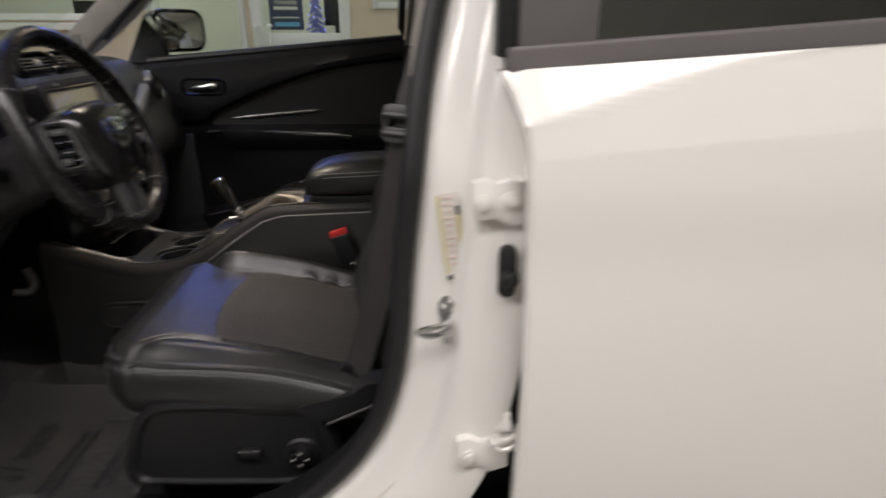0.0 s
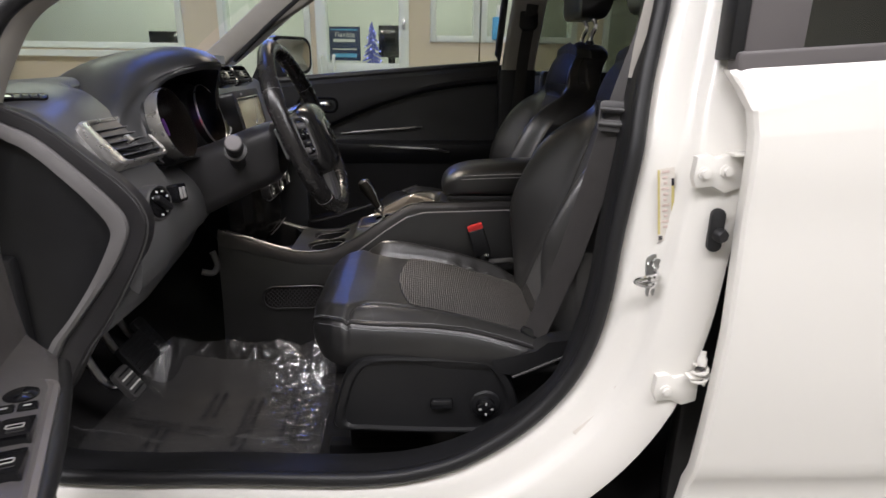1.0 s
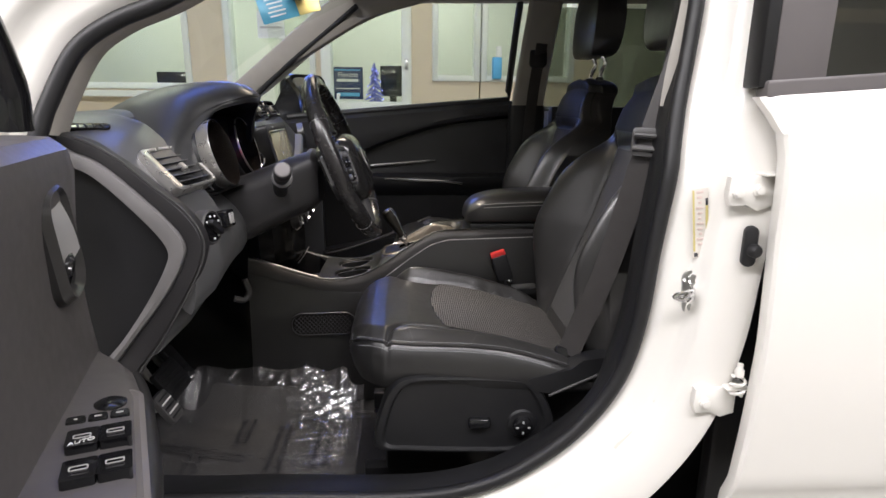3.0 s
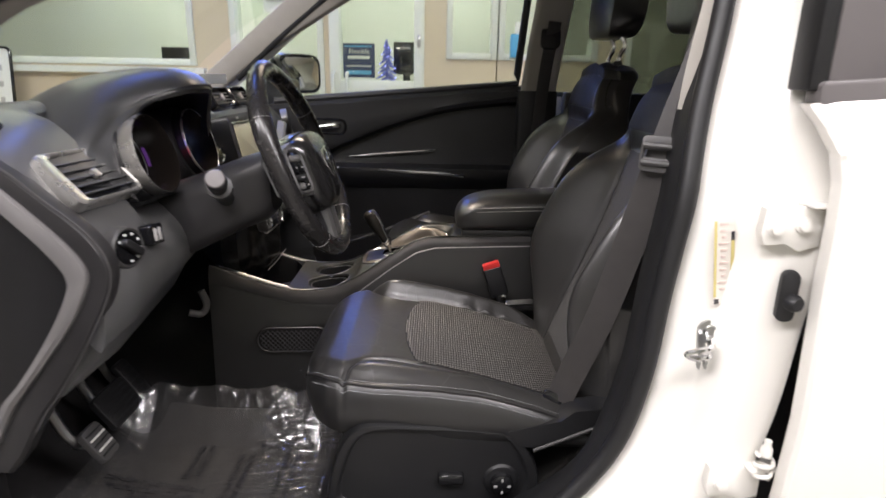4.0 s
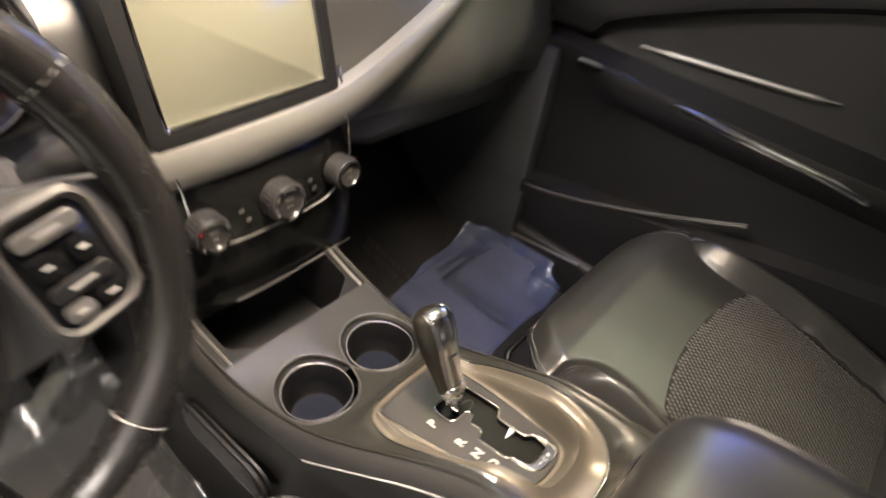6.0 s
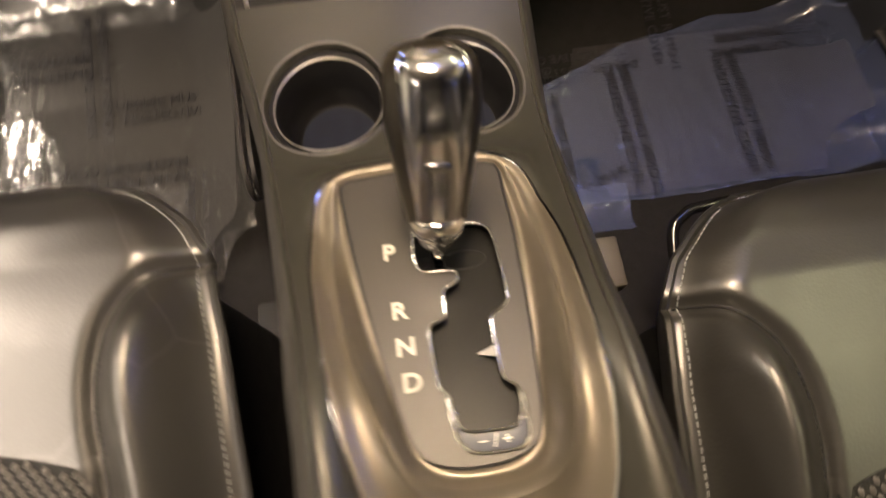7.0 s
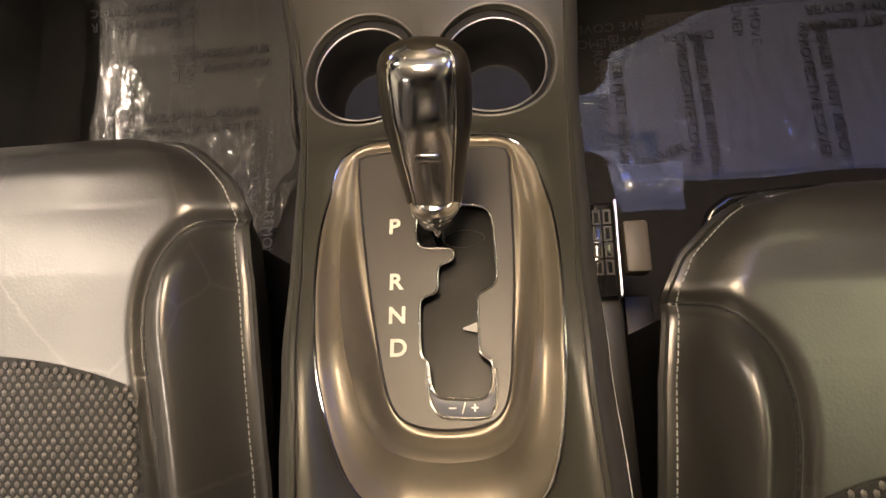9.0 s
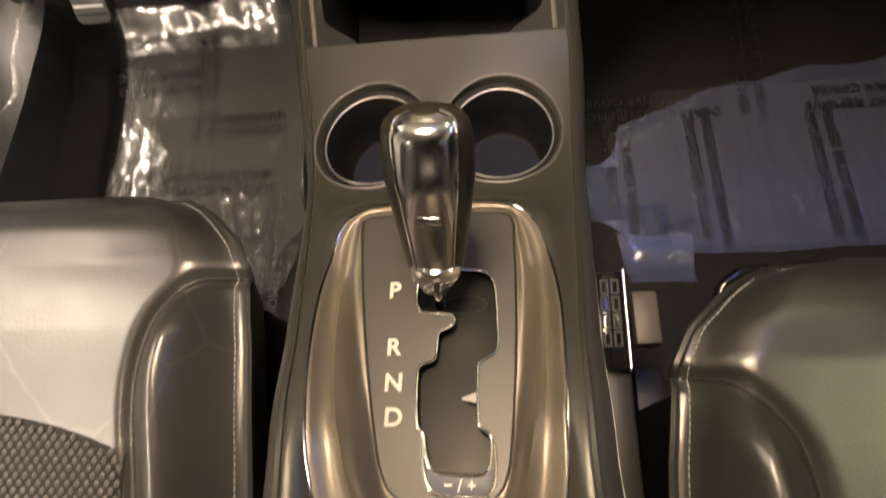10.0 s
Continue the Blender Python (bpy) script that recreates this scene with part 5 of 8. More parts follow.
part("bezel_line", bm, CHROME, scr)
bm = bmesh.new()
slab(bm, rrect(0.204, 0.131, 0.003, 4), TM @ pose(0, 0, 0.001), 0.004, 0.0005)
# olive base colour stands in for the room reflected in the dark glass
part("display", bm, material("screen_olive_reflection", (0.18, 0.18, 0.14), 0.10, var=0.02, rough_var=0.02), scr, "unlit display with an olive reflection in its colour")
bm = bmesh.new()
slab(bm, rrect(0.016, 0.006, 0.002, 2), TM @ pose(-0.06, 0.077, 0.008), 0.002, 0.0005)
part("key", bm, SATIN, scr)
# climate panel
cp = thing("climate_panel", (-0.34, 0.02, 0.87), "gloss black climate panel with three ribbed knobs", "control panel")
rows = []
for z, hw, x in ((0.955, 0.135, -0.352), (0.94, 0.142, -0.342), (0.90, 0.150, -0.334), (0.84, 0.155, -0.330), (0.795, 0.152, -0.330), (0.778, 0.14, -0.338), (0.772, 0.12, -0.36)):
    z += 0.030 * sm(0.80, 0.92, z)
    rows.append([V(x - 0.05 * abs(v) ** 4, 0.022 + hw * v, z - 0.004 * v) for v in np.linspace(-1, 1, 17)] + [V(x - 0.09, 0.022 + hw, z), V(x - 0.09, 0.022 - hw, z)])
bm = bmesh.new()
skin(bm, rows)
part("panel", bm, material("satin_black_panel", (0.007, 0.007, 0.007), 0.20, var=0.1, rough_var=0.03), cp)
for ky, kz, r in ((-0.087, 0.933, 0.023), (0.016, 0.930, 0.026), (0.112, 0.932, 0.022)):
    KM = axes((-0.334, ky, kz), (0, 1, 0), (1, 0, 0.12))
    bm = bmesh.new()
    lathe(bm, [(r * 1.05, 0), (r, 0.022), (r * 0.96, 0.025), (r * 0.78, 0.0255)], KM, 28)
    k = part("knob", bm, PLASTIC_MID, cp, "ribbed dark knob")
    bm = bmesh.new()
    lathe(bm, [(r * 0.90, 0.0225), (r * 0.90, 0.0275), (r * 0.72, 0.0285), (r * 0.68, 0.025)], KM, 24)
    part("knob_ring", bm, CHROME, k)
    bm = bmesh.new()
    for i in range(26):
        box(bm, (r * 0.985, -0.0007, 0.003), (r * 1.055, 0.0007, 0.0215), 0.0, 1, KM @ Matrix.Rotation(2 * math.pi * i / 26, 4, "Z"))
    tagged(part("ribs", bm, PLASTIC_MID, k), kind="stuff")
    for i in range(2):
        bm = bmesh.new()
        slab(bm, rrect(r * (0.5 - 0.15 * i), r * 0.16, 0.0006, 1), KM @ pose(0, r * (0.22 - 0.4 * i), 0.0265), 0.001, 0.0002)
        part("mark", bm, GREY_PLASTIC, k)
bm = bmesh.new()
tube(bm, spline([(-0.330, -0.072, 0.906), (-0.328, -0.05, 0.896), (-0.328, 0.02, 0.893), (-0.328, 0.08, 0.896), (-0.330, 0.105, 0.905)], 6), 0.0016, 6)
part("chrome_line", bm, SATIN, cp)
bm = bmesh.new()
tube(bm, [(-0.327, -0.065, 0.797), (-0.326, 0.02, 0.796), (-0.328, 0.13, 0.799)], 0.0014, 6)
part("slot_line", bm, GREY_PLASTIC, cp)
for y, z, mt in ((-0.038, 0.905, GREY_PLASTIC), (-0.030, 0.888, GREY_PLASTIC), (0.064, 0.905, GREY_PLASTIC), (0.070, 0.89, GREY_PLASTIC)):
    bm = bmesh.new()
    slab(bm, rrect(0.007, 0.005, 0.001, 1), axes((-0.330 if z < 0.95 else -0.3385, y, z + 0.030), (0, 1, 0), (1, 0, 0)), 0.001, 0.0002)
    part("mark", bm, mt, cp)
for y in (-0.10, 0.135):
    bm = bmesh.new()
    tube(bm, [(-0.365, y - 0.008 * (1 if y < 0 else -1), 1.06), (-0.338, y, 0.99), (-0.337, y + 0.002, 0.945)], 0.002, 6)
    part("seam_line", bm, CHROME, cp)
sb = thing("start_button", (-0.385, -0.150, 1.115), "round black start button with chrome ring", "switch")
bm = bmesh.new()
lathe(bm, [(0.02, -0.02), (0.02, 0.004), (0.017, 0.006), (0.015, 0.003)], axes((-0.395, -0.165, 1.115), (0, 1, 0), (1, -0.3, 0.2)), 20)
part("ring", bm, CHROME, sb)
bm = bmesh.new()
lathe(bm, [(0.015, -0.01), (0.015, 0.002), (0.0, 0.003)], axes((-0.395, -0.165, 1.115), (0, 1, 0), (1, -0.3, 0.2)), 16)
part("button", bm, GLOSS_BLACK, sb)
bm = bmesh.new()
slab(bm, rrect(0.05, 0.012, 0.004, 3), axes((-0.405, 0.42, 0.97), (0, 1, 0), (1, 0, 0.1)), 0.01, 0.002)
part("glovebox_latch", bm, GLOSS_BLACK, dash)

# ---- steering wheel ----
WC = V(-0.143, -0.385, 1.138)
WM = axes(WC, (0, 1, 0), (0.931, 0, 0.365))
wheel = thing("steering_wheel", WC, "black leather steering wheel with satin spokes and buttons", "steering wheel")
bm = bmesh.new()
ang = np.linspace(0, 2 * math.pi, 96, endpoint=False)
tube(bm, [WM @ V(0.182 * math.cos(a), 0.182 * math.sin(a), 0) for a in ang], [0.0172 + 0.0022 * max(0, math.cos((abs(((a - math.pi / 2 + math.pi) % (2 * math.pi)) - math.pi) - 1.05) * 5)) for a in ang], 16, True)
rim = part("rim", bm, RIM_LEATHER, wheel, "black leather wrapped rim")
for a in (radians(150), radians(30), radians(228), radians(312)):
    bm = bmesh.new()
    c = V(0.182 * math.cos(a), 0.182 * math.sin(a), 0)
    rad = V(math.cos(a), math.sin(a), 0)
    tube(bm, [WM @ (c + (rad * math.cos(b) + V(0, 0, 1) * math.sin(b)) * 0.0186) for b in np.linspace(0, 2 * math.pi, 24, endpoint=False)], 0.0008, 5, True)
    part("stitched_seam", bm, GREY_MARK, rim)
COVER = material("smooth_airbag_vinyl", (0.014, 0.0135, 0.0135), 0.20, spec=1.0, var=0.1, scale=18, bump=0.08, bump_scale=600, rough_var=0.02)
hub = [(-0.092, 0.030), (-0.066, 0.050), (0.0, 0.057), (0.066, 0.050), (0.092, 0.030), (0.090, -0.015), (0.072, -0.065), (0.048, -0.098), (0.0, -0.108), (-0.048, -0.098), (-0.072, -0.065), (-0.090, -0.015)]
hub = [(p.x, p.y) for p in spline([(x, y, 0) for x, y in hub], 4, True)]
bm = bmesh.new()
skin(bm, [[WM @ V(x * k, -0.022 + (y + 0.022) * k, z) for x, y in hub] for z, k in ((-0.045, 0.9), (-0.012, 1.0), (0.008, 0.99), (0.023, 0.935), (0.034, 0.83), (0.041, 0.66), (0.0445, 0.40), (0.045, 0.10))])
part("airbag_cover", bm, COVER, wheel, "black airbag cover")
for s in (-1, 1):
    bm = bmesh.new()
    rows = [[WM @ V(s * x, y0 + (y1 - y0) * t, z + 0.006 * math.sin(math.pi * t)) for t in np.linspace(0, 1, 7)] + [WM @ V(s * x, y1 + (y0 - y1) * t, z - 0.02) for t in np.linspace(0, 1, 7)] for x, y0, y1, z in ((0.070, -0.062, 0.044, 0.010), (0.105, -0.058, 0.040, 0.008), (0.145, -0.050, 0.034, 0.002), (0.174, -0.034, 0.026, -0.004))]
    skin(bm, rows)
    sp = part("spoke", bm, PLASTIC_SOFT, wheel)
    BM = WM @ pose(s * 0.126, -0.009, 0.016, 0, s * 10, s * 8)
    o = rrect(0.062, 0.086, 0.016, 5)
    bm = bmesh.new()
    frame_ring(bm, o, [(x * 0.80, y * 0.84) for x, y in o], BM, 0.012, 0.003)
    part("button_bezel", bm, GREY_PLASTIC, sp, "grey bezel round the buttons")
    bm = bmesh.new()
    slab(bm, [(x * 0.8, y * 0.85) for x, y in o], BM @ pose(0, 0, -0.001), 0.004, 0.001)
    part("button_plate", bm, GLOSS_BLACK, sp)
    for u, v, w, h, mt in ((0, 0.024, 0.038, 0.011, SATIN), (-0.011, 0.006, 0.014, 0.017, GLOSS_BLACK), (0.011, 0.006, 0.014, 0.017, GLOSS_BLACK), (0, -0.012, 0.038, 0.011, PLASTIC), (-0.010, -0.027, 0.017, 0.012, SATIN), (0.010, -0.027, 0.017, 0.012, GLOSS_BLACK)):
        bm = bmesh.new()
        slab(bm, rrect(w, h, 0.004, 3), BM @ pose(u, v, 0.003), 0.004, 0.0012)
        part("button", bm, mt, sp)
        bm = bmesh.new()
        slab(bm, rrect(w * 0.42, 0.0022, 0.0006, 1), BM @ pose(u, v, 0.0036), 0.0006, 0.0001)
        part("mark", bm, GREY_MARK, sp)
    bm = bmesh.new()
    rows = [[WM @ V(s * (0.0065 + u), y, z + 0.004 * math.sin(math.pi * t)) for t, u in ((0, 0), (0.2, 0.2 * w), (0.5, 0.5 * w), (0.8, 0.8 * w), (1, w))] + [WM @ V(s * (0.0065 + u), y, z - 0.012) for u in (w, 0)] for y, w, z in ((-0.088, 0.030, 0.010), (-0.105, 0.030, 0.009), (-0.135, 0.031, 0.006), (-0.160, 0.035, 0.003), (-0.176, 0.041, 0.0))]
    skin(bm, rows)
    part("lower_spoke", bm, SATIN, wheel, "satin silver lower spoke")
bm = bmesh.new()
skin(bm, [[WM @ V(u * w, y, z) for u, z in ((-1, -0.012), (-1, -0.002), (1, -0.002), (1, -0.012))] for y, w in ((-0.08, 0.040), (-0.12, 0.040), (-0.178, 0.052))])
part("spoke_backing", bm, PLASTIC, wheel)
EMB = WM @ pose(0, -0.019, 0.0455) @ Matrix.Diagonal((1.45, 1.22, 1, 1))
em = [(-0.024, 0.022), (0.0, 0.026), (0.024, 0.022), (0.023, 0.0), (0.012, -0.020), (0.0, -0.028), (-0.012, -0.020), (-0.023, 0.0)]
bm = bmesh.new()
slab(bm, em, EMB, 0.004, 0.001)
ebl = part("emblem", bm, GLOSS_BLACK, wheel, "plain shield shaped emblem")
bm = bmesh.new()
frame_ring(bm, em, [(x * 0.74, y * 0.74) for x, y in em], EMB @ pose(0, 0, 0.001), 0.002, 0.001)
part("emblem_rim", bm, CHROME, ebl)
for lo, hi in (((-0.0045, -0.024, 0), (0.0045, 0.022, 0.0022)), ((-0.020, -0.001, 0), (0.020, 0.008, 0.0022))):
    bm = bmesh.new()
    box(bm, lo, hi, 0.0006, 1, EMB)
    part("emblem_bar", bm, CHROME, ebl)
bm = bmesh.new()
rows = [[V(x, -0.385 + u * w, z + v * h) for u, v in rrect(1, 1, 0.3, 4)] for x, w, h, z in ((-0.20, 0.10, 0.11, 1.095), (-0.215, 0.125, 0.135, 1.09), (-0.27, 0.135, 0.14, 1.07), (-0.36, 0.14, 0.15, 1.03), (-0.46, 0.15, 0.16, 0.99))]
skin(bm, rows)
part("steering_column", bm, PLASTIC_MID, wheel, "black plastic column shroud")
for s, tip in ((-1, (-0.247, -0.580, 1.127)), (1, (-0.25, -0.21, 1.125))):
    bm = bmesh.new()
    tube(bm, spline([(-0.285, -0.385 + s * 0.04, 1.065), (-0.272, -0.385 + s * 0.11, 1.088), tip], 4), [0.017, 0.016, 0.015, 0.0145, 0.014, 0.014, 0.0145, 0.0165, 0.0175], 12)
    st = part("stalk", bm, PLASTIC, wheel, "black column stalk")
    bm = bmesh.new()
    SK = axes(tip, (1, 0, 0), (0.25, s, 0.45))
    lathe(bm, [(0.0150, -0.014), (0.0175, -0.010), (0.0175, 0.016), (0.0160, 0.018)], SK, 18)
    part("stalk_knob", bm, PLASTIC_MID, st, "dark rotary stalk end")
    bm = bmesh.new()
    lathe(bm, [(0.0160, 0.015), (0.0158, 0.019), (0.0140, 0.0205), (0.0, 0.021)], SK, 18)
    part("knob_cap", bm, STRIP, st, "pale grey end cap")
    bm = bmesh.new()
    lathe(bm, [(0.0150, -0.048), (0.0215, -0.046), (0.0215, -0.036), (0.0150, -0.034)], SK, 18)
    part("collar", bm, GREY_PLASTIC, st)

# ---- front seats ----
HW = [(-0.132, 0.11), (-0.122, 0.150), (-0.11, 0.172), (-0.098, 0.188), (-0.074, 0.213), (-0.05, 0.226), (0.012, 0.236), (0.092, 0.243), (0.158, 0.248), (0.42, 0.25)]
BASE = [(-0.132, 0.745), (-0.122, 0.765), (-0.105, 0.781), (-0.08, 0.791), (-0.05, 0.794), (0.0, 0.790), (0.05, 0.783), (0.13, 0.771), (0.2, 0.755), (0.31, 0.722), (0.42, 0.685)]


# seam of the side bolster: x along the seat, v across
BOLSTER_SEAM = [(-0.042, 1.02), (-0.0415, 0.97), (-0.0395, 0.92), (-0.036, 0.865), (-0.026, 0.798), (-0.011, 0.735), (0.006, 0.695), (0.03, 0.668), (0.057, 0.662), (0.089, 0.673), (0.15, 0.695), (0.28, 0.71), (0.42, 0.72)]
SEAM_LINE = [(p.x, p.y) for p in spline([(x, v, 0) for x, v in BOLSTER_SEAM], 6)]
SEAM_XY = np.array([(x, v * interp(HW, x)) for x, v in SEAM_LINE])


def cushion_z(x, v, worn=0.0):
    """Height of the cushion at x, v from -1 to 1 across; worn: the bolster is crushed flat."""
    a = abs(v)
    d = float(np.hypot(SEAM_XY[:, 0] - x, SEAM_XY[:, 1] - a * interp(HW, x)).min())
    inside = x > -0.042 and a > interp(SEAM_LINE, x)
    fade = 1 - 0.9 * sm(0.30, 0.42, x)
    roll = 0.038 * sm(-0.004, 0.042, d if inside else -d) * fade * (1 - 0.9 * sm(0.78, 1.0, a)) * (1 - 0.80 * worn)
    groove = 0.0075 * math.exp(-(d / 0.0055) ** 2) * (0.3 + 0.7 * fade)
    return interp(BASE, x) + roll - groove - 0.020 * sm(0.78, 1.0, a) ** 1.4 + 0.004 * sm(0.85, 1.0, a) * sm(-0.02, 0.08, x) * fade + worn * 0.026 * sm(-0.02, 0.26, x) * sm(0.62, 0.95, a)


def seat(cx, sgn, dx, bx, dz, hz, worn, label):
    """A front seat: cx its middle, sgn +1 where its inner side is at higher y."""
    s = thing("front_seat", (dx + 0.15, cx, 0.38), label, "car seat", "front seats")

    def cz_(x, v):
        return cushion_z(x, v, worn if v * sgn < 0 else 0.0)
    cols = np.concatenate([np.linspace(-1, -0.6, 64), np.linspace(-0.57, 0.57, 16), np.linspace(0.6, 1, 64)])
    rows, sides = [], []
    xs_ = np.concatenate([np.linspace(-0.132, -0.05, 14), np.linspace(-0.047, 0.08, 64), np.linspace(0.09, 0.42, 22)])
    for x in xs_:
        hw = interp(HW, x)
        top = [V(x + dx, cx + hw * v, cz_(x, v) + 0.0008 * noise.noise(V(x * 8, (cx + hw * v) * 14, 3))) for v in cols]
        lowz = interp([(-0.132, 0.70), (-0.1, 0.672), (0.42, 0.66)], x)
        skirt = []
        for t in (0.06, 0.3, 0.7, 1.0):
            e = top[-1]
            skirt.append(V(e.x, e.y + (0.003 - 0.030 * t if sgn > 0 else 0.016 * math.sin(math.pi * t) + 0.004), e.z + (lowz - e.z) * t))
        skirt2 = []
        for t in (1.0, 0.7, 0.3, 0.06):
            e = top[0]
            skirt2.append(V(e.x, e.y - (0.003 - 0.030 * t if sgn < 0 else 0.016 * math.sin(math.pi * t) + 0.004), e.z + (lowz - e.z) * t))
        rows.append(top)
        sides.append((top[-1:] + skirt, skirt2 + top[:1]))
    bm = bmesh.new()
    skin(bm, rows, False, False)
    cush = part("cushion", bm, LEATHER_WORN if worn > 0.5 else LEATHER, s, "creased black leather seat cushion" if worn > 0.5 else "black leather seat cushion", angle=60)
    bm = bmesh.new()
    skin(bm, [list(reversed(a[1])) for a in reversed(sides)] + [a[0] for a in sides], False, False)
    part("skirt", bm, LEATHER_SIDE, s, "black vinyl side and front of the cushion", angle=60)
    part("cushion_pan", quick(((dx - 0.07, cx - 0.175, 0.655), (dx + 0.41, cx + 0.175, 0.672)), bevel=0.004), PLASTIC, s)
    # piping and stitching round the rim of the cushion
    rimp = []
    for v, order in ((-1, xs_[::-1]), (1, xs_)):
        for x in order:
            hw = interp(HW, x)
            rimp.append(V(x + dx, cx + hw * v * 1.012, cz_(x, v) + 0.0005))
    bm = bmesh.new()
    tube(bm, spline(rimp, 2), 0.0032, 6)
    part("piping", bm, LEATHER_SIDE, cush)

    def stitches(name, pts, length, gap, off, parent):
        path = spline(pts, 8)
        cum = [0.0]
        for a, b in zip(path, path[1:]):
            cum.append(cum[-1] + (b - a).length)
        k = 0.0
        bm = bmesh.new()

        def at(q):
            i = min(len(cum) - 2, max(0, int(np.searchsorted(cum, q)) - 1))
            t = (q - cum[i]) / max(1e-9, cum[i + 1] - cum[i])
            return path[i].lerp(path[i + 1], t)
        while k + length < cum[-1]:
            tube(bm, [at(k) + off, at(k + length / 2) + off * 1.0 + V(0, 0, 0.0004), at(k + length) + off], 0.0005, 4)
            k += length + gap
        return tagged(part(name, bm, THREAD, parent), kind="stuff")
    line = []
    for v, order in ((-0.975, xs_[::-1]), (0.975, xs_)):
        for x in order[::2]:
            line.append(V(x + dx, cx + interp(HW, x) * v, cz_(x, v) + 0.0012))
    stitches("stitching", line, 0.0034, 0.0018, V(0, 0, 0.0006), cush)
    line = [V(x + dx, cx - sgn * (interp(HW, x) + 0.010), cz_(x, -sgn) - 0.010) for x in xs_[4::2]]
    stitches("stitching", line, 0.0034, 0.0018, V(0, 0, 0), cush)
    fr = [V(dx - 0.122 + 0.02 * t * t, cx - sgn * (0.135 + 0.05 * t), 0.757 - 0.07 * t) for t in np.linspace(0, 1, 6)]
    stitches("stitching", fr, 0.0034, 0.0018, V(-0.002, 0, 0), cush)
    # bolster seams
    for q in (-1, 1):
        pts = []
        for x, v in SEAM_LINE[4:-3]:
            pts.append(V(x + dx, cx + q * v * interp(HW, x), cz_(x, q * v) + 0.0004))
        bm = bmesh.new()
        tube(bm, pts, 0.0013, 6)
        part("seam", bm, RUBBER, cush)
    # woven insert
    def front_edge(v):
        return 0.058 + 0.030 * abs(v / 0.66) ** 2.2
    rows = []
    for t in np.linspace(0, 1, 26):
        row = []
        for v in np.linspace(-0.655, 0.655, 27):
            x = front_edge(v) + (0.41 - front_edge(v)) * t
            lift = 0.0016 * sm(0, 0.03, t) * sm(0.655, 0.63, abs(v))
            row.append(V(x + dx, cx + v * interp(HW, x), cz_(x, v) + 0.0004 + lift))
        rows.append(row)
    bm = bmesh.new()
    skin(bm, rows, False, False)
    ins = part("woven_insert", bm, WOVEN, s, "woven grey black fabric insert")
    verts, faces = [], []
    pitch = 0.0074
    n = 0
    for i in range(72):
        for j in range(46):
            x = 0.052 + i * pitch * 0.68
            y = -0.165 + (j + 0.5 * (i % 2)) * pitch
            v = y / interp(HW, x)
            if abs(v) > 0.645 or x < front_edge(v) + 0.003 or x > 0.40:
                continue
            z = cz_(x, v) + 0.0018
            b = len(verts)
            for u, w, hgt in ((-0.0030, -0.0004, 0), (-0.0014, -0.0019, 0), (0.0016, -0.0019, 0), (0.0030, 0.0004, 0), (0.0014, 0.0019, 0), (-0.0016, 0.0019, 0), (-0.0012, -0.0002, 0.0026), (0.0012, 0.0002, 0.0020)):
                verts.append((x + dx + u, cx + y + w, z + hgt))
            faces += [(b, b + 1, b + 6), (b + 1, b + 2, b + 7, b + 6), (b + 2, b + 3, b + 7), (b + 3, b + 4, b + 7), (b + 4, b + 5, b + 6, b + 7), (b + 5, b, b + 6)]
    me = bpy.data.meshes.new("weave")
    me.from_pydata(verts, [], faces)
    me.shade_smooth()
    me.materials.append(WEAVE_TOP)
    wv = new("weave", me)
    wv.parent, wv.matrix_parent_inverse = ins, Matrix.Translation(-base_of(ins))
    tagged(wv, "raised grey weave of the fabric", kind="stuff")
    # backrest: tables over the height; bolsters run out at the shoulders, a narrower upper panel above
    SEAM = [(0.70, 0.50), (0.85, 0.46), (1.05, 0.45), (1.12, 0.50), (1.165, 0.60), (1.19, 0.74), (1.212, 0.98)]
    CENTRE = [(0.70, 0.382), (0.786, 0.412), (0.932, 0.470), (1.05, 0.512), (1.114, 0.532), (1.16, 0.545), (1.22, 0.554), (1.27, 0.566), (1.30, 0.582)]
    CREST = [(0.70, 0.372), (0.80, 0.364), (0.884, 0.353), (0.94, 0.356), (1.0, 0.379), (1.077, 0.420), (1.128, 0.464), (1.163, 0.515), (1.19, 0.553), (1.215, 0.556), (1.30, 0.582)]
    WIDE = [(0.70, 0.232), (0.85, 0.248), (1.04, 0.250), (1.10, 0.244), (1.15, 0.228), (1.19, 0.207), (1.23, 0.190), (1.27, 0.178), (1.30, 0.164)]
    SEAM, CENTRE, CREST, WIDE = ([(p.x, p.y) for p in spline([(a, b, 0) for a, b in c], 4)] for c in (SEAM, CENTRE, CREST, WIDE))
    off = bx - 0.352

    def back_pt(k, v):
        a, z = abs(v), 0.70 + 0.60 * k
        sv, cen = interp(SEAM, z), interp(CENTRE, z)
        bol = (interp(CREST, z) - cen) * sm(sv - 0.03, min(1.05, sv + 0.42), a) + 0.070 * sm(0.80, 1.0, a) ** 1.6 * (1 - 0.35 * sm(1.15, 1.3, z))
        groove = 0.007 * math.exp(-((a - sv) / 0.022) ** 2) * (1 - sm(1.19, 1.21, z)) + 0.005 * math.exp(-((z - 1.160 - 0.012 * (1 - (v / 0.5) ** 2)) / 0.008) ** 2) * sm(0.66, 0.55, a)
        wr = 0.0012 * noise.noise(V(k * 9, v * 4, cx))
        return V(off + cen + bol + groove + wr, cx + interp(WIDE, z) * v, z + dz - 0.018 * v * v * sm(0.85, 1, k))
    rows = []
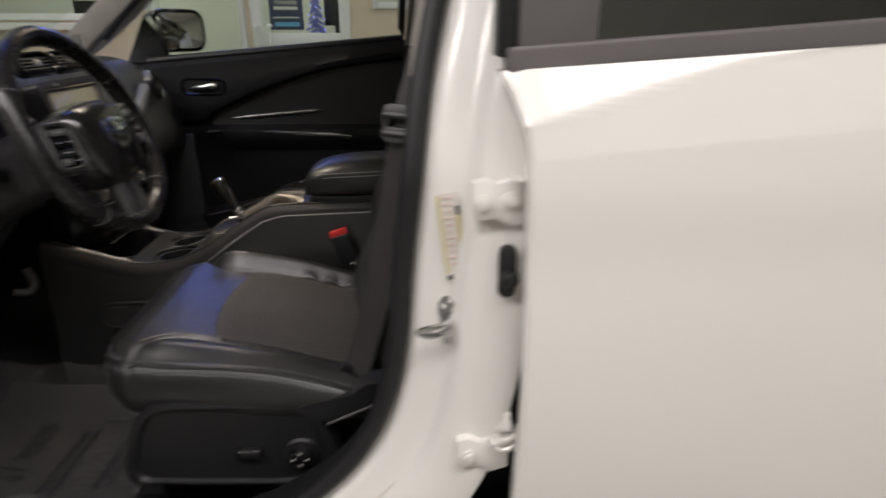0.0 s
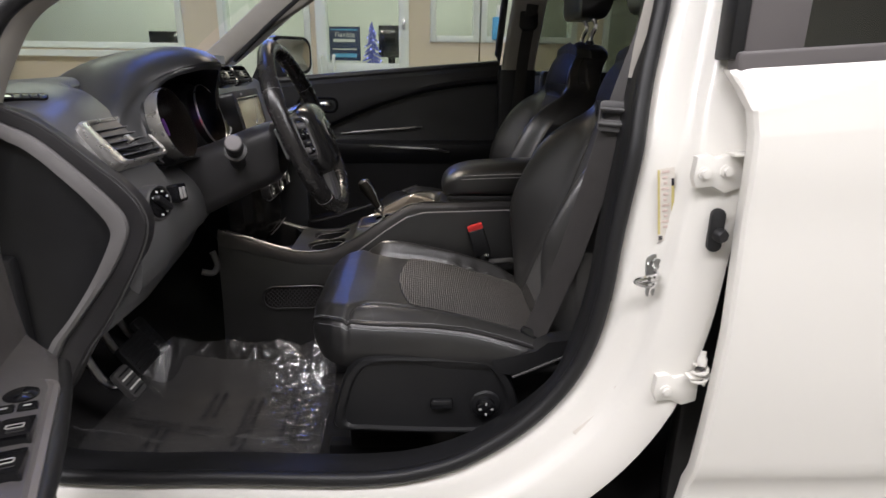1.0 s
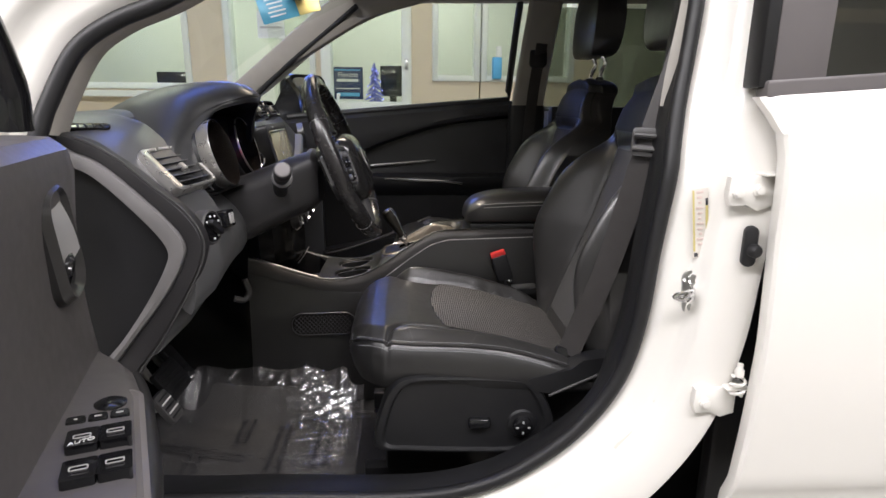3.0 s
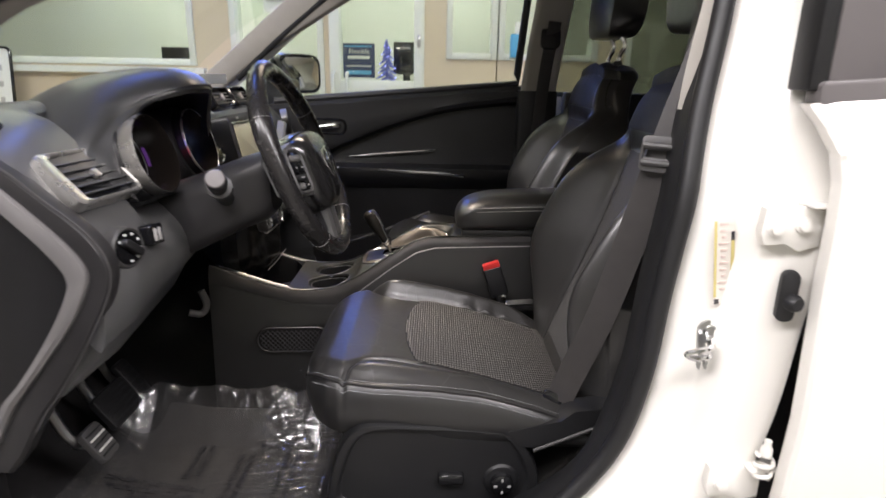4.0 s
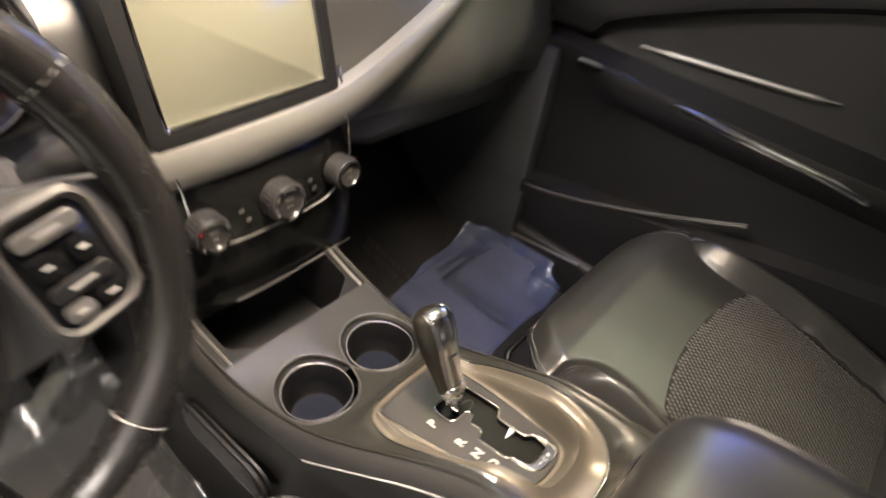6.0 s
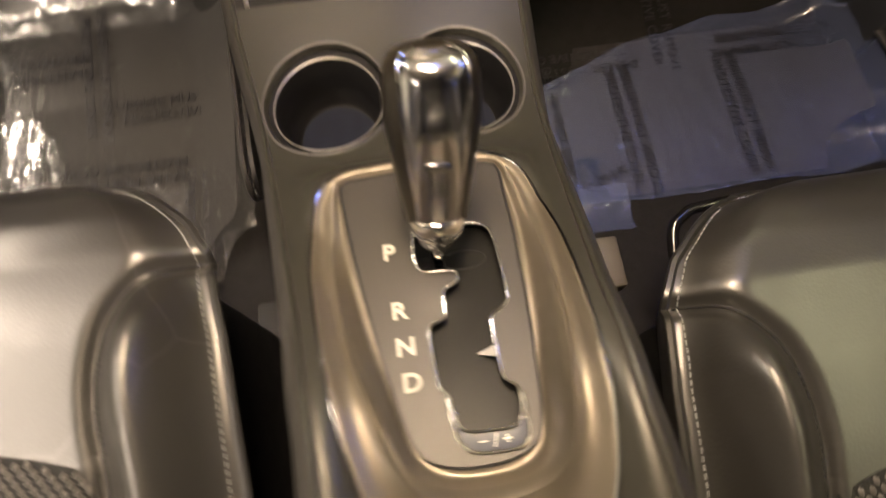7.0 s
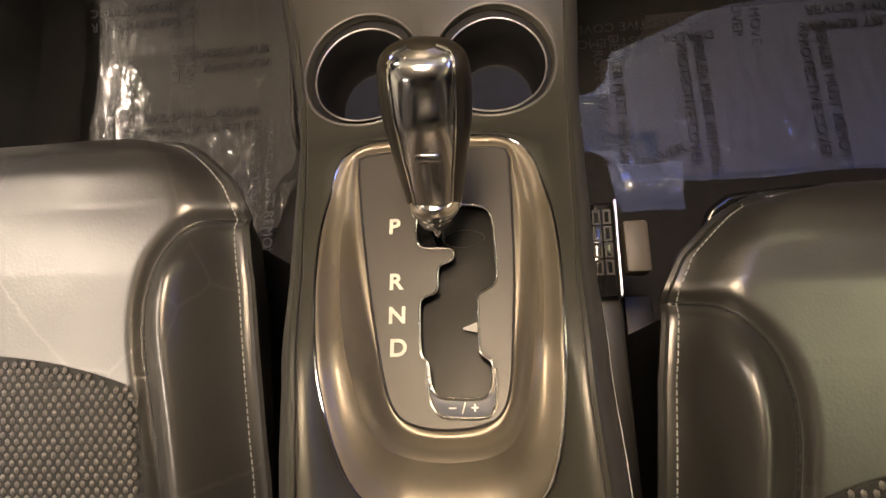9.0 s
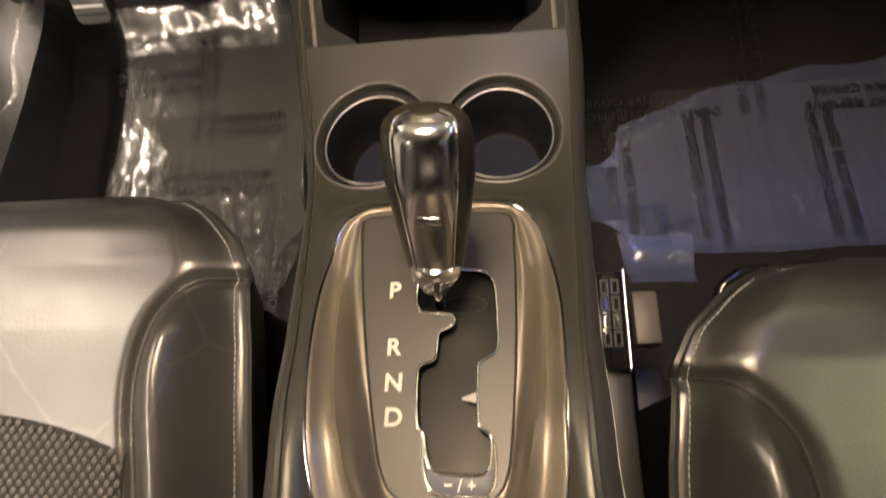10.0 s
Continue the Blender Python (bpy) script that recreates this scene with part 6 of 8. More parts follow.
    vs_ = np.concatenate([np.linspace(-1, -0.3, 36), np.linspace(-0.25, 0.25, 7), np.linspace(0.3, 1, 36)])
    for k in np.linspace(0, 1, 60):
        z = 0.70 + 0.60 * k
        row = [back_pt(k, v) for v in vs_]
        rear_x = off + interp(CENTRE, z) + 0.145 - 0.02 * k
        w = interp(WIDE, z)
        row += [V(max(row[len(vs_) - 1].x + 0.012, rear_x - 0.030 * abs(q) ** 3), cx + w * q * 0.985, z + dz - 0.018 * q * q * sm(0.85, 1, k)) for q in (1, 0.92, 0.7, 0.35, 0, -0.35, -0.7, -0.92, -1)]
        rows.append(row)
    mid = sum(rows[-1], V(0, 0, 0)) / len(rows[-1])
    last = rows[-1]
    for f, up in ((0.985, 0.008), (0.94, 0.017), (0.85, 0.026), (0.70, 0.031), (0.45, 0.034), (0.15, 0.035)):
        rows.append([V(mid.x + (p.x - mid.x) * f, mid.y + (p.y - mid.y) * (f * 0.3 + 0.7 * min(1.0, f + 0.15)), p.z + up) for p in last])
    bm = bmesh.new()
    rows_top = rows[-7:]
    skin(bm, rows[:-6])
    back = part("backrest", bm, LEATHER, s, "black leather backrest", angle=60)
    rows = []
    for k in np.linspace(0.05, 0.752, 26):
        e = interp(SEAM, 0.70 + 0.60 * k) - 0.03
        rows.append([back_pt(k, v * e) + V(-0.0016 * sm(1.0, 0.92, abs(v)), 0, 0) for v in np.linspace(-1, 1, 17)])
    rows.append([back_pt(0.762 + 0.018 * (1 - v * v), v * 0.54) + V(0.0005, 0, 0) for v in np.linspace(-1, 1, 17)])
    bm = bmesh.new()
    skin(bm, rows, False, False)
    part("woven_insert", bm, WOVEN_BACK, s, "woven fabric back panel")
    for q in (-1, 1):
        line = [back_pt(k, q * interp(SEAM, 0.70 + 0.60 * k)) + V(-0.0015, 0, 0) for k in np.linspace(0.02, 0.85, 30)]
        bm = bmesh.new()
        tube(bm, spline(line, 3), 0.0022, 6)
        part("piping", bm, LEATHER_SIDE, back)
    bm = bmesh.new()
    skin(bm, rows_top)
    part("crown", bm, SHOULDER, s, "matt charcoal top of the backrest", angle=60)
    # matt shoulder panel
    rows = [[back_pt(k, v) + V(-0.0012, 0, 0) for v in np.linspace(-0.93, 0.93, 25)] for k in np.linspace(0.835, 1.0, 14)]
    bm = bmesh.new()
    skin(bm, rows, False, False)
    part("shoulder_panel", bm, SHOULDER, s, "matt charcoal upper panel of the backrest", angle=60)
    # headrest
    hx = bx + 0.285
    bm = bmesh.new()
    rows = [[V(hx + 0.055 * u * k + 0.012 * math.sin((z - 1.40) * 9), cx + w * k, z + hz) for u, w in rrect(2, 0.27, 0.09, 7)] for z, k in ((1.405, 0.70), (1.412, 0.82), (1.43, 0.92), (1.47, 0.99), (1.53, 1.0), (1.58, 0.96), (1.61, 0.86), (1.622, 0.72))]
    skin(bm, rows)
    part("headrest", bm, LEATHER, s, "black leather headrest", angle=60)
    for q in (-0.055, 0.055):
        bm = bmesh.new()
        tube(bm, spline([(hx + 0.010, cx + q, 1.29 + dz), (hx + 0.012, cx + q, 1.345 + hz), (hx + 0.026, cx + q, 1.385 + hz), (hx, cx + q, 1.43 + hz)], 3), 0.0075, 8)
        part("headrest_post", bm, CHROME, s, "chrome headrest post")
        bm = bmesh.new()
        lathe(bm, [(0.014, 0), (0.013, 0.012), (0.008, 0.014)], pose(hx + 0.010, cx + q, 1.326 + dz), 12)
        part("post_collar", bm, PLASTIC, s)
    # outer side shield
    o = -sgn
    yo = cx + o * 0.252
    prof = [(-0.070, 0.545), (-0.060, 0.62), (-0.035, 0.68), (0.005, 0.706), (0.10, 0.708), (0.22, 0.702), (0.262, 0.694), (0.292, 0.66), (0.315, 0.60), (0.30, 0.545), (0.26, 0.525), (0.10, 0.528), (0.0, 0.534)]
    prof = [(p.x, p.y) for p in spline([(x, z, 0) for x, z in prof], 4, True)]
    pm = axes((dx, yo + o * 0.012, 0), (1, 0, 0), (0, o, 0))
    flip = 1 if (pm @ V(0, 1, 0)).z > 0 else -1
    bm = bmesh.new()
    mid = (0.12, 0.62)

    def ringp(k, z):
        return [pm @ V(mid[0] + (x - mid[0]) * k, flip * (mid[1] + (zz - mid[1]) * k), z) for x, zz in prof]
    skin(bm, [ringp(1.0, -0.05), ringp(1.0, -0.006), ringp(0.985, 0.0), ringp(0.93, 0.002), ringp(0.905, 0.001), ringp(0.875, -0.006), ringp(0.80, -0.007)])
    sh = part("side_shield", bm, PLASTIC, s, "black plastic side shield with switches")
    if sgn > 0:
        m = axes((dx + 0.154, yo + o * 0.006, 0.598), (1, 0, 0), (0, o, 0))
        bm = bmesh.new()
        slab(bm, rrect(0.048, 0.022, 0.006, 4), m @ pose(0, 0, 0.012), 0.014, 0.005)
        part("seat_switch", bm, GLOSS_BLACK, sh)
        m = axes((dx + 0.247, yo + o * 0.004, 0.592), (1, 0, 0), (0, o, 0))
        bm = bmesh.new()
        lathe(bm, [(0.034, 0), (0.030, 0.006), (0.024, 0.007)], m, 24)
        part("knob_base", bm, PLASTIC, sh)
        bm = bmesh.new()
        lathe(bm, [(0.021, 0.004), (0.020, 0.018), (0.017, 0.020), (0.0, 0.0205)], m, 24)
        kn = part("lumbar_knob", bm, GLOSS_BLACK, sh, "round black four-way knob")
        for a in range(4):
            bm = bmesh.new()
            slab(bm, rrect(0.006, 0.004, 0.001, 2), m @ Matrix.Rotation(radians(90 * a), 4, "Z") @ pose(0.0125, 0, 0.0212), 0.001, 0.0003)
            part("arrow", bm, GREY_MARK, kn)
    # recliner cover
    bm = bmesh.new()
    cov = [(0.255, 0.700), (0.30, 0.712), (0.345, 0.722), (0.37, 0.742), (0.452, 0.752), (0.455, 0.738), (0.40, 0.712), (0.30, 0.668), (0.272, 0.672)]
    skin(bm, [[V(dx + x, yo + o * d, z) for x, z in cov] for d in (-0.03, 0.012, 0.016)])
    part("recliner_cover", bm, PLASTIC, s)
    bm = bmesh.new()
    tube(bm, [V(dx + 0.30, yo + o * 0.018, 0.664), V(dx + 0.455, yo + o * 0.018, 0.733)], 0.003, 6)
    part("cover_edge", bm, GREY_PLASTIC, s)
    part("seat_base", quick(((dx - 0.05, cx - 0.2, 0.44), (dx + 0.42, cx + 0.2, 0.665)), bevel=0.01), PLASTIC, s)
    for q in (-0.19, 0.165):
        part("slide_rail", quick(((dx - 0.10, cx + q, 0.395), (dx + 0.45, cx + q + 0.035, 0.445)), bevel=0.004), PLASTIC, s)
    return s


SHOULDER = material("matt_charcoal_fabric", (0.034, 0.034, 0.031), 0.6, spec=0.35, var=0.15, scale=30, bump=0.4, bump_scale=600, rough_var=0.05)
HZ_D, HZ_P = -0.01, 0.025
WEAVE_TOP = material("weave_thread", (0.075, 0.070, 0.066), 0.34, var=0.3, scale=120)
seat(-0.385, 1, 0.0, 0.352, 0.0, HZ_D, 1.0, "black leather driver seat with woven centre and power controls")
seat(0.385, -1, 0.080, 0.385, 0.022, HZ_P, 0.3, "black leather passenger seat with woven centre panel")
rs = thing("back_bench", (1.3, 0, 0.4), "black leather rear bench behind the front seats", "car seat")
part("cushion", quick(((1.0, -0.62, 0.45), (1.55, 0.62, 0.78)), bevel=0.06, seg=4), LEATHER, rs)
bm = bmesh.new()
box(bm, (1.5, -0.62, 0.7), (1.66, 0.62, 1.25), 0.06, 4)
part("backrest", bm, LEATHER, rs)

# seat belt on the driver side
belt = thing("seat_belt", (0.45, -0.70, 1.2), "black driver seat belt hanging from the pillar", "seat belt")


def strip(path, w, across, thick=0.0014):
    bm = bmesh.new()
    rows = []
    path = spline(path, 6)
    for i, p in enumerate(path):
        d = (path[min(i + 1, len(path) - 1)] - path[max(i - 1, 0)]).normalized()
        a = Vector(across)
        a = (a - d * a.dot(d)).normalized()
        n = d.cross(a)
        rows.append([p - a * w / 2 - n * thick, p - a * w / 2 + n * thick, p - a * w * 0.25 + n * thick * 1.5, p + a * w * 0.25 + n * thick * 1.5, p + a * w / 2 + n * thick, p + a * w / 2 - n * thick])
    return skin(bm, rows)


part("webbing", strip([(0.560, -0.655, 1.56), (0.515, -0.675, 1.40), (0.462, -0.690, 1.23), (0.440, -0.680, 1.13), (0.405, -0.645, 0.94), (0.372, -0.615, 0.81), (0.350, -0.603, 0.735)], 0.048, (1, -0.55, 0.12)), WEBBING, belt, "black belt webbing")
part("webbing", strip([(0.585, -0.66, 1.50), (0.545, -0.70, 1.20), (0.525, -0.71, 0.80), (0.52, -0.70, 0.50)], 0.048, (1, -0.2, 0)), WEBBING, belt)
part("pillar_trim", strip([(0.470, -0.709, 1.262), (0.477, -0.704, 1.32), (0.496, -0.690, 1.42), (0.530, -0.660, 1.60)], 0.026, (1, -0.45, 0), 0.002), TRIM_BEIGE, body, "beige upper pillar trim behind the belt")
bm = bmesh.new()
BG = axes((0.449, -0.694, 1.197), (1, -0.45, -0.05), (-0.4, -1, 0.15))
frame_ring(bm, rrect(0.062, 0.052, 0.008, 4), rrect(0.050, 0.012, 0.004, 4), BG @ pose(0, 0, 0.004), 0.008, 0.003)
part("tongue", bm, GREY_PLASTIC, belt, "grey belt tongue")
for dz in (0.012, -0.013):
    bm = bmesh.new()
    tube(bm, [BG @ V(-0.028, dz, 0.008), BG @ V(0.028, dz, 0.008)], 0.0045, 8)
    part("tongue_bar", bm, GREY_PLASTIC, belt)
bm = bmesh.new()
slab(bm, rrect(0.052, 0.055, 0.006, 3), axes((0.345, -0.606, 0.722), (1, -0.1, -0.15), (-0.1, -1, 0.1)), 0.01, 0.003)
part("anchor_sleeve", bm, GLOSS_BLACK, belt)
pb = thing("seat_belt", (0.50, 0.66, 1.3), "black passenger seat belt on the pillar trim", "seat belt")
part("webbing", strip([(0.535, 0.625, 1.50), (0.515, 0.665, 1.30), (0.50, 0.675, 1.0), (0.495, 0.675, 0.6)], 0.046, (1, 0.1, 0)), WEBBING, pb)
bm = bmesh.new()
slab(bm, rrect(0.07, 0.10, 0.02, 4), axes((0.525, 0.632, 1.46), (1, 0, 0), (0, -1, 0.2)), 0.02, 0.006)
part("guide", bm, PLASTIC, pb)


def buckle(at, lean, label):
    b = thing("belt_buckle", at, label, "belt buckle", "belt buckles")
    m = Matrix.Translation(at) @ pose(0, 0, 0, 0, lean, 0)
    bm = bmesh.new()
    box(bm, (-0.024, -0.011, -0.082), (0.024, 0.011, 0.0), 0.006, 3, m)
    part("buckle_body", bm, PLASTIC, b)
    bm = bmesh.new()
    box(bm, (-0.022, -0.010, -0.004), (0.022, 0.010, 0.012), 0.003, 2, m)
    part("press_button", bm, RED, b, "red press button")
    bm = bmesh.new()
    tube(bm, [m @ V(0, 0, -0.08), m @ V(0.0, 0, -0.11)], 0.012, 10)
    part("stem", bm, PLASTIC, b)
    bm = bmesh.new()
    lathe(bm, [(0.008, 0), (0.008, 0.004), (0.004, 0.006)], m @ axes((0.008, -0.012, -0.085), (1, 0, 0), (0, -1, 0)), 12)
    part("rivet", bm, CHROME, b)
    return b


bk = buckle((0.268, -0.118, 0.832), -18, "black seat belt buckle with red button beside the driver seat")
bm = bmesh.new()
slab(bm, rrect(0.075, 0.016, 0.004, 3), axes((0.345, -0.125, 0.738), (1, 0, 0.12), (0, -0.6, 0.8)), 0.006, 0.002)
part("anchor_plate", bm, STEEL, bk)

# ---- centre console ----
con = thing("centre_console", (0, 0, 0.4), "bronze grey centre console with cup holders and gear gate", "console")
EDGE_Z = [(-0.47, 0.844), (-0.36, 0.803), (-0.28, 0.775), (-0.217, 0.764), (-0.15, 0.768), (-0.10, 0.786), (-0.06, 0.808), (0.01, 0.852), (0.07, 0.886), (0.11, 0.895), (0.18, 0.897), (0.55, 0.903)]
HALF = [(-0.47, 0.126), (-0.24, 0.120), (-0.10, 0.103), (0.03, 0.082), (0.095, 0.076), (0.16, 0.076), (0.55, 0.086)]
LOWZ = [(-0.47, 0.80), (-0.25, 0.735), (-0.125, 0.722), (0.006, 0.815), (0.07, 0.855), (0.12, 0.868), (0.55, 0.878)]
ez_pts = spline([(x, 0, z) for x, z in EDGE_Z], 6)
EDGE_S = [(p.x, p.z) for p in ez_pts]


def cz(x):
    return interp(EDGE_S, x)


def cy(x):
    return 0.003 + 0.06 * x


def ch(x):
    return interp(HALF, x)


def plate_z(x):
    return 0.83 + 0.177 * (x + 0.01)


def bounds(x0, x1, n=14):
    """Border of a stretch of the console top, as points."""
    out = [(x, cy(x) + ch(x) - 0.004) for x in np.linspace(x0, x1, n)]
    out += [(x1, cy(x1) + (ch(x1) - 0.004) * v) for v in np.linspace(1, -1, n)[1:-1]]
    out += [(x, cy(x) - ch(x) + 0.004) for x in np.linspace(x1, x0, n)]
    out += [(x0, cy(x0) + (ch(x0) - 0.004) * v) for v in np.linspace(-1, 1, n)[1:-1]]
    return out


def star(outline, c):
    """Radius of an outline round c as a table over the angle."""
    t = sorted((math.atan2(y - c[1], x - c[0]), math.hypot(x - c[0], y - c[1])) for x, y in outline)
    return [(t[-1][0] - 2 * math.pi, t[-1][1])] + t + [(t[0][0] + 2 * math.pi, t[0][1])]


HALF_S = [(-0.079, 0.0), (-0.078, 0.03), (-0.075, 0.05), (-0.064, 0.064), (-0.045, 0.0705), (-0.012, 0.0735), (0.025, 0.0715), (0.065, 0.0665), (0.112, 0.0595), (0.144, 0.0485), (0.160, 0.029), (0.164, 0.0)]
HALF_P = [(-0.068, 0.0), (-0.067, 0.03), (-0.064, 0.0505), (-0.045, 0.0508), (-0.01, 0.0488), (0.03, 0.0450), (0.075, 0.0390), (0.098, 0.0345), (0.110, 0.0270), (0.115, 0.013), (0.116, 0.0)]


def both(half):
    pts = spline([(x, y, 0) for x, y in half], 5)
    r = [(p.x, p.y) for p in pts]
    r = r + [(x, -y) for x, y in r[-2:0:-1]]
    return [(x, y + cy(x)) for x, y in r]


S_OUT, P_OUT = both(HALF_S), both(HALF_P)
SC = (0.035, cy(0.035))
s_tab, p_tab = star(S_OUT, SC), star(P_OUT, (SC[0], SC[1]))


def around(tab, a, c=SC):
    r = interp(tab, a)
    return c[0] + r * math.cos(a), c[1] + r * math.sin(a)


def rim_z(x, y):
    side = max(cz(x) - 0.004 * sm(0.02, 0.12, x), plate_z(x) - 0.002)
    low = sm(0.05, 0.11, x) * (1 - sm(0.025, 0.072, abs(y - cy(x))))
    return side + (min(side, plate_z(x) + 0.006) - side) * low


# console top round the gear surround
border = bounds(-0.105, 0.178)
rows = [[V(x, y, cz(x)) for x, y in border]]
for f in (0.35, 0.7, 0.93):
    r = []
    for x, y in border:
        u, w = around(s_tab, math.atan2(y - SC[1], x - SC[0]))
        px, py = x + (u - x) * f, y + (w - y) * f
        r.append(V(px, py, cz(px) + (rim_z(px, py) - cz(px)) * sm(0.3, 1, f)))
    rows.append(r)
last = []
for x, y in border:
    u, w = around(s_tab, math.atan2(y - SC[1], x - SC[0]))
    last.append(V(u, w, rim_z(u, w) - 0.0008))
rows.append(last)
bm = bmesh.new()
skin(bm, rows, True, False)
part("console_top", bm, CONSOLE_MAT, con, "bronze grey satin console top", angle=50)
# dished surround
ang = np.linspace(-math.pi, math.pi, 120, endpoint=False)
rows = []
for f in (0.0, 0.015, 0.05, 0.10, 0.16, 0.25, 0.36, 0.48, 0.58, 0.66, 0.72, 0.77, 0.81, 0.85, 0.89, 0.93, 0.97, 1.0):
    r = []
    for a in ang:
        (sx, sy), (qx, qy) = around(s_tab, a), around(p_tab, a)
        rear = sm(0.2, 0.95, math.cos(a))
        crest = 0.52 + 0.22 * rear
        e = f * crest / 0.52 if f < 0.52 else crest + (f - 0.52) * (1 - crest) / 0.48
        x, y = sx + (qx - sx) * e, sy + (qy - sy) * e
        zr, zp = rim_z(sx, sy), plate_z(qx) + 0.0005
        z = zr + (zp - zr) * ((0.35 - 0.30 * rear) * sm(0.05, 0.42, f) + (0.65 + 0.30 * rear) * sm(0.45, 0.98, f)) + 0.0010 * sm(0, 0.03, f) * (1 - sm(0.03, 0.10, f)) - 0.0030 * math.exp(-((f - 0.24) / 0.14) ** 2) + (0.0032 + 0.0020 * rear) * math.exp(-((f - 0.52) / 0.09) ** 2) - 0.0030 * math.exp(-((f - 0.80) / 0.12) ** 2)
        r.append(V(x, y, z))
    rows.append(r)
bm = bmesh.new()
skin(bm, rows, True, False)
part("gear_surround", bm, SURROUND, con, "dished satin bronze gear surround", angle=60)
for nm, tab, r, mt in (("surround_line", s_tab, 0.0009, CHROME_DARK), ("plate_line", p_tab, 0.0009, RUBBER)):
    bm = bmesh.new()
    pts = []
    for a in ang:
        x, y = around(tab, a)
        pts.append(V(x, y, (rim_z(x, y) if tab is s_tab else plate_z(x)) + 0.0002))
    tube(bm, pts, r, 6, True)
    part(nm, bm, mt, con)
# gate plate with its stepped slot
GATE = [(-0.0205, -0.0102), (-0.0123, -0.0111), (-0.0029, -0.0112), (0.0035, -0.0095), (0.0062, -0.0052), (0.0067, 0.0099), (0.0085, 0.0128), (0.0129, 0.0131), (0.0156, 0.0109), (0.0175, 0.0049), (0.0204, 0.0028), (0.0335, 0.0028), (0.0365, 0.0010), (0.0380, -0.0050), (0.0402, -0.0076), (0.0447, -0.0084), (0.0722, -0.0075), (0.0756, -0.0058), (0.0784, -0.0027), (0.0865, -0.0018), (0.0929, -0.0006), (0.0967, 0.0017), (0.0989, 0.0066), (0.0996, 0.0269), (0.0980, 0.0314), (0.0942, 0.0340), (0.0816, 0.0352), (0.0780, 0.0340), (0.0750, 0.0290), (0.0722, 0.0275), (0.0410, 0.0270), (0.0372, 0.0285), (0.0329, 0.0371), (0.0290, 0.0394), (0.0221, 0.0396), (-0.0100, 0.0385), (-0.0168, 0.0372), (-0.0211, 0.0331), (-0.0229, 0.0277), (-0.0246, 0.0086), (-0.0249, -0.0064)]
for cut in range(2):
    GATE = [(a[0] + (b[0] - a[0]) * f, a[1] + (b[1] - a[1]) * f) for a, b in zip(GATE, GATE[1:] + GATE[:1]) for f in (0.25, 0.75)]
bm = bmesh.new()
edges = []
for loop in ([around(p_tab, a) for a in ang], GATE):
    vs = [bm.verts.new((x, y, plate_z(x))) for x, y in loop]
    edges += [bm.edges.new((vs[i], vs[(i + 1) % len(vs)])) for i in range(len(vs))]
bmesh.ops.triangle_fill(bm, use_beauty=True, edges=edges)
part("gate_plate", bm, material("gate_plate_grey", (0.024, 0.022, 0.020), 0.44, 0.1, var=0.05, scale=30, bump=0.08, bump_scale=2500), con, "dark grey gear gate plate", smooth=False)
bm = bmesh.new()
skin(bm, [[V(x, y, plate_z(x) - d) for x, y in GATE] for d in (0.0, 0.004, 0.015)], True, False)
part("gate_wall", bm, GLOSS_BLACK, con)
SLIDER = material("gate_slider", (0.012, 0.012, 0.011), 0.32, spec=0.08, var=0.2, scale=18, rough_var=0.06)
bm = bmesh.new()
bm.faces.new([bm.verts.new((0.037 + (x - 0.037) * 1.04, 0.015 + (y - 0.015) * 1.06, plate_z(x) - 0.0085)) for x, y in GATE])
part("gate_floor", bm, SLIDER, con, "scuffed grey slider inside the gate", smooth=False)
SLM = axes((-0.0015, 0.019, plate_z(-0.0015) - 0.0083), (0, 1, 0), (-0.174, 0, 0.985))
bm = bmesh.new()
tube(bm, [SLM @ V(0.0135 * math.cos(a), 0.0062 * math.sin(a), 0) for a in np.linspace(0, 2 * math.pi, 32, endpoint=False)], 0.00045, 5, True)
part("slider_mark", bm, RUBBER, con)
bm = bmesh.new()
slab(bm, rrect(0.014, 0.012, 0.003, 3), SLM @ pose(-0.020, -0.001, 0.0006), 0.001, 0.0003)
part("lever_slot", bm, DIAL_BLACK, con)
# the tooth's bright reflection is put into a pale, dull steel colour
TOOTH_GLINT = material("pale_glint_steel", (0.70, 0.70, 0.68), 0.3, 0.6, var=0.1, scale=80)
bm = bmesh.new()
skin(bm, [[V(0.0550, 0.0266, plate_z(0.0550) - 0.007), V(0.0610, 0.0266, plate_z(0.0610) - 0.007), V(0.0610, 0.0266, plate_z(0.0610) - 0.001), V(0.0550, 0.0266, plate_z(0.0550) - 0.001)], [V(0.0575, 0.0175, plate_z(0.0568) - 0.0082), V(0.0585, 0.0175, plate_z(0.0592) - 0.0082), V(0.0585, 0.0175, plate_z(0.0592) - 0.0068), V(0.0575, 0.0175, plate_z(0.0568) - 0.0068)]])
part("detent", bm, TOOTH_GLINT, con, "detent tooth with its bright reflection in the colour", smooth=False)
BEZEL = material("bright_bezel", (0.62, 0.61, 0.59), 0.20, 1.0, var=0.05, scale=60)
bm = bmesh.new()
tube(bm, [V(x, y, plate_z(x) + 0.0005) for x, y in GATE], 0.0009, 8, True)
part("gate_bezel", bm, BEZEL, con, "chrome edge of the gear gate")
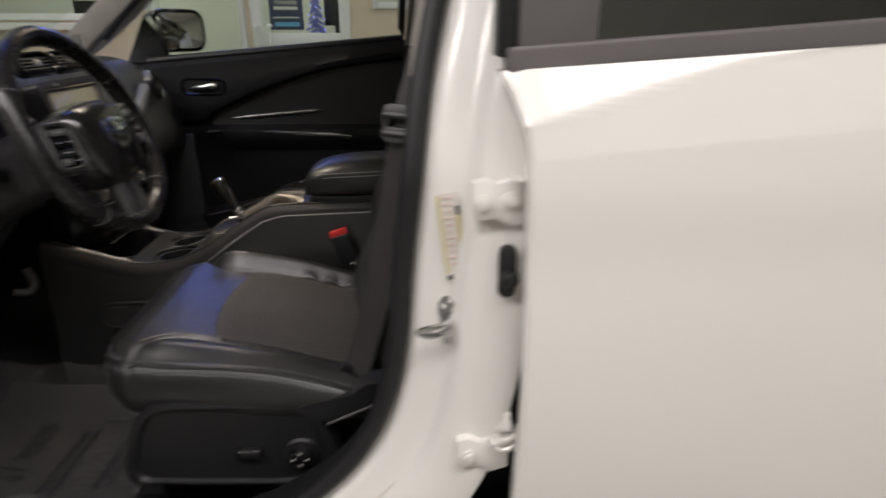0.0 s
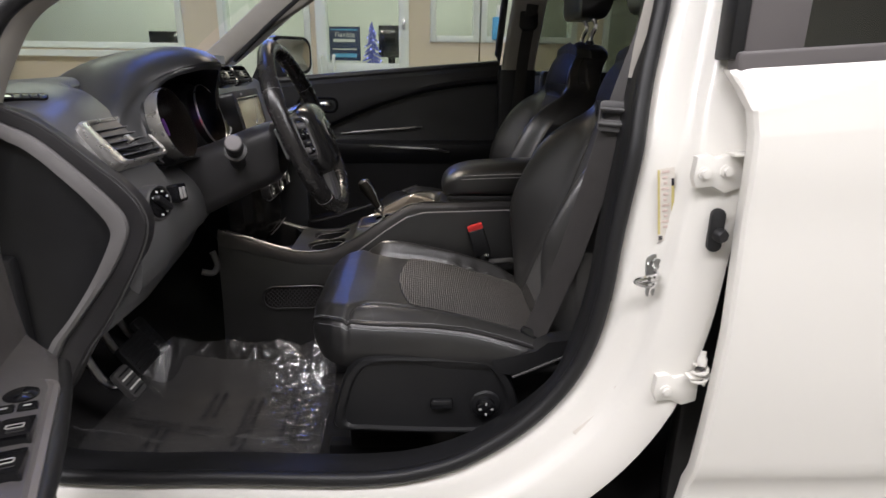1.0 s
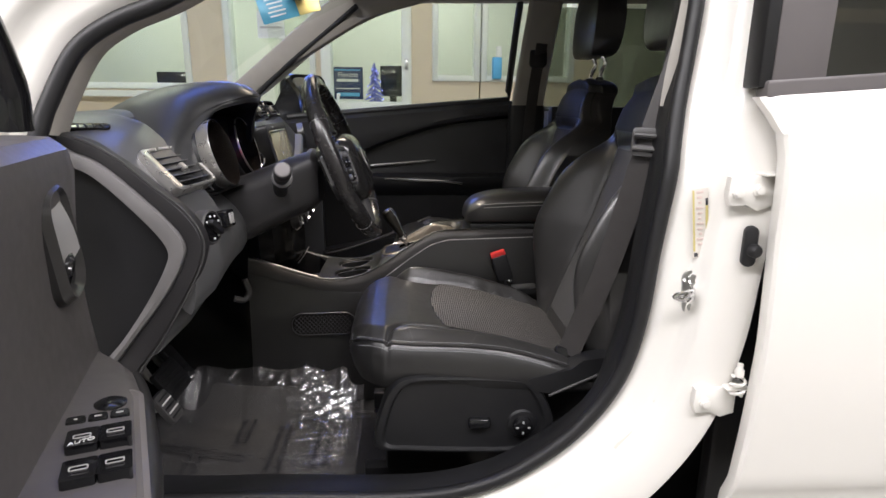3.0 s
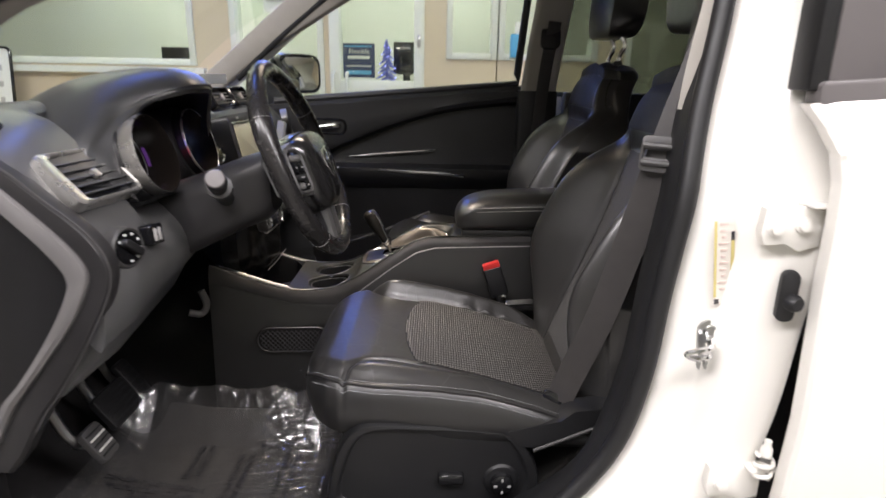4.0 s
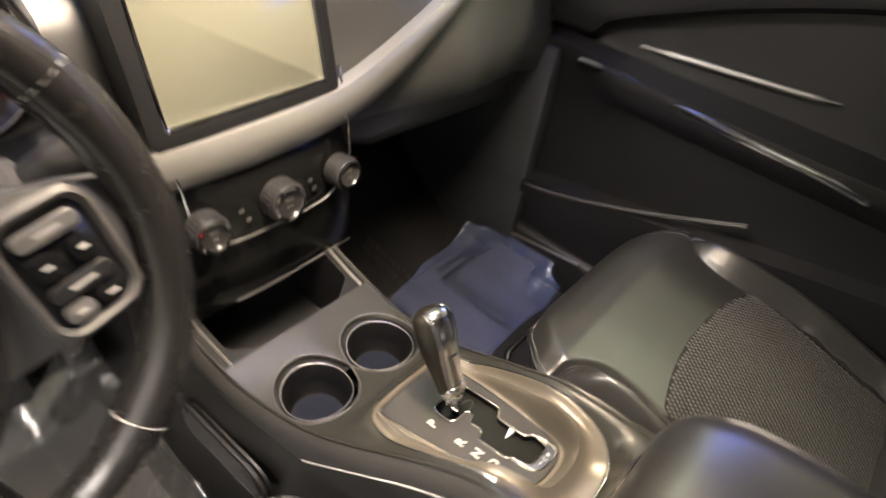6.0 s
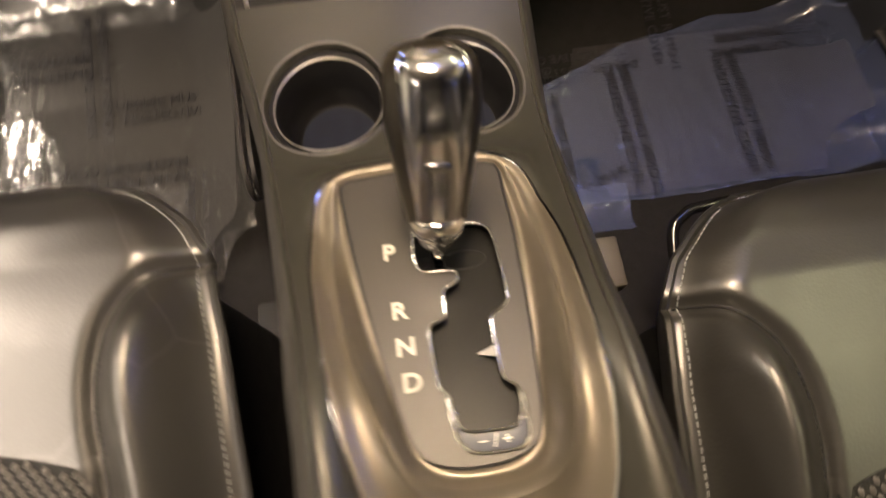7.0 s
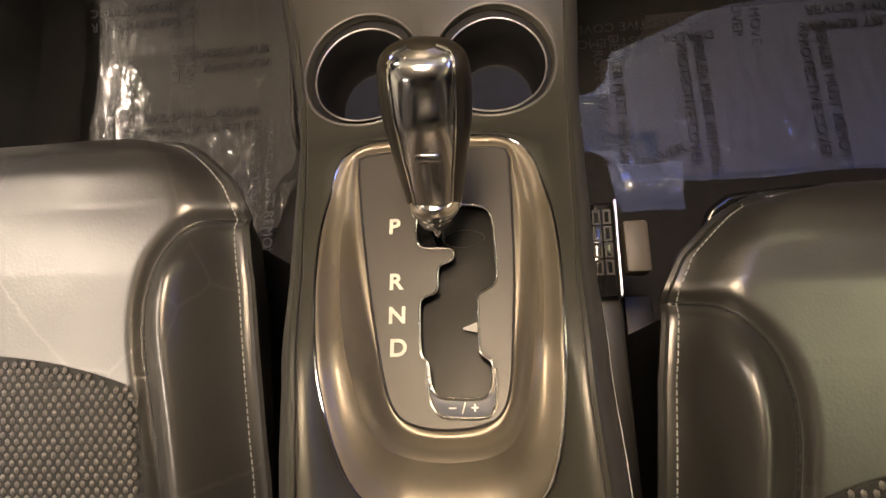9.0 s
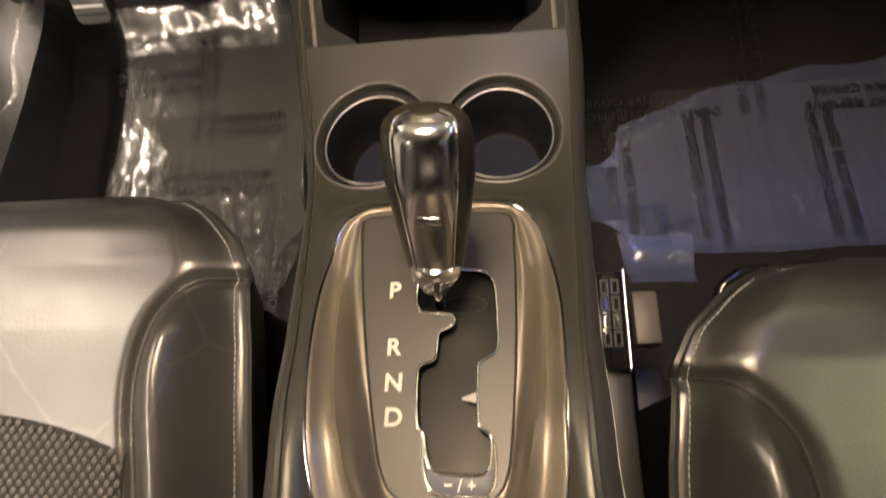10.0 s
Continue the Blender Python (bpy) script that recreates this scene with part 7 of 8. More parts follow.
# minus and plus panel closing the rear end of the gate
PM = axes((0.102, 0.0172, plate_z(0.102) + 0.0006), (0, 1, 0), (-0.174, 0, 0.985))
low = [(0.0955, -0.0004), (0.1020, 0.0008), (0.1070, 0.0048), (0.1087, 0.0117), (0.1090, 0.0265), (0.1074, 0.0320), (0.1026, 0.0348), (0.0955, 0.0356), (0.0972, 0.0330), (0.0992, 0.0314), (0.1008, 0.0270), (0.1002, 0.0066), (0.0978, 0.0014)]
bm = bmesh.new()
slab(bm, [(y - 0.0172, -(x - 0.102) * 1.015) for x, y in low], PM, 0.002, 0.0003)
mp = part("shift_panel", bm, material("blue_grey_panel", (0.060, 0.068, 0.095), 0.45, var=0.05), con, "blue grey minus and plus panel")
bm = bmesh.new()
tube(bm, spline([V(x, y, plate_z(x) + 0.0006) for x, y in [(0.0800, -0.0036), (0.0865, -0.0034), (0.0940, -0.0026)] + [(0.1025, -0.0006), (0.1080, 0.0040), (0.1097, 0.0117), (0.1100, 0.0265), (0.1084, 0.0329), (0.1030, 0.0360), (0.0950, 0.0368), (0.0827, 0.0366)]], 4), 0.0009, 8)
part("panel_line", bm, BEZEL, mp)
writing("minus_plus", "\u2212 / +", PM @ pose(0.0005, -0.0028, 0.0012), 0.0088, WHITE_MARK, mp)
LETTER = material("letter_print", (0.46, 0.45, 0.41), 0.5, var=0.05)
for ch_, lx, ly in (("P", -0.010, -0.0255), ("R", 0.028, -0.0235), ("N", 0.0495, -0.0220), ("D", 0.0695, -0.0208)):
    writing("letter", ch_, axes((lx, ly, plate_z(lx) + 0.0004), (0, 1, 0), (-0.174, 0, 0.985)), 0.0146, LETTER, con, bold=0.00035)
# cup holders
CC = (-0.166, -0.009)


def peanut(rx, ry, off):
    out = []
    for a in np.linspace(-math.pi, math.pi, 96, endpoint=False):
        best = 0
        d = (math.cos(a), math.sin(a))
        for s in (-1, 1):
            for t in np.linspace(0, 0.13, 131):
                x, y = d[0] * t, d[1] * t - s * off
                if (x / rx) ** 2 + (y / ry) ** 2 <= 1:
                    best = max(best, t)
        out.append(best)
    out = [(out[i - 1] + 2 * out[i] + out[(i + 1) % 96]) / 4 for i in range(96)]
    return [(CC[0] + r * math.cos(a), CC[1] + r * math.sin(a)) for r, a in zip(out, np.linspace(-math.pi, math.pi, 96, endpoint=False))]


CUP = peanut(0.057, 0.0515, 0.0535)
c_tab = star(CUP, CC)
border = bounds(-0.262, -0.105)
rows = []
for f in (0, 0.5, 0.9):
    r = []
    for x, y in border:
        u, w = around(c_tab, math.atan2(y - CC[1], x - CC[0]), CC)
        r.append(V(x + (u - x) * f, y + (w - y) * f, cz(x + (u - x) * f)))
    rows.append(r)
last, low1 = [], []
for x, y in border:
    u, w = around(c_tab, math.atan2(y - CC[1], x - CC[0]), CC)
    last.append(V(u, w, cz(u) - 0.0005))
    low1.append(V(CC[0] + (u - CC[0]) * 0.97, CC[1] + (w - CC[1]) * 0.97, cz(u) - 0.006))
rows += [last, low1]
bm = bmesh.new()
skin(bm, rows, True, False)
part("cup_surround", bm, CONSOLE_MAT, con, "bronze grey surround of the cup holders", angle=50)
bm = bmesh.new()
edges = []
inner = [(CC[0] + (x - CC[0]) * 0.985, CC[1] + (y - CC[1]) * 0.985) for x, y in CUP]
circ = [[(CC[0] + 0.047 * math.cos(a), CC[1] + s * 0.0535 + 0.0435 * math.sin(a)) for a in np.linspace(0, 2 * math.pi, 48, endpoint=False)] for s in (-1, 1)]
for loop in [inner] + circ:
    vs = [bm.verts.new((x, y, cz(x) - 0.0075)) for x, y in loop]
    edges += [bm.edges.new((vs[i], vs[(i + 1) % len(vs)])) for i in range(len(vs))]
bmesh.ops.triangle_fill(bm, use_beauty=True, edges=edges)
part("cup_rim", bm, DIAL_BLACK, con)
for s, loop in zip((-1, 1), circ):
    c = (CC[0], CC[1] + s * 0.0535)
    bm = bmesh.new()
    skin(bm, [[V(c[0] + (x - c[0]) * k, c[1] + (y - c[1]) * k, cz(x) * (1 - q) + 0.70 * q - 0.0075 * (1 - q)) for x, y in loop] for k, q in ((1.0, 0.0), (0.97, 0.04), (0.95, 0.5), (0.86, 0.95), (0.80, 1.0), (0.02, 1.0))], True, False)
    part("cup_holder", bm, DIAL_BLACK, con, "dark round cup holder")
    bm = bmesh.new()
    lathe(bm, [(0.034, 0), (0.034, 0.002), (0.0, 0.002)], pose(c[0], c[1], 0.7005), 32)
    part("cup_mat", bm, material("blue_black_rubber", (0.010, 0.012, 0.020), 0.6, var=0.2, scale=60, spec=0.05), con)
    bm = bmesh.new()
    tube(bm, [V(x, y, cz(x) - 0.0065) for x, y in loop], 0.0008, 6, True)
    part("cup_ring", bm, SATIN, con)
bm = bmesh.new()
tube(bm, [V(x, y, cz(x)) for x, y in CUP], 0.0013, 6, True)
part("cup_line", bm, GREY_PLASTIC, con)
# open bin ahead of the cups
for s in (-1, 1):
    rows = []
    for x in np.concatenate([np.linspace(-0.262, -0.295, 8), np.linspace(-0.305, -0.44, 9)]):
        y, h = cy(x), ch(x)
        c = 0.030 * (1 - sm(0.0, 0.03, -0.262 - x)) ** 1.5
        rows.append([V(x, y + s * (h - 0.004), cz(x)), V(x, y + s * (h - 0.022 - c), cz(x) - 0.001), V(x, y + s * (h - 0.026 - c), cz(x) - 0.02), V(x, y + s * (h - 0.030 - c), 0.66), V(x, y + s * (h - 0.004), 0.66)])
    bm = bmesh.new()
    skin(bm, rows)
    part("bin_wall", bm, DIAL_BLACK, con)
    bm = bmesh.new()
    tube(bm, [V(x, cy(x) + s * (ch(x) - 0.013), cz(x) + 0.0008) for x in np.linspace(-0.262, -0.43, 10)], 0.0022, 6)
    part("bin_trim", bm, SATIN, con)
part("bin_floor", quick(((-0.44, -0.12, 0.655), (-0.255, 0.10, 0.668)), bevel=0.002), RUBBER, con)
bm = bmesh.new()
skin(bm, [[V(-0.262, cy(-0.262) + 0.112 * v, cz(-0.262)) for v in np.linspace(-1, 1, 9)], [V(-0.266, cy(-0.262) + 0.110 * v, cz(-0.262) - 0.006) for v in np.linspace(-1, 1, 9)], [V(-0.268, cy(-0.262) + 0.108 * v, 0.66) for v in np.linspace(-1, 1, 9)]], False, False)
part("bin_lip", bm, PLASTIC, con)
# rear top under the armrest
bm = bmesh.new()
skin(bm, [[V(x, cy(x) + (ch(x) - 0.004) * v, cz(x)) for v in np.linspace(-1, 1, 9)] for x in np.linspace(0.178, 0.55, 12)], False, False)
part("rear_top", bm, CONSOLE_MAT, con)
# padded sides
for s in (-1, 1):
    xs_c = np.linspace(-0.45, 0.55, 60)
    bm = bmesh.new()
    skin(bm, [[V(x, cy(x) + s * (ch(x) - 0.004), cz(x)), V(x, cy(x) + s * (ch(x)), cz(x) - 0.001), V(x, cy(x) + s * (ch(x) + 0.004), cz(x) - 0.006), V(x, cy(x) + s * (ch(x) + 0.011), (cz(x) + interp(LOWZ, x)) / 2), V(x, cy(x) + s * (ch(x) + 0.012), interp(LOWZ, x))] for x in xs_c], False, False)
    part("side_pad", bm, GREY_SOFT, con, "grey padded console side")
    bm = bmesh.new()
    skin(bm, [[V(x, cy(x) + s * (ch(x) + 0.010), interp(LOWZ, x) + 0.002), V(x, cy(x) + s * (ch(x) + 0.014), interp(LOWZ, x) - 0.006), V(x, cy(x) + s * (ch(x) + 0.024), 0.62), V(x, cy(x) + s * (ch(x) + 0.045), 0.39)] for x in xs_c], False, False)
    part("side_panel", bm, LEATHER_SIDE, con, "black console side panel")
    bm = bmesh.new()
    tube(bm, [V(x, cy(x) + s * (ch(x) - 0.001), cz(x) + 0.0006) for x in np.linspace(-0.40, 0.50, 60)], 0.0022, 6)
    part("edge_trim", bm, CONSOLE_MAT, con)
    bm = bmesh.new()
    tube(bm, [V(x, cy(x) + s * (ch(x) + 0.0125), interp(LOWZ, x) + 0.001) for x in np.linspace(-0.12, 0.50, 40)], 0.0014, 6)
    part("seam_line", bm, GREY_MARK, con)
# net pocket on the driver side
net = thing("net_pocket", (-0.25, -0.165, 0.62), "black net pocket on the console side", "storage net")
NMX = axes((-0.245, -0.160, 0.640), (1, 0.06, 0), (0.06, -1, 0.05))
oval = rrect(0.185, 0.066, 0.032, 7)
bm = bmesh.new()
slab(bm, oval, NMX, 0.004, 0.001)
part("backing", bm, RUBBER, net)
bm = bmesh.new()
tube(bm, [NMX @ V(x * 0.98, y * 0.98, 0.006) for x, y in oval], 0.0028, 6, True)
part("lip", bm, PLASTIC_MID, net)
bm = bmesh.new()
for i in range(-8, 16):
    for sg in (-1, 1):
        pts = []
        for t in np.linspace(0, 1, 7):
            x, y = -0.075 + 0.012 * i + sg * (0.05 * t - 0.025), -0.027 + 0.054 * t
            if abs(x) < 0.086 - 6.0 * y * y * 3:
                pts.append(NMX @ V(x, y, 0.009))
        if len(pts) > 2:
            tube(bm, pts, 0.0011, 4)
tagged(part("netting", bm, material("net_cord", (0.05, 0.046, 0.046), 0.6), net), kind="stuff")
# gear selector
gear = thing("gear_selector", (0, 0, 0.83), "leather and chrome gear selector in park", "gear lever")
B0, B1 = V(-0.016, 0.005, 0.863), V(-0.065, 0.010, 0.947)
AX = (B1 - B0).normalized()
AN = (V(1, 0, 0.3) - AX * V(1, 0, 0.3).dot(AX)).normalized()
AY = AX.cross(AN)
LEN = (B1 - B0).length
WID = [(0, 0.0165), (0.10, 0.0178), (0.25, 0.0198), (0.45, 0.0222), (0.65, 0.0238), (0.80, 0.0236), (0.90, 0.0224), (0.95, 0.0198), (0.98, 0.0152), (1.0, 0.0060)]
DEP = [(0, 0.0120), (0.10, 0.0118), (0.25, 0.0130), (0.45, 0.0165), (0.65, 0.0198), (0.80, 0.0196), (0.90, 0.0184), (0.95, 0.0160), (0.98, 0.0120), (1.0, 0.0050)]
WID = [(p.x, p.y) for p in spline([(a, b, 0) for a, b in WID], 4)]
DEP = [(p.x, p.y) for p in spline([(a, b, 0) for a, b in DEP], 4)]


def knob_pt(t, a, grow=0.0):
    return B0 + AX * (LEN * t) + AY * ((interp(WID, t) + grow) * math.sin(a)) + AN * ((interp(DEP, t) + grow) * math.cos(a))


bm = bmesh.new()
skin(bm, [[knob_pt(t, a) for a in np.linspace(0, 2 * math.pi, 28, endpoint=False)] for t in np.linspace(0, 1, 30)])
knob = part("knob", bm, KNOB_LEATHER, gear, "dark bronze leather knob", angle=70)


def face_half(t):
    return radians(interp([(0.03, 38), (0.3, 37), (0.6, 38), (0.85, 41), (0.92, 44), (0.97, 54), (1.0, 75)], t))


bm = bmesh.new()
skin(bm, [[knob_pt(t, face_half(t) * v, 0.0012 * (1 - abs(v) ** 8)) for v in np.linspace(-1, 1, 11)] for t in np.concatenate([np.linspace(0.03, 0.88, 22), np.linspace(0.90, 0.998, 12)])], False, False)
part("chrome_face", bm, CHROME_DARK, knob, "polished chrome face of the knob", angle=70)
for s in (-1, 1):
    bm = bmesh.new()
    tube(bm, [knob_pt(t, s * face_half(t), 0.0006) for t in np.concatenate([np.linspace(0.03, 0.88, 20), np.linspace(0.90, 0.998, 12)])], 0.0007, 6)
    part("face_line", bm, CHROME, knob)
bm = bmesh.new()
slab(bm, rrect(0.014, 0.006, 0.002, 3), axes(knob_pt(0.44, 0, 0.0020), AY, AN), 0.002, 0.0008)
part("release_button", bm, CHROME_DARK, knob)
bm = bmesh.new()
lathe(bm, [(0.0150, 0.0), (0.0162, 0.006), (0.0150, 0.011), (0.0120, 0.012)], axes(B0 - AX * 0.006, AY, AX), 28)
part("collar", bm, CHROME, gear, "chrome collar")
bm = bmesh.new()
lathe(bm, [(0.0105, 0.0), (0.0125, 0.010), (0.0105, 0.014)], axes(B0 - AX * 0.016, AY, AX), 20)
part("lower_collar", bm, CHROME, gear)
bm = bmesh.new()
tube(bm, [V(0.002, 0.003, 0.815), B0 - AX * 0.012], 0.0052, 12)
part("lever_rod", bm, CHROME, gear)
# armrest
arm = thing("armrest", (0.33, 0, 0.91), "black padded leather armrest on the console", "armrest")
sec = rrect(1, 1, 0.26, 6)
prof = [(0.176, 0.096, 0.018, 0.926), (0.179, 0.118, 0.034, 0.929), (0.186, 0.136, 0.050, 0.934), (0.200, 0.152, 0.064, 0.940), (0.225, 0.164, 0.076, 0.946), (0.28, 0.172, 0.086, 0.952), (0.40, 0.174, 0.091, 0.956), (0.54, 0.174, 0.092, 0.957)]
prof = [(p[0], *q) for p, q in zip([(v.x,) for v in spline([(a, b, c) for a, b, c, d in prof], 3)], [(w.x, w.y, w.z) for w in spline([(b, c, d) for a, b, c, d in prof], 3)])]
bm = bmesh.new()
skin(bm, [[V(x, 0.018 + u * w, z + v * h + 0.010 * (1 - (2 * u) ** 2) * (v > 0)) for u, v in sec] for x, w, h, z in prof])
pad = part("pad", bm, LEATHER, arm, "black leather pad", angle=60)
for s in (-1, 1):
    for dz in (0.0, -0.010):
        bm = bmesh.new()
        tube(bm, spline([(0.196, 0.018 + s * 0.060, 0.966 + dz - 0.012), (0.215, 0.018 + s * 0.076, 0.970 + dz), (0.26, 0.018 + s * 0.0862, 0.976 + dz), (0.40, 0.018 + s * 0.0880, 0.982 + dz), (0.53, 0.018 + s * 0.0880, 0.984 + dz)], 6), 0.0012, 5)
        part("stitched_seam", bm, GREY_MARK, pad)
bm = bmesh.new()
slab(bm, rrect(0.07, 0.022, 0.006, 4), axes((0.178, 0.018, 0.928), (0, 1, 0), (-1, 0, 0.35)), 0.012, 0.004)
part("latch", bm, GLOSS_BLACK, arm)
part("armrest_base", quick(((0.19, -0.058, 0.895), (0.55, 0.094, 0.915)), bevel=0.006), PLASTIC, arm)

# ---- floor coverings and pedals ----


def sheet(x0, x1, y0, y1, lift, wr, seed, n=(130, 110), corner=0.05, curl=0.03, rise=0.0, front=()):
    """Rows of a loose sheet on the floor; wr its crumpling, front an optional table of its front edge over y."""
    rows = []
    for s_ in np.linspace(0, 1, n[0]):
        r = []
        for y in np.linspace(y0, y1, n[1]):
            xf = interp(front, y) if front else x0
            x = xf + (x1 - xf) * s_
            ex, ey = min(x - xf, x1 - x), min(y - y0, y1 - y)
            cr = max(0, corner - ex) * max(0, corner - ey) / corner
            px = x + (cr if x - xf < x1 - x else -cr)
            py = y + (cr if y - y0 < y1 - y else -cr)
            e, w = min(ex, ey), 0.0
            if wr:
                def ridge(sx, sy, o, p):
                    return (1 - abs(noise.noise(V(px * sx + py * 3, py * sy - px * 4, seed + o)))) ** p
                rear = sm(x1 - 0.26, x1 - 0.17, px + 0.03 * noise.noise(V(px * 9, py * 9, seed)))
                edge = sm(0.075, 0.015, ey) + 0.8 * sm(0.09, 0.02, x1 - x) + 0.25 * sm(0.10, 0.02, x - xf)
                w = wr * (0.35 * noise.noise(V(px * 7, py * 7, seed)) + 0.5 * ridge(5, 11, 3, 22) + (0.15 + rear) * (1.6 * ridge(9, 46, 9, 5) + 0.9 * ridge(24, 84, 17, 4)) + min(1.2, edge) * (2.2 * ridge(13, 15, 23, 8) + 1.2 * ridge(34, 30, 29, 6)))
            r.append(V(px, py, floor_z(px) + lift + rise * sm(-0.34, -0.19, py) + 0.05 * sm(0.60, 0.71, py) + 0.13 * sm(-0.605, -0.675, py) + max(-0.002, w) + curl * sm(0.035, 0.0, e) * (0.45 + 0.55 * noise.noise(V(px * 13, py * 13, seed + 5)))))
        rows.append(r)
    return rows


def floor_axes(x, y, turn, lift):
    s = (floor_z(x + 0.02) - floor_z(x - 0.02)) / 0.04
    m = axes((x, y, floor_z(x) + lift), (0, 1, 0), (-s, 0, 1))
    return m @ pose(0, 0, 0, 0, 0, turn)


def floor_cover(name_mat, film, x0, x1, y0, y1, seed, texts, rise, label, wr=0.0050, front=()):
    mat_t = thing("floor_mat", ((x0 + x1) / 2, (y0 + y1) / 2, 0.39), label, "floor mat", "floor mats")
    bm = bmesh.new()
    skin(bm, [[V(p.x, p.y, p.z + 0.010) for p in r] for r in sheet(x0 + 0.02, x1 - 0.015, y0 + 0.04, y1 - 0.035, 0, 0, 0, (24, 20), 0.07, 0, rise)], False, False)
    part("carpet", bm, name_mat, mat_t, "dark carpet mat")
    cov = thing("plastic_cover", ((x0 + x1) / 2, (y0 + y1) / 2, 0.40), "crumpled clear plastic protective cover on the floor mat", "plastic cover", "plastic covers")
    bm = bmesh.new()
    skin(bm, sheet(x0, x1, y0, y1, 0.013, wr, seed, (190, 170), rise=rise, front=front), False, False)
    f = part("film", bm, film, cov, "crumpled clear film", angle=180)
    f.visible_shadow = False
    for tx, ty, turn, lines in texts:
        m = floor_axes(tx, ty, turn, 0.0215 + rise * sm(-0.34, -0.19, ty))
        for i, ln in enumerate(lines):
            writing("print", ln, m @ pose(0, 0.012 - 0.025 * i, 0), 0.0205, DARK_PRINT, cov, spacing=1.05)
    return cov


TXT = ("DEALER MUST REMOVE", "PROTECTIVE COVER")
floor_cover(MAT_WARM, FILM, -0.64, -0.125, -0.684, -0.195, 2.0,
            [(-0.43, -0.315, 0, TXT), (-0.50, -0.455, -90, TXT), (-0.30, -0.555, -90, TXT), (-0.22, -0.40, 0, TXT), (-0.33, -0.42, 180, TXT), (-0.20, -0.30, -90, TXT), (-0.52, -0.57, 180, TXT)], 0.10,
            "dark carpet mat on the driver floor", 0.0024)
floor_cover(MAT_BLUE_LIT, FILM_BLUE_LIT, -0.475, -0.180, 0.165, 0.715, 7.0,
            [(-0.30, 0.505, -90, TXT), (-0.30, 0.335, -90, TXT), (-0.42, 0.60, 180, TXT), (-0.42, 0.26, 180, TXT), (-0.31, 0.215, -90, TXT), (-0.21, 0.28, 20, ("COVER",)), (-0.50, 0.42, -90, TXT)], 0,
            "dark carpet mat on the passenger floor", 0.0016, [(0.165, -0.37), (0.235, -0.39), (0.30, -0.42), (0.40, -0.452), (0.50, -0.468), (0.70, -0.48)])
tab = thing("plastic_flap", (-0.16, 0.25, 0.4), "loose corner of clear plastic cover near the seat rail", "plastic cover")
bm = bmesh.new()
skin(bm, [[V(x, 0.20 + 0.10 * v + 0.25 * (x + 0.20) * (0.5 - v), 0.412 + 0.012 * noise.noise(V(x * 30, v * 3, 1)) + 0.02 * sm(-0.17, -0.13, x)) for v in np.linspace(0, 1, 10)] for x in np.linspace(-0.21, -0.135, 8)], False, False)
f = part("film", bm, FILM_BLUE_LIT, tab, angle=180)
f.visible_shadow = False
rail = thing("seat_rail", (-0.04, 0.142, 0.6), "slotted steel seat rail end beside the console", "seat rail")
RM = axes((-0.038, 0.143, 0.628), (1, -0.02, 0), (0, -0.1, 1))
bm = bmesh.new()
slab(bm, rrect(0.095, 0.026, 0.003, 2), RM, 0.02, 0.002)
part("rail_body", bm, GLOSS_BLACK, rail)
for i in range(4):
    for q in (-0.005, 0.005):
        bm = bmesh.new()
        frame_ring(bm, rrect(0.015, 0.008, 0.001, 2), rrect(0.011, 0.004, 0.0008, 2), RM @ pose(-0.032 + 0.017 * i, q, 0.001), 0.002, 0.0005)
        part("slot", bm, GREY_PLASTIC, rail)
for q in (-0.0135, 0.0135):
    bm = bmesh.new()
    box(bm, (-0.048, q - 0.0012, -0.01), (0.048, q + 0.0012, 0.006), 0.0005, 1, RM)
    part("flange", bm, STEEL, rail)
part("pad", quick(((-0.066, 0.164, 0.60), (-0.014, 0.188, 0.626)), bevel=0.003), material("tan_plastic", (0.07, 0.062, 0.05), 0.5, var=0.06), rail, "tan plastic pad")
part("rail_foot", quick(((-0.08, 0.125, 0.385), (0.25, 0.16, 0.61)), bevel=0.004), PLASTIC, rail)
bar = thing("seat_lift_bar", (-0.08, 0.33, 0.6), "dark steel slide bar under the passenger seat front", "handle")
bm = bmesh.new()
tube(bm, spline([(0.02, 0.246, 0.60), (-0.055, 0.248, 0.612), (-0.078, 0.262, 0.618), (-0.086, 0.30, 0.62), (-0.088, 0.48, 0.62), (-0.075, 0.51, 0.615), (0.02, 0.515, 0.60)], 6), 0.006, 10)
part("bar", bm, GLOSS_BLACK, bar)


def pedal(at, w, h, tilt, label, bars):
    p = thing("pedal", at, label, "pedal", "pedals")
    m = Matrix.Translation(at) @ pose(0, 0, 0, 0, 0, 90) @ pose(0, 0, 0, tilt, 0, 0)
    bm = bmesh.new()
    slab(bm, rrect(w, h, 0.01, 4), m, 0.014, 0.004)
    pd_ = part("pad", bm, RUBBER if not bars else GREY_PLASTIC, p, "ribbed rubber pad")
    for i in range(5):
        bm = bmesh.new()
        box(bm, (-w * 0.42, -0.002, 0), (w * 0.42, 0.002, 0.0025), 0.0008, 1, m @ pose(0, h * (-0.32 + 0.16 * i), 0))
        part("rib", bm, WHITE_MARK if bars and i in (1, 3) else RUBBER, pd_)
    bm = bmesh.new()
    tube(bm, spline([m @ V(0, 0, -0.012), m @ V(0, 0.04, -0.05), V(at[0] - 0.12, at[1], at[2] + 0.16)], 4), 0.009, 8)
    part("arm", bm, STEEL, p)


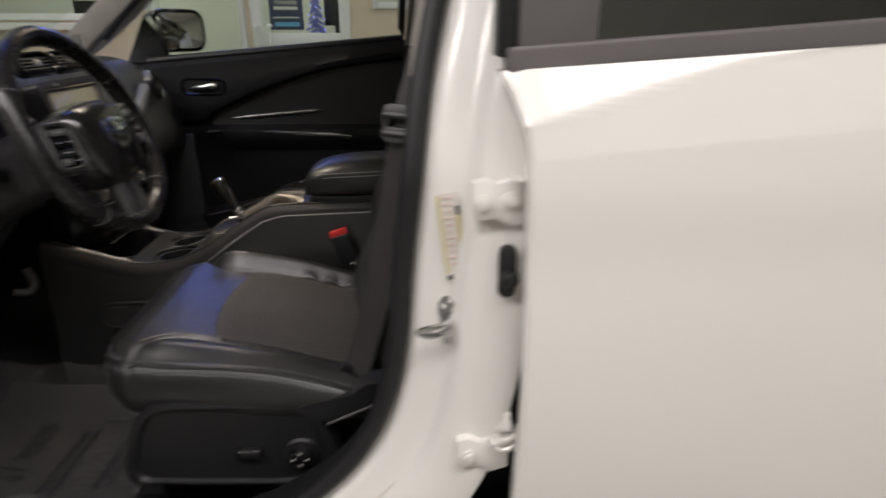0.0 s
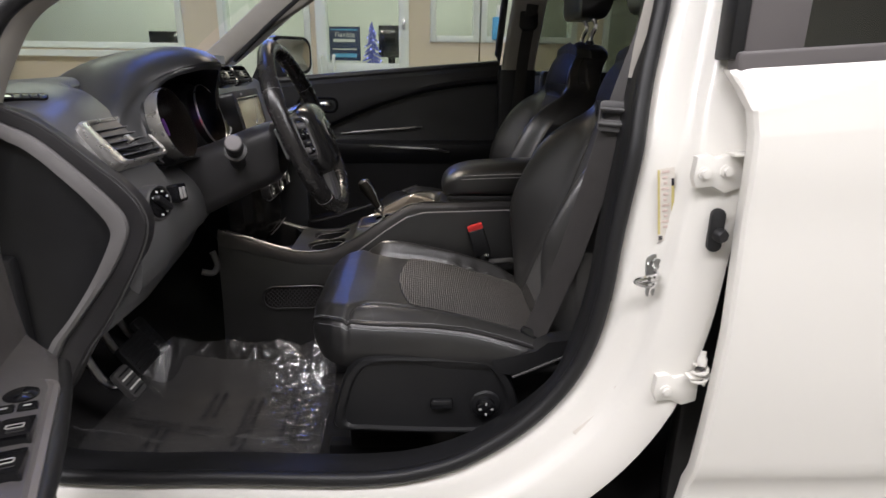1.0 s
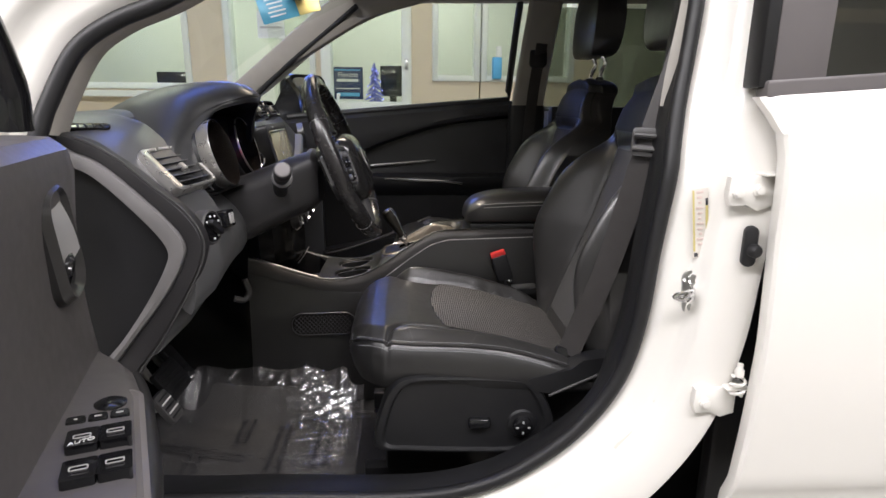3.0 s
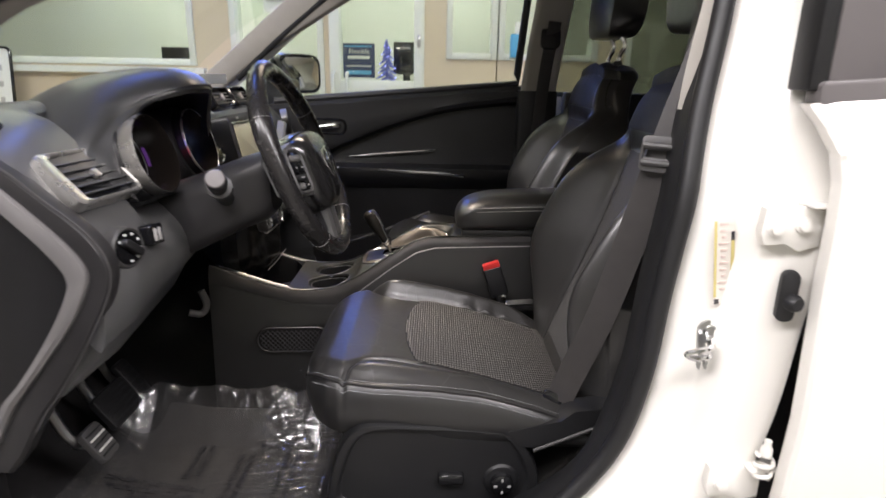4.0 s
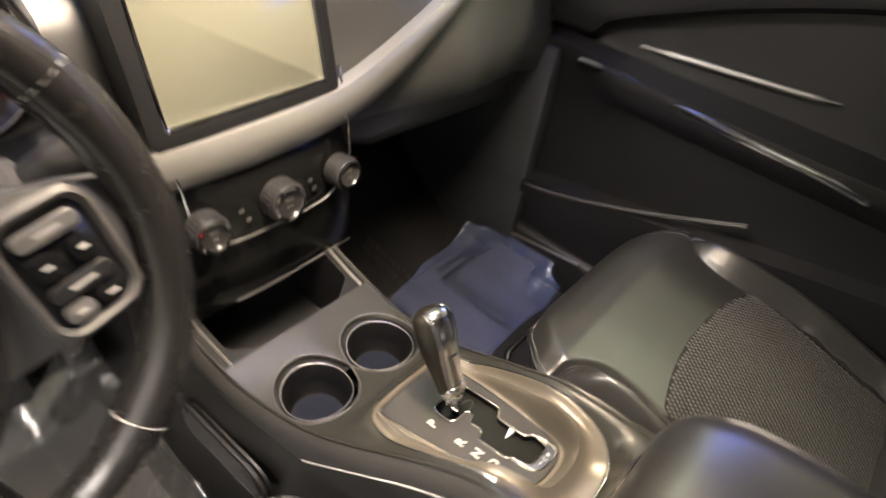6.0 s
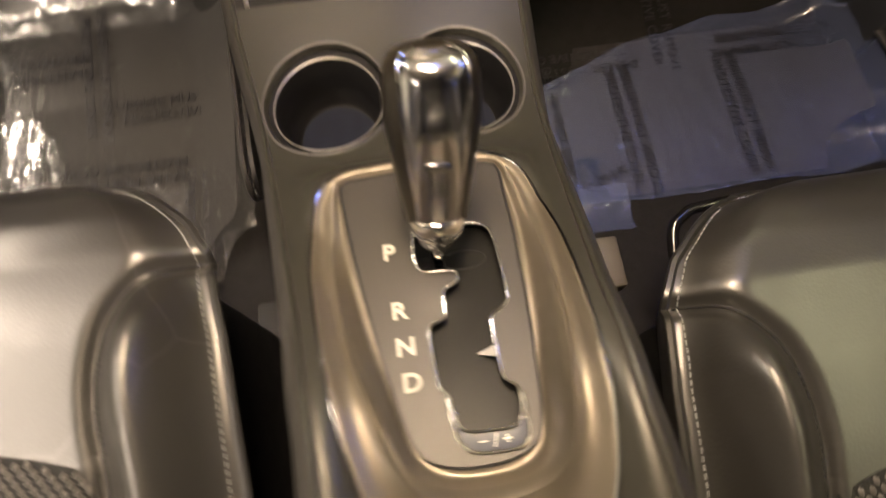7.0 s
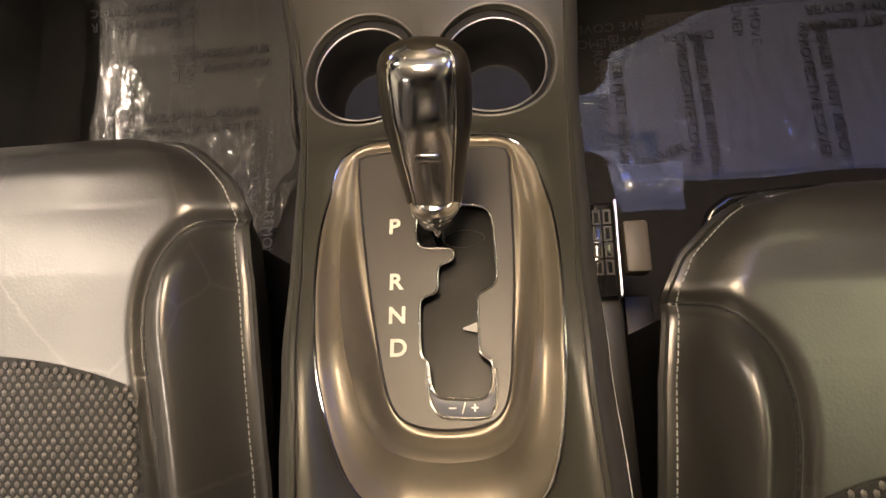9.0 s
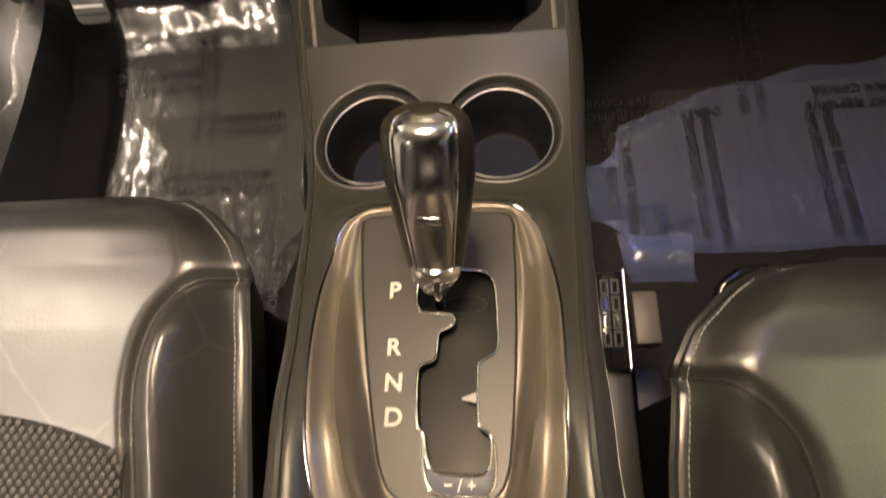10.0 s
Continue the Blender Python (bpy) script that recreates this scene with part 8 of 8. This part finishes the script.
pedal((-0.60, -0.36, 0.575), 0.12, 0.085, 55, "black rubber brake pedal above the floor", False)
pedal((-0.64, -0.215, 0.55), 0.05, 0.12, 55, "black rubber accelerator pedal above the floor", False)
pedal((-0.535, -0.545, 0.60), 0.055, 0.075, 55, "parking brake pedal with white printed pad", True)
dl = thing("bonnet_release", (-0.44, -0.24, 0.80), "pale hook shaped release lever under the dashboard", "lever")
bm = bmesh.new()
tube(bm, spline([(-0.44, -0.235, 0.80), (-0.43, -0.235, 0.765), (-0.44, -0.245, 0.745), (-0.465, -0.255, 0.752)], 5), 0.009, 8)
part("lever", bm, GREY_PLASTIC, dl)
pp = thing("paper_slip", (0.16, -0.50, 0.39), "small white paper slip under the driver seat", "paper")
bm = bmesh.new()
slab(bm, rrect(0.05, 0.07, 0.002, 2), pose(0.17, -0.60, 0.448, 6, -14, 30), 0.001, 0.0003)
part("sheet", bm, TRIM_BEIGE, pp)

# ---- outside of the car ----
ARCH_Z, ARCH_R = 0.34, 0.385


def outer_side(name, s, x0, x1, axle, taper, top, label, flip_end=0.0):
    """A fender or quarter panel with a wheel arch: s the side, top a height table over x."""
    rows = []
    for x in np.linspace(x0, x1, 44):
        d = ARCH_R ** 2 - (x - axle) ** 2
        lo = max(0.27, ARCH_Z + math.sqrt(d)) if d > 0 else 0.27
        hi = interp(top, x)
        w = interp(taper, x)
        row = [V(x, s * (w - 0.10), lo), V(x, s * (w - 0.02), lo), V(x, s * w, lo + 0.008)]
        for t in np.linspace(0.08, 0.90, 8):
            row.append(V(x, s * (w + 0.018 * math.sin(math.pi * t) - 0.012 * t), lo + (hi - lo) * t))
        row += [V(x, s * (w - 0.03), hi - 0.012), V(x, s * (w - 0.06), hi), V(x, s * (w - 0.16), hi + 0.004)]
        rows.append(row)
    bm = bmesh.new()
    skin(bm, rows, False, False)
    part(name, bm, PAINT, body, label)


FRONT_W = [(-2.06, 0.66), (-1.95, 0.76), (-1.75, 0.83), (-1.4, 0.865), (-0.76, 0.865)]
REAR_W = [(1.56, 0.872), (2.3, 0.85), (2.6, 0.80), (2.78, 0.72)]
FRONT_TOP = [(-2.06, 0.86), (-1.8, 0.95), (-1.3, 1.04), (-0.9, 1.10), (-0.76, 1.13)]
REAR_TOP = [(1.56, 1.27), (2.3, 1.30), (2.78, 1.26)]
for s in (-1, 1):
    outer_side("front_fender", s, -2.06, -0.76, -1.30, FRONT_W, FRONT_TOP, "white front fender over the wheel")
    outer_side("rear_quarter", s, 1.56, 2.78, 2.05, REAR_W, REAR_TOP, "white rear quarter panel over the wheel")
part("rear_passenger_door", quick(((0.51, 0.83, 0.38), (1.55, 0.872, 1.26)), bevel=0.012, seg=3), PAINT, body, "white rear door on the far side")
# bonnet, nose and tail
bm = bmesh.new()
rows = []
for x in np.linspace(-2.04, -0.97, 16):
    z, w = interp(FRONT_TOP, x) + 0.004, interp(FRONT_W, x) - 0.10
    rows.append([V(x, w * v, z + 0.05 * (1 - v * v) * sm(-2.05, -1.7, x) + 0.006 * math.exp(-((abs(v) - 0.62) / 0.08) ** 2)) for v in np.linspace(-1, 1, 25)])
skin(bm, rows, False, False)
part("bonnet", bm, PAINT, body, "white bonnet ahead of the windscreen")
part("cowl", quick(((-1.02, -0.70, 1.05), (-0.93, 0.70, 1.125)), bevel=0.01), PLASTIC, body, "black plastic cowl below the windscreen")


def bumper(x, out, w, z0, z1, label):
    bm = bmesh.new()
    rows = []
    for z in np.linspace(z0, z1, 9):
        t = (z - z0) / (z1 - z0)
        rows.append([V(x + out * (0.07 * math.sin(math.pi * (0.25 + 0.6 * t)) - 0.30 * abs(v) ** 4), w * v, z) for v in np.linspace(-1, 1, 21)])
    skin(bm, rows, False, False)
    part("bumper", bm, PAINT, body, label)


bumper(-2.06, -1, 0.84, 0.25, 0.90, "white front bumper")
bumper(2.78, 1, 0.84, 0.30, 0.86, "white rear bumper")
part("grille", quick(((-2.16, -0.36, 0.66), (-2.10, 0.36, 0.82)), bevel=0.02, seg=3), GLOSS_BLACK, body, "black front grille")
for q in (0.52, -0.52):
    part("headlight", quick(((-2.10, q - 0.14, 0.72), (-1.96, q + 0.14, 0.84)), bevel=0.03, seg=3), CHROME_DARK, body, "clear front headlight")
part("tailgate", quick(((2.70, -0.70, 0.80), (2.80, 0.70, 1.26)), bevel=0.03, seg=3), PAINT, body, "white tailgate")
bm = bmesh.new()
skin(bm, [[V(2.74 - 0.30 * t, 0.66 * v * (1 - 0.1 * t), 1.26 + 0.40 * t) for v in np.linspace(-1, 1, 9)] for t in np.linspace(0, 1, 5)], False, False)
g = part("rear_window", bm, TINTED, body, "tinted rear window")
g.visible_shadow = False
# roof skin, rails and window frames
bm = bmesh.new()
skin(bm, [[V(x, 0.66 * v, 1.69 + 0.03 * math.sin(math.pi * (x + 0.3) / 3.1) + 0.03 * (1 - v * v)) for v in np.linspace(-1, 1, 17)] for x in np.linspace(-0.24, 2.56, 20)], False, False)
part("roof_skin", bm, PAINT, body, "white curved roof panel")
for s in (-1, 1):
    bm = bmesh.new()
    x_a = 0.45 if s < 0 else -0.24
    tube(bm, spline([(x_a, s * 0.665, 1.675), (1.0, s * 0.67, 1.695), (2.0, s * 0.66, 1.69), (2.55, s * 0.64, 1.66)], 6), 0.035, 10)
    part("roof_rail", bm, PAINT, body, "white roof side rail")
    bm = bmesh.new()
    tube(bm, [(1.56, s * 0.83, 1.27), (1.62, s * 0.70, 1.67)], 0.045, 10)
    part("rear_pillar", bm, GLOSS_BLACK, body)
    bm = bmesh.new()
    tube(bm, [(2.66, s * 0.74, 1.25), (2.45, s * 0.66, 1.66)], 0.06, 10)
    part("tail_pillar", bm, PAINT, body)
    g = part("quarter_glass", quick(((1.60, s * 0.775 - 0.002, 1.28), (2.55, s * 0.775 + 0.002, 1.62)), bevel=0), TINTED, body, "tinted rear quarter glass", smooth=False)
    g.visible_shadow = False
bm = bmesh.new()
tube(bm, spline([(-0.98, 0.80, 1.13), (-0.70, 0.775, 1.26), (-0.35, 0.72, 1.52), (-0.20, 0.68, 1.66)], 6), 0.03, 10)
part("outer_pillar", bm, PAINT, body, "white windscreen pillar")
part("underbody", quick(((-1.9, -0.66, 0.22), (2.6, 0.66, 0.36)), bevel=0.02), RUBBER, body, "dark underbody")
# wheels
for s in (-1, 1):
    for axle in (-1.30, 2.05):
        m = axes((axle, s * 0.76, 0.355), (1, 0, 0), (0, s, 0))
        bm = bmesh.new()
        lathe(bm, [(0.235, -0.10), (0.33, -0.105), (0.352, -0.085), (0.355, 0.0), (0.352, 0.085), (0.33, 0.105), (0.245, 0.100), (0.238, 0.085)], m, 40)
        wheel_part = part("wheel", bm, RUBBER, body, "black tyre on a silver alloy wheel")
        bm = bmesh.new()
        lathe(bm, [(0.237, 0.06), (0.240, 0.098), (0.228, 0.100), (0.220, 0.07), (0.05, 0.075), (0.045, 0.092), (0.0, 0.093)], m, 40)
        part("rim", bm, STEEL, wheel_part, "silver alloy rim")
        for i in range(5):
            bm = bmesh.new()
            box(bm, (0.045, -0.022, 0.072), (0.228, 0.022, 0.096), 0.006, 2, m @ Matrix.Rotation(radians(72 * i), 4, "Z"))
            part("spoke", bm, STEEL, wheel_part)
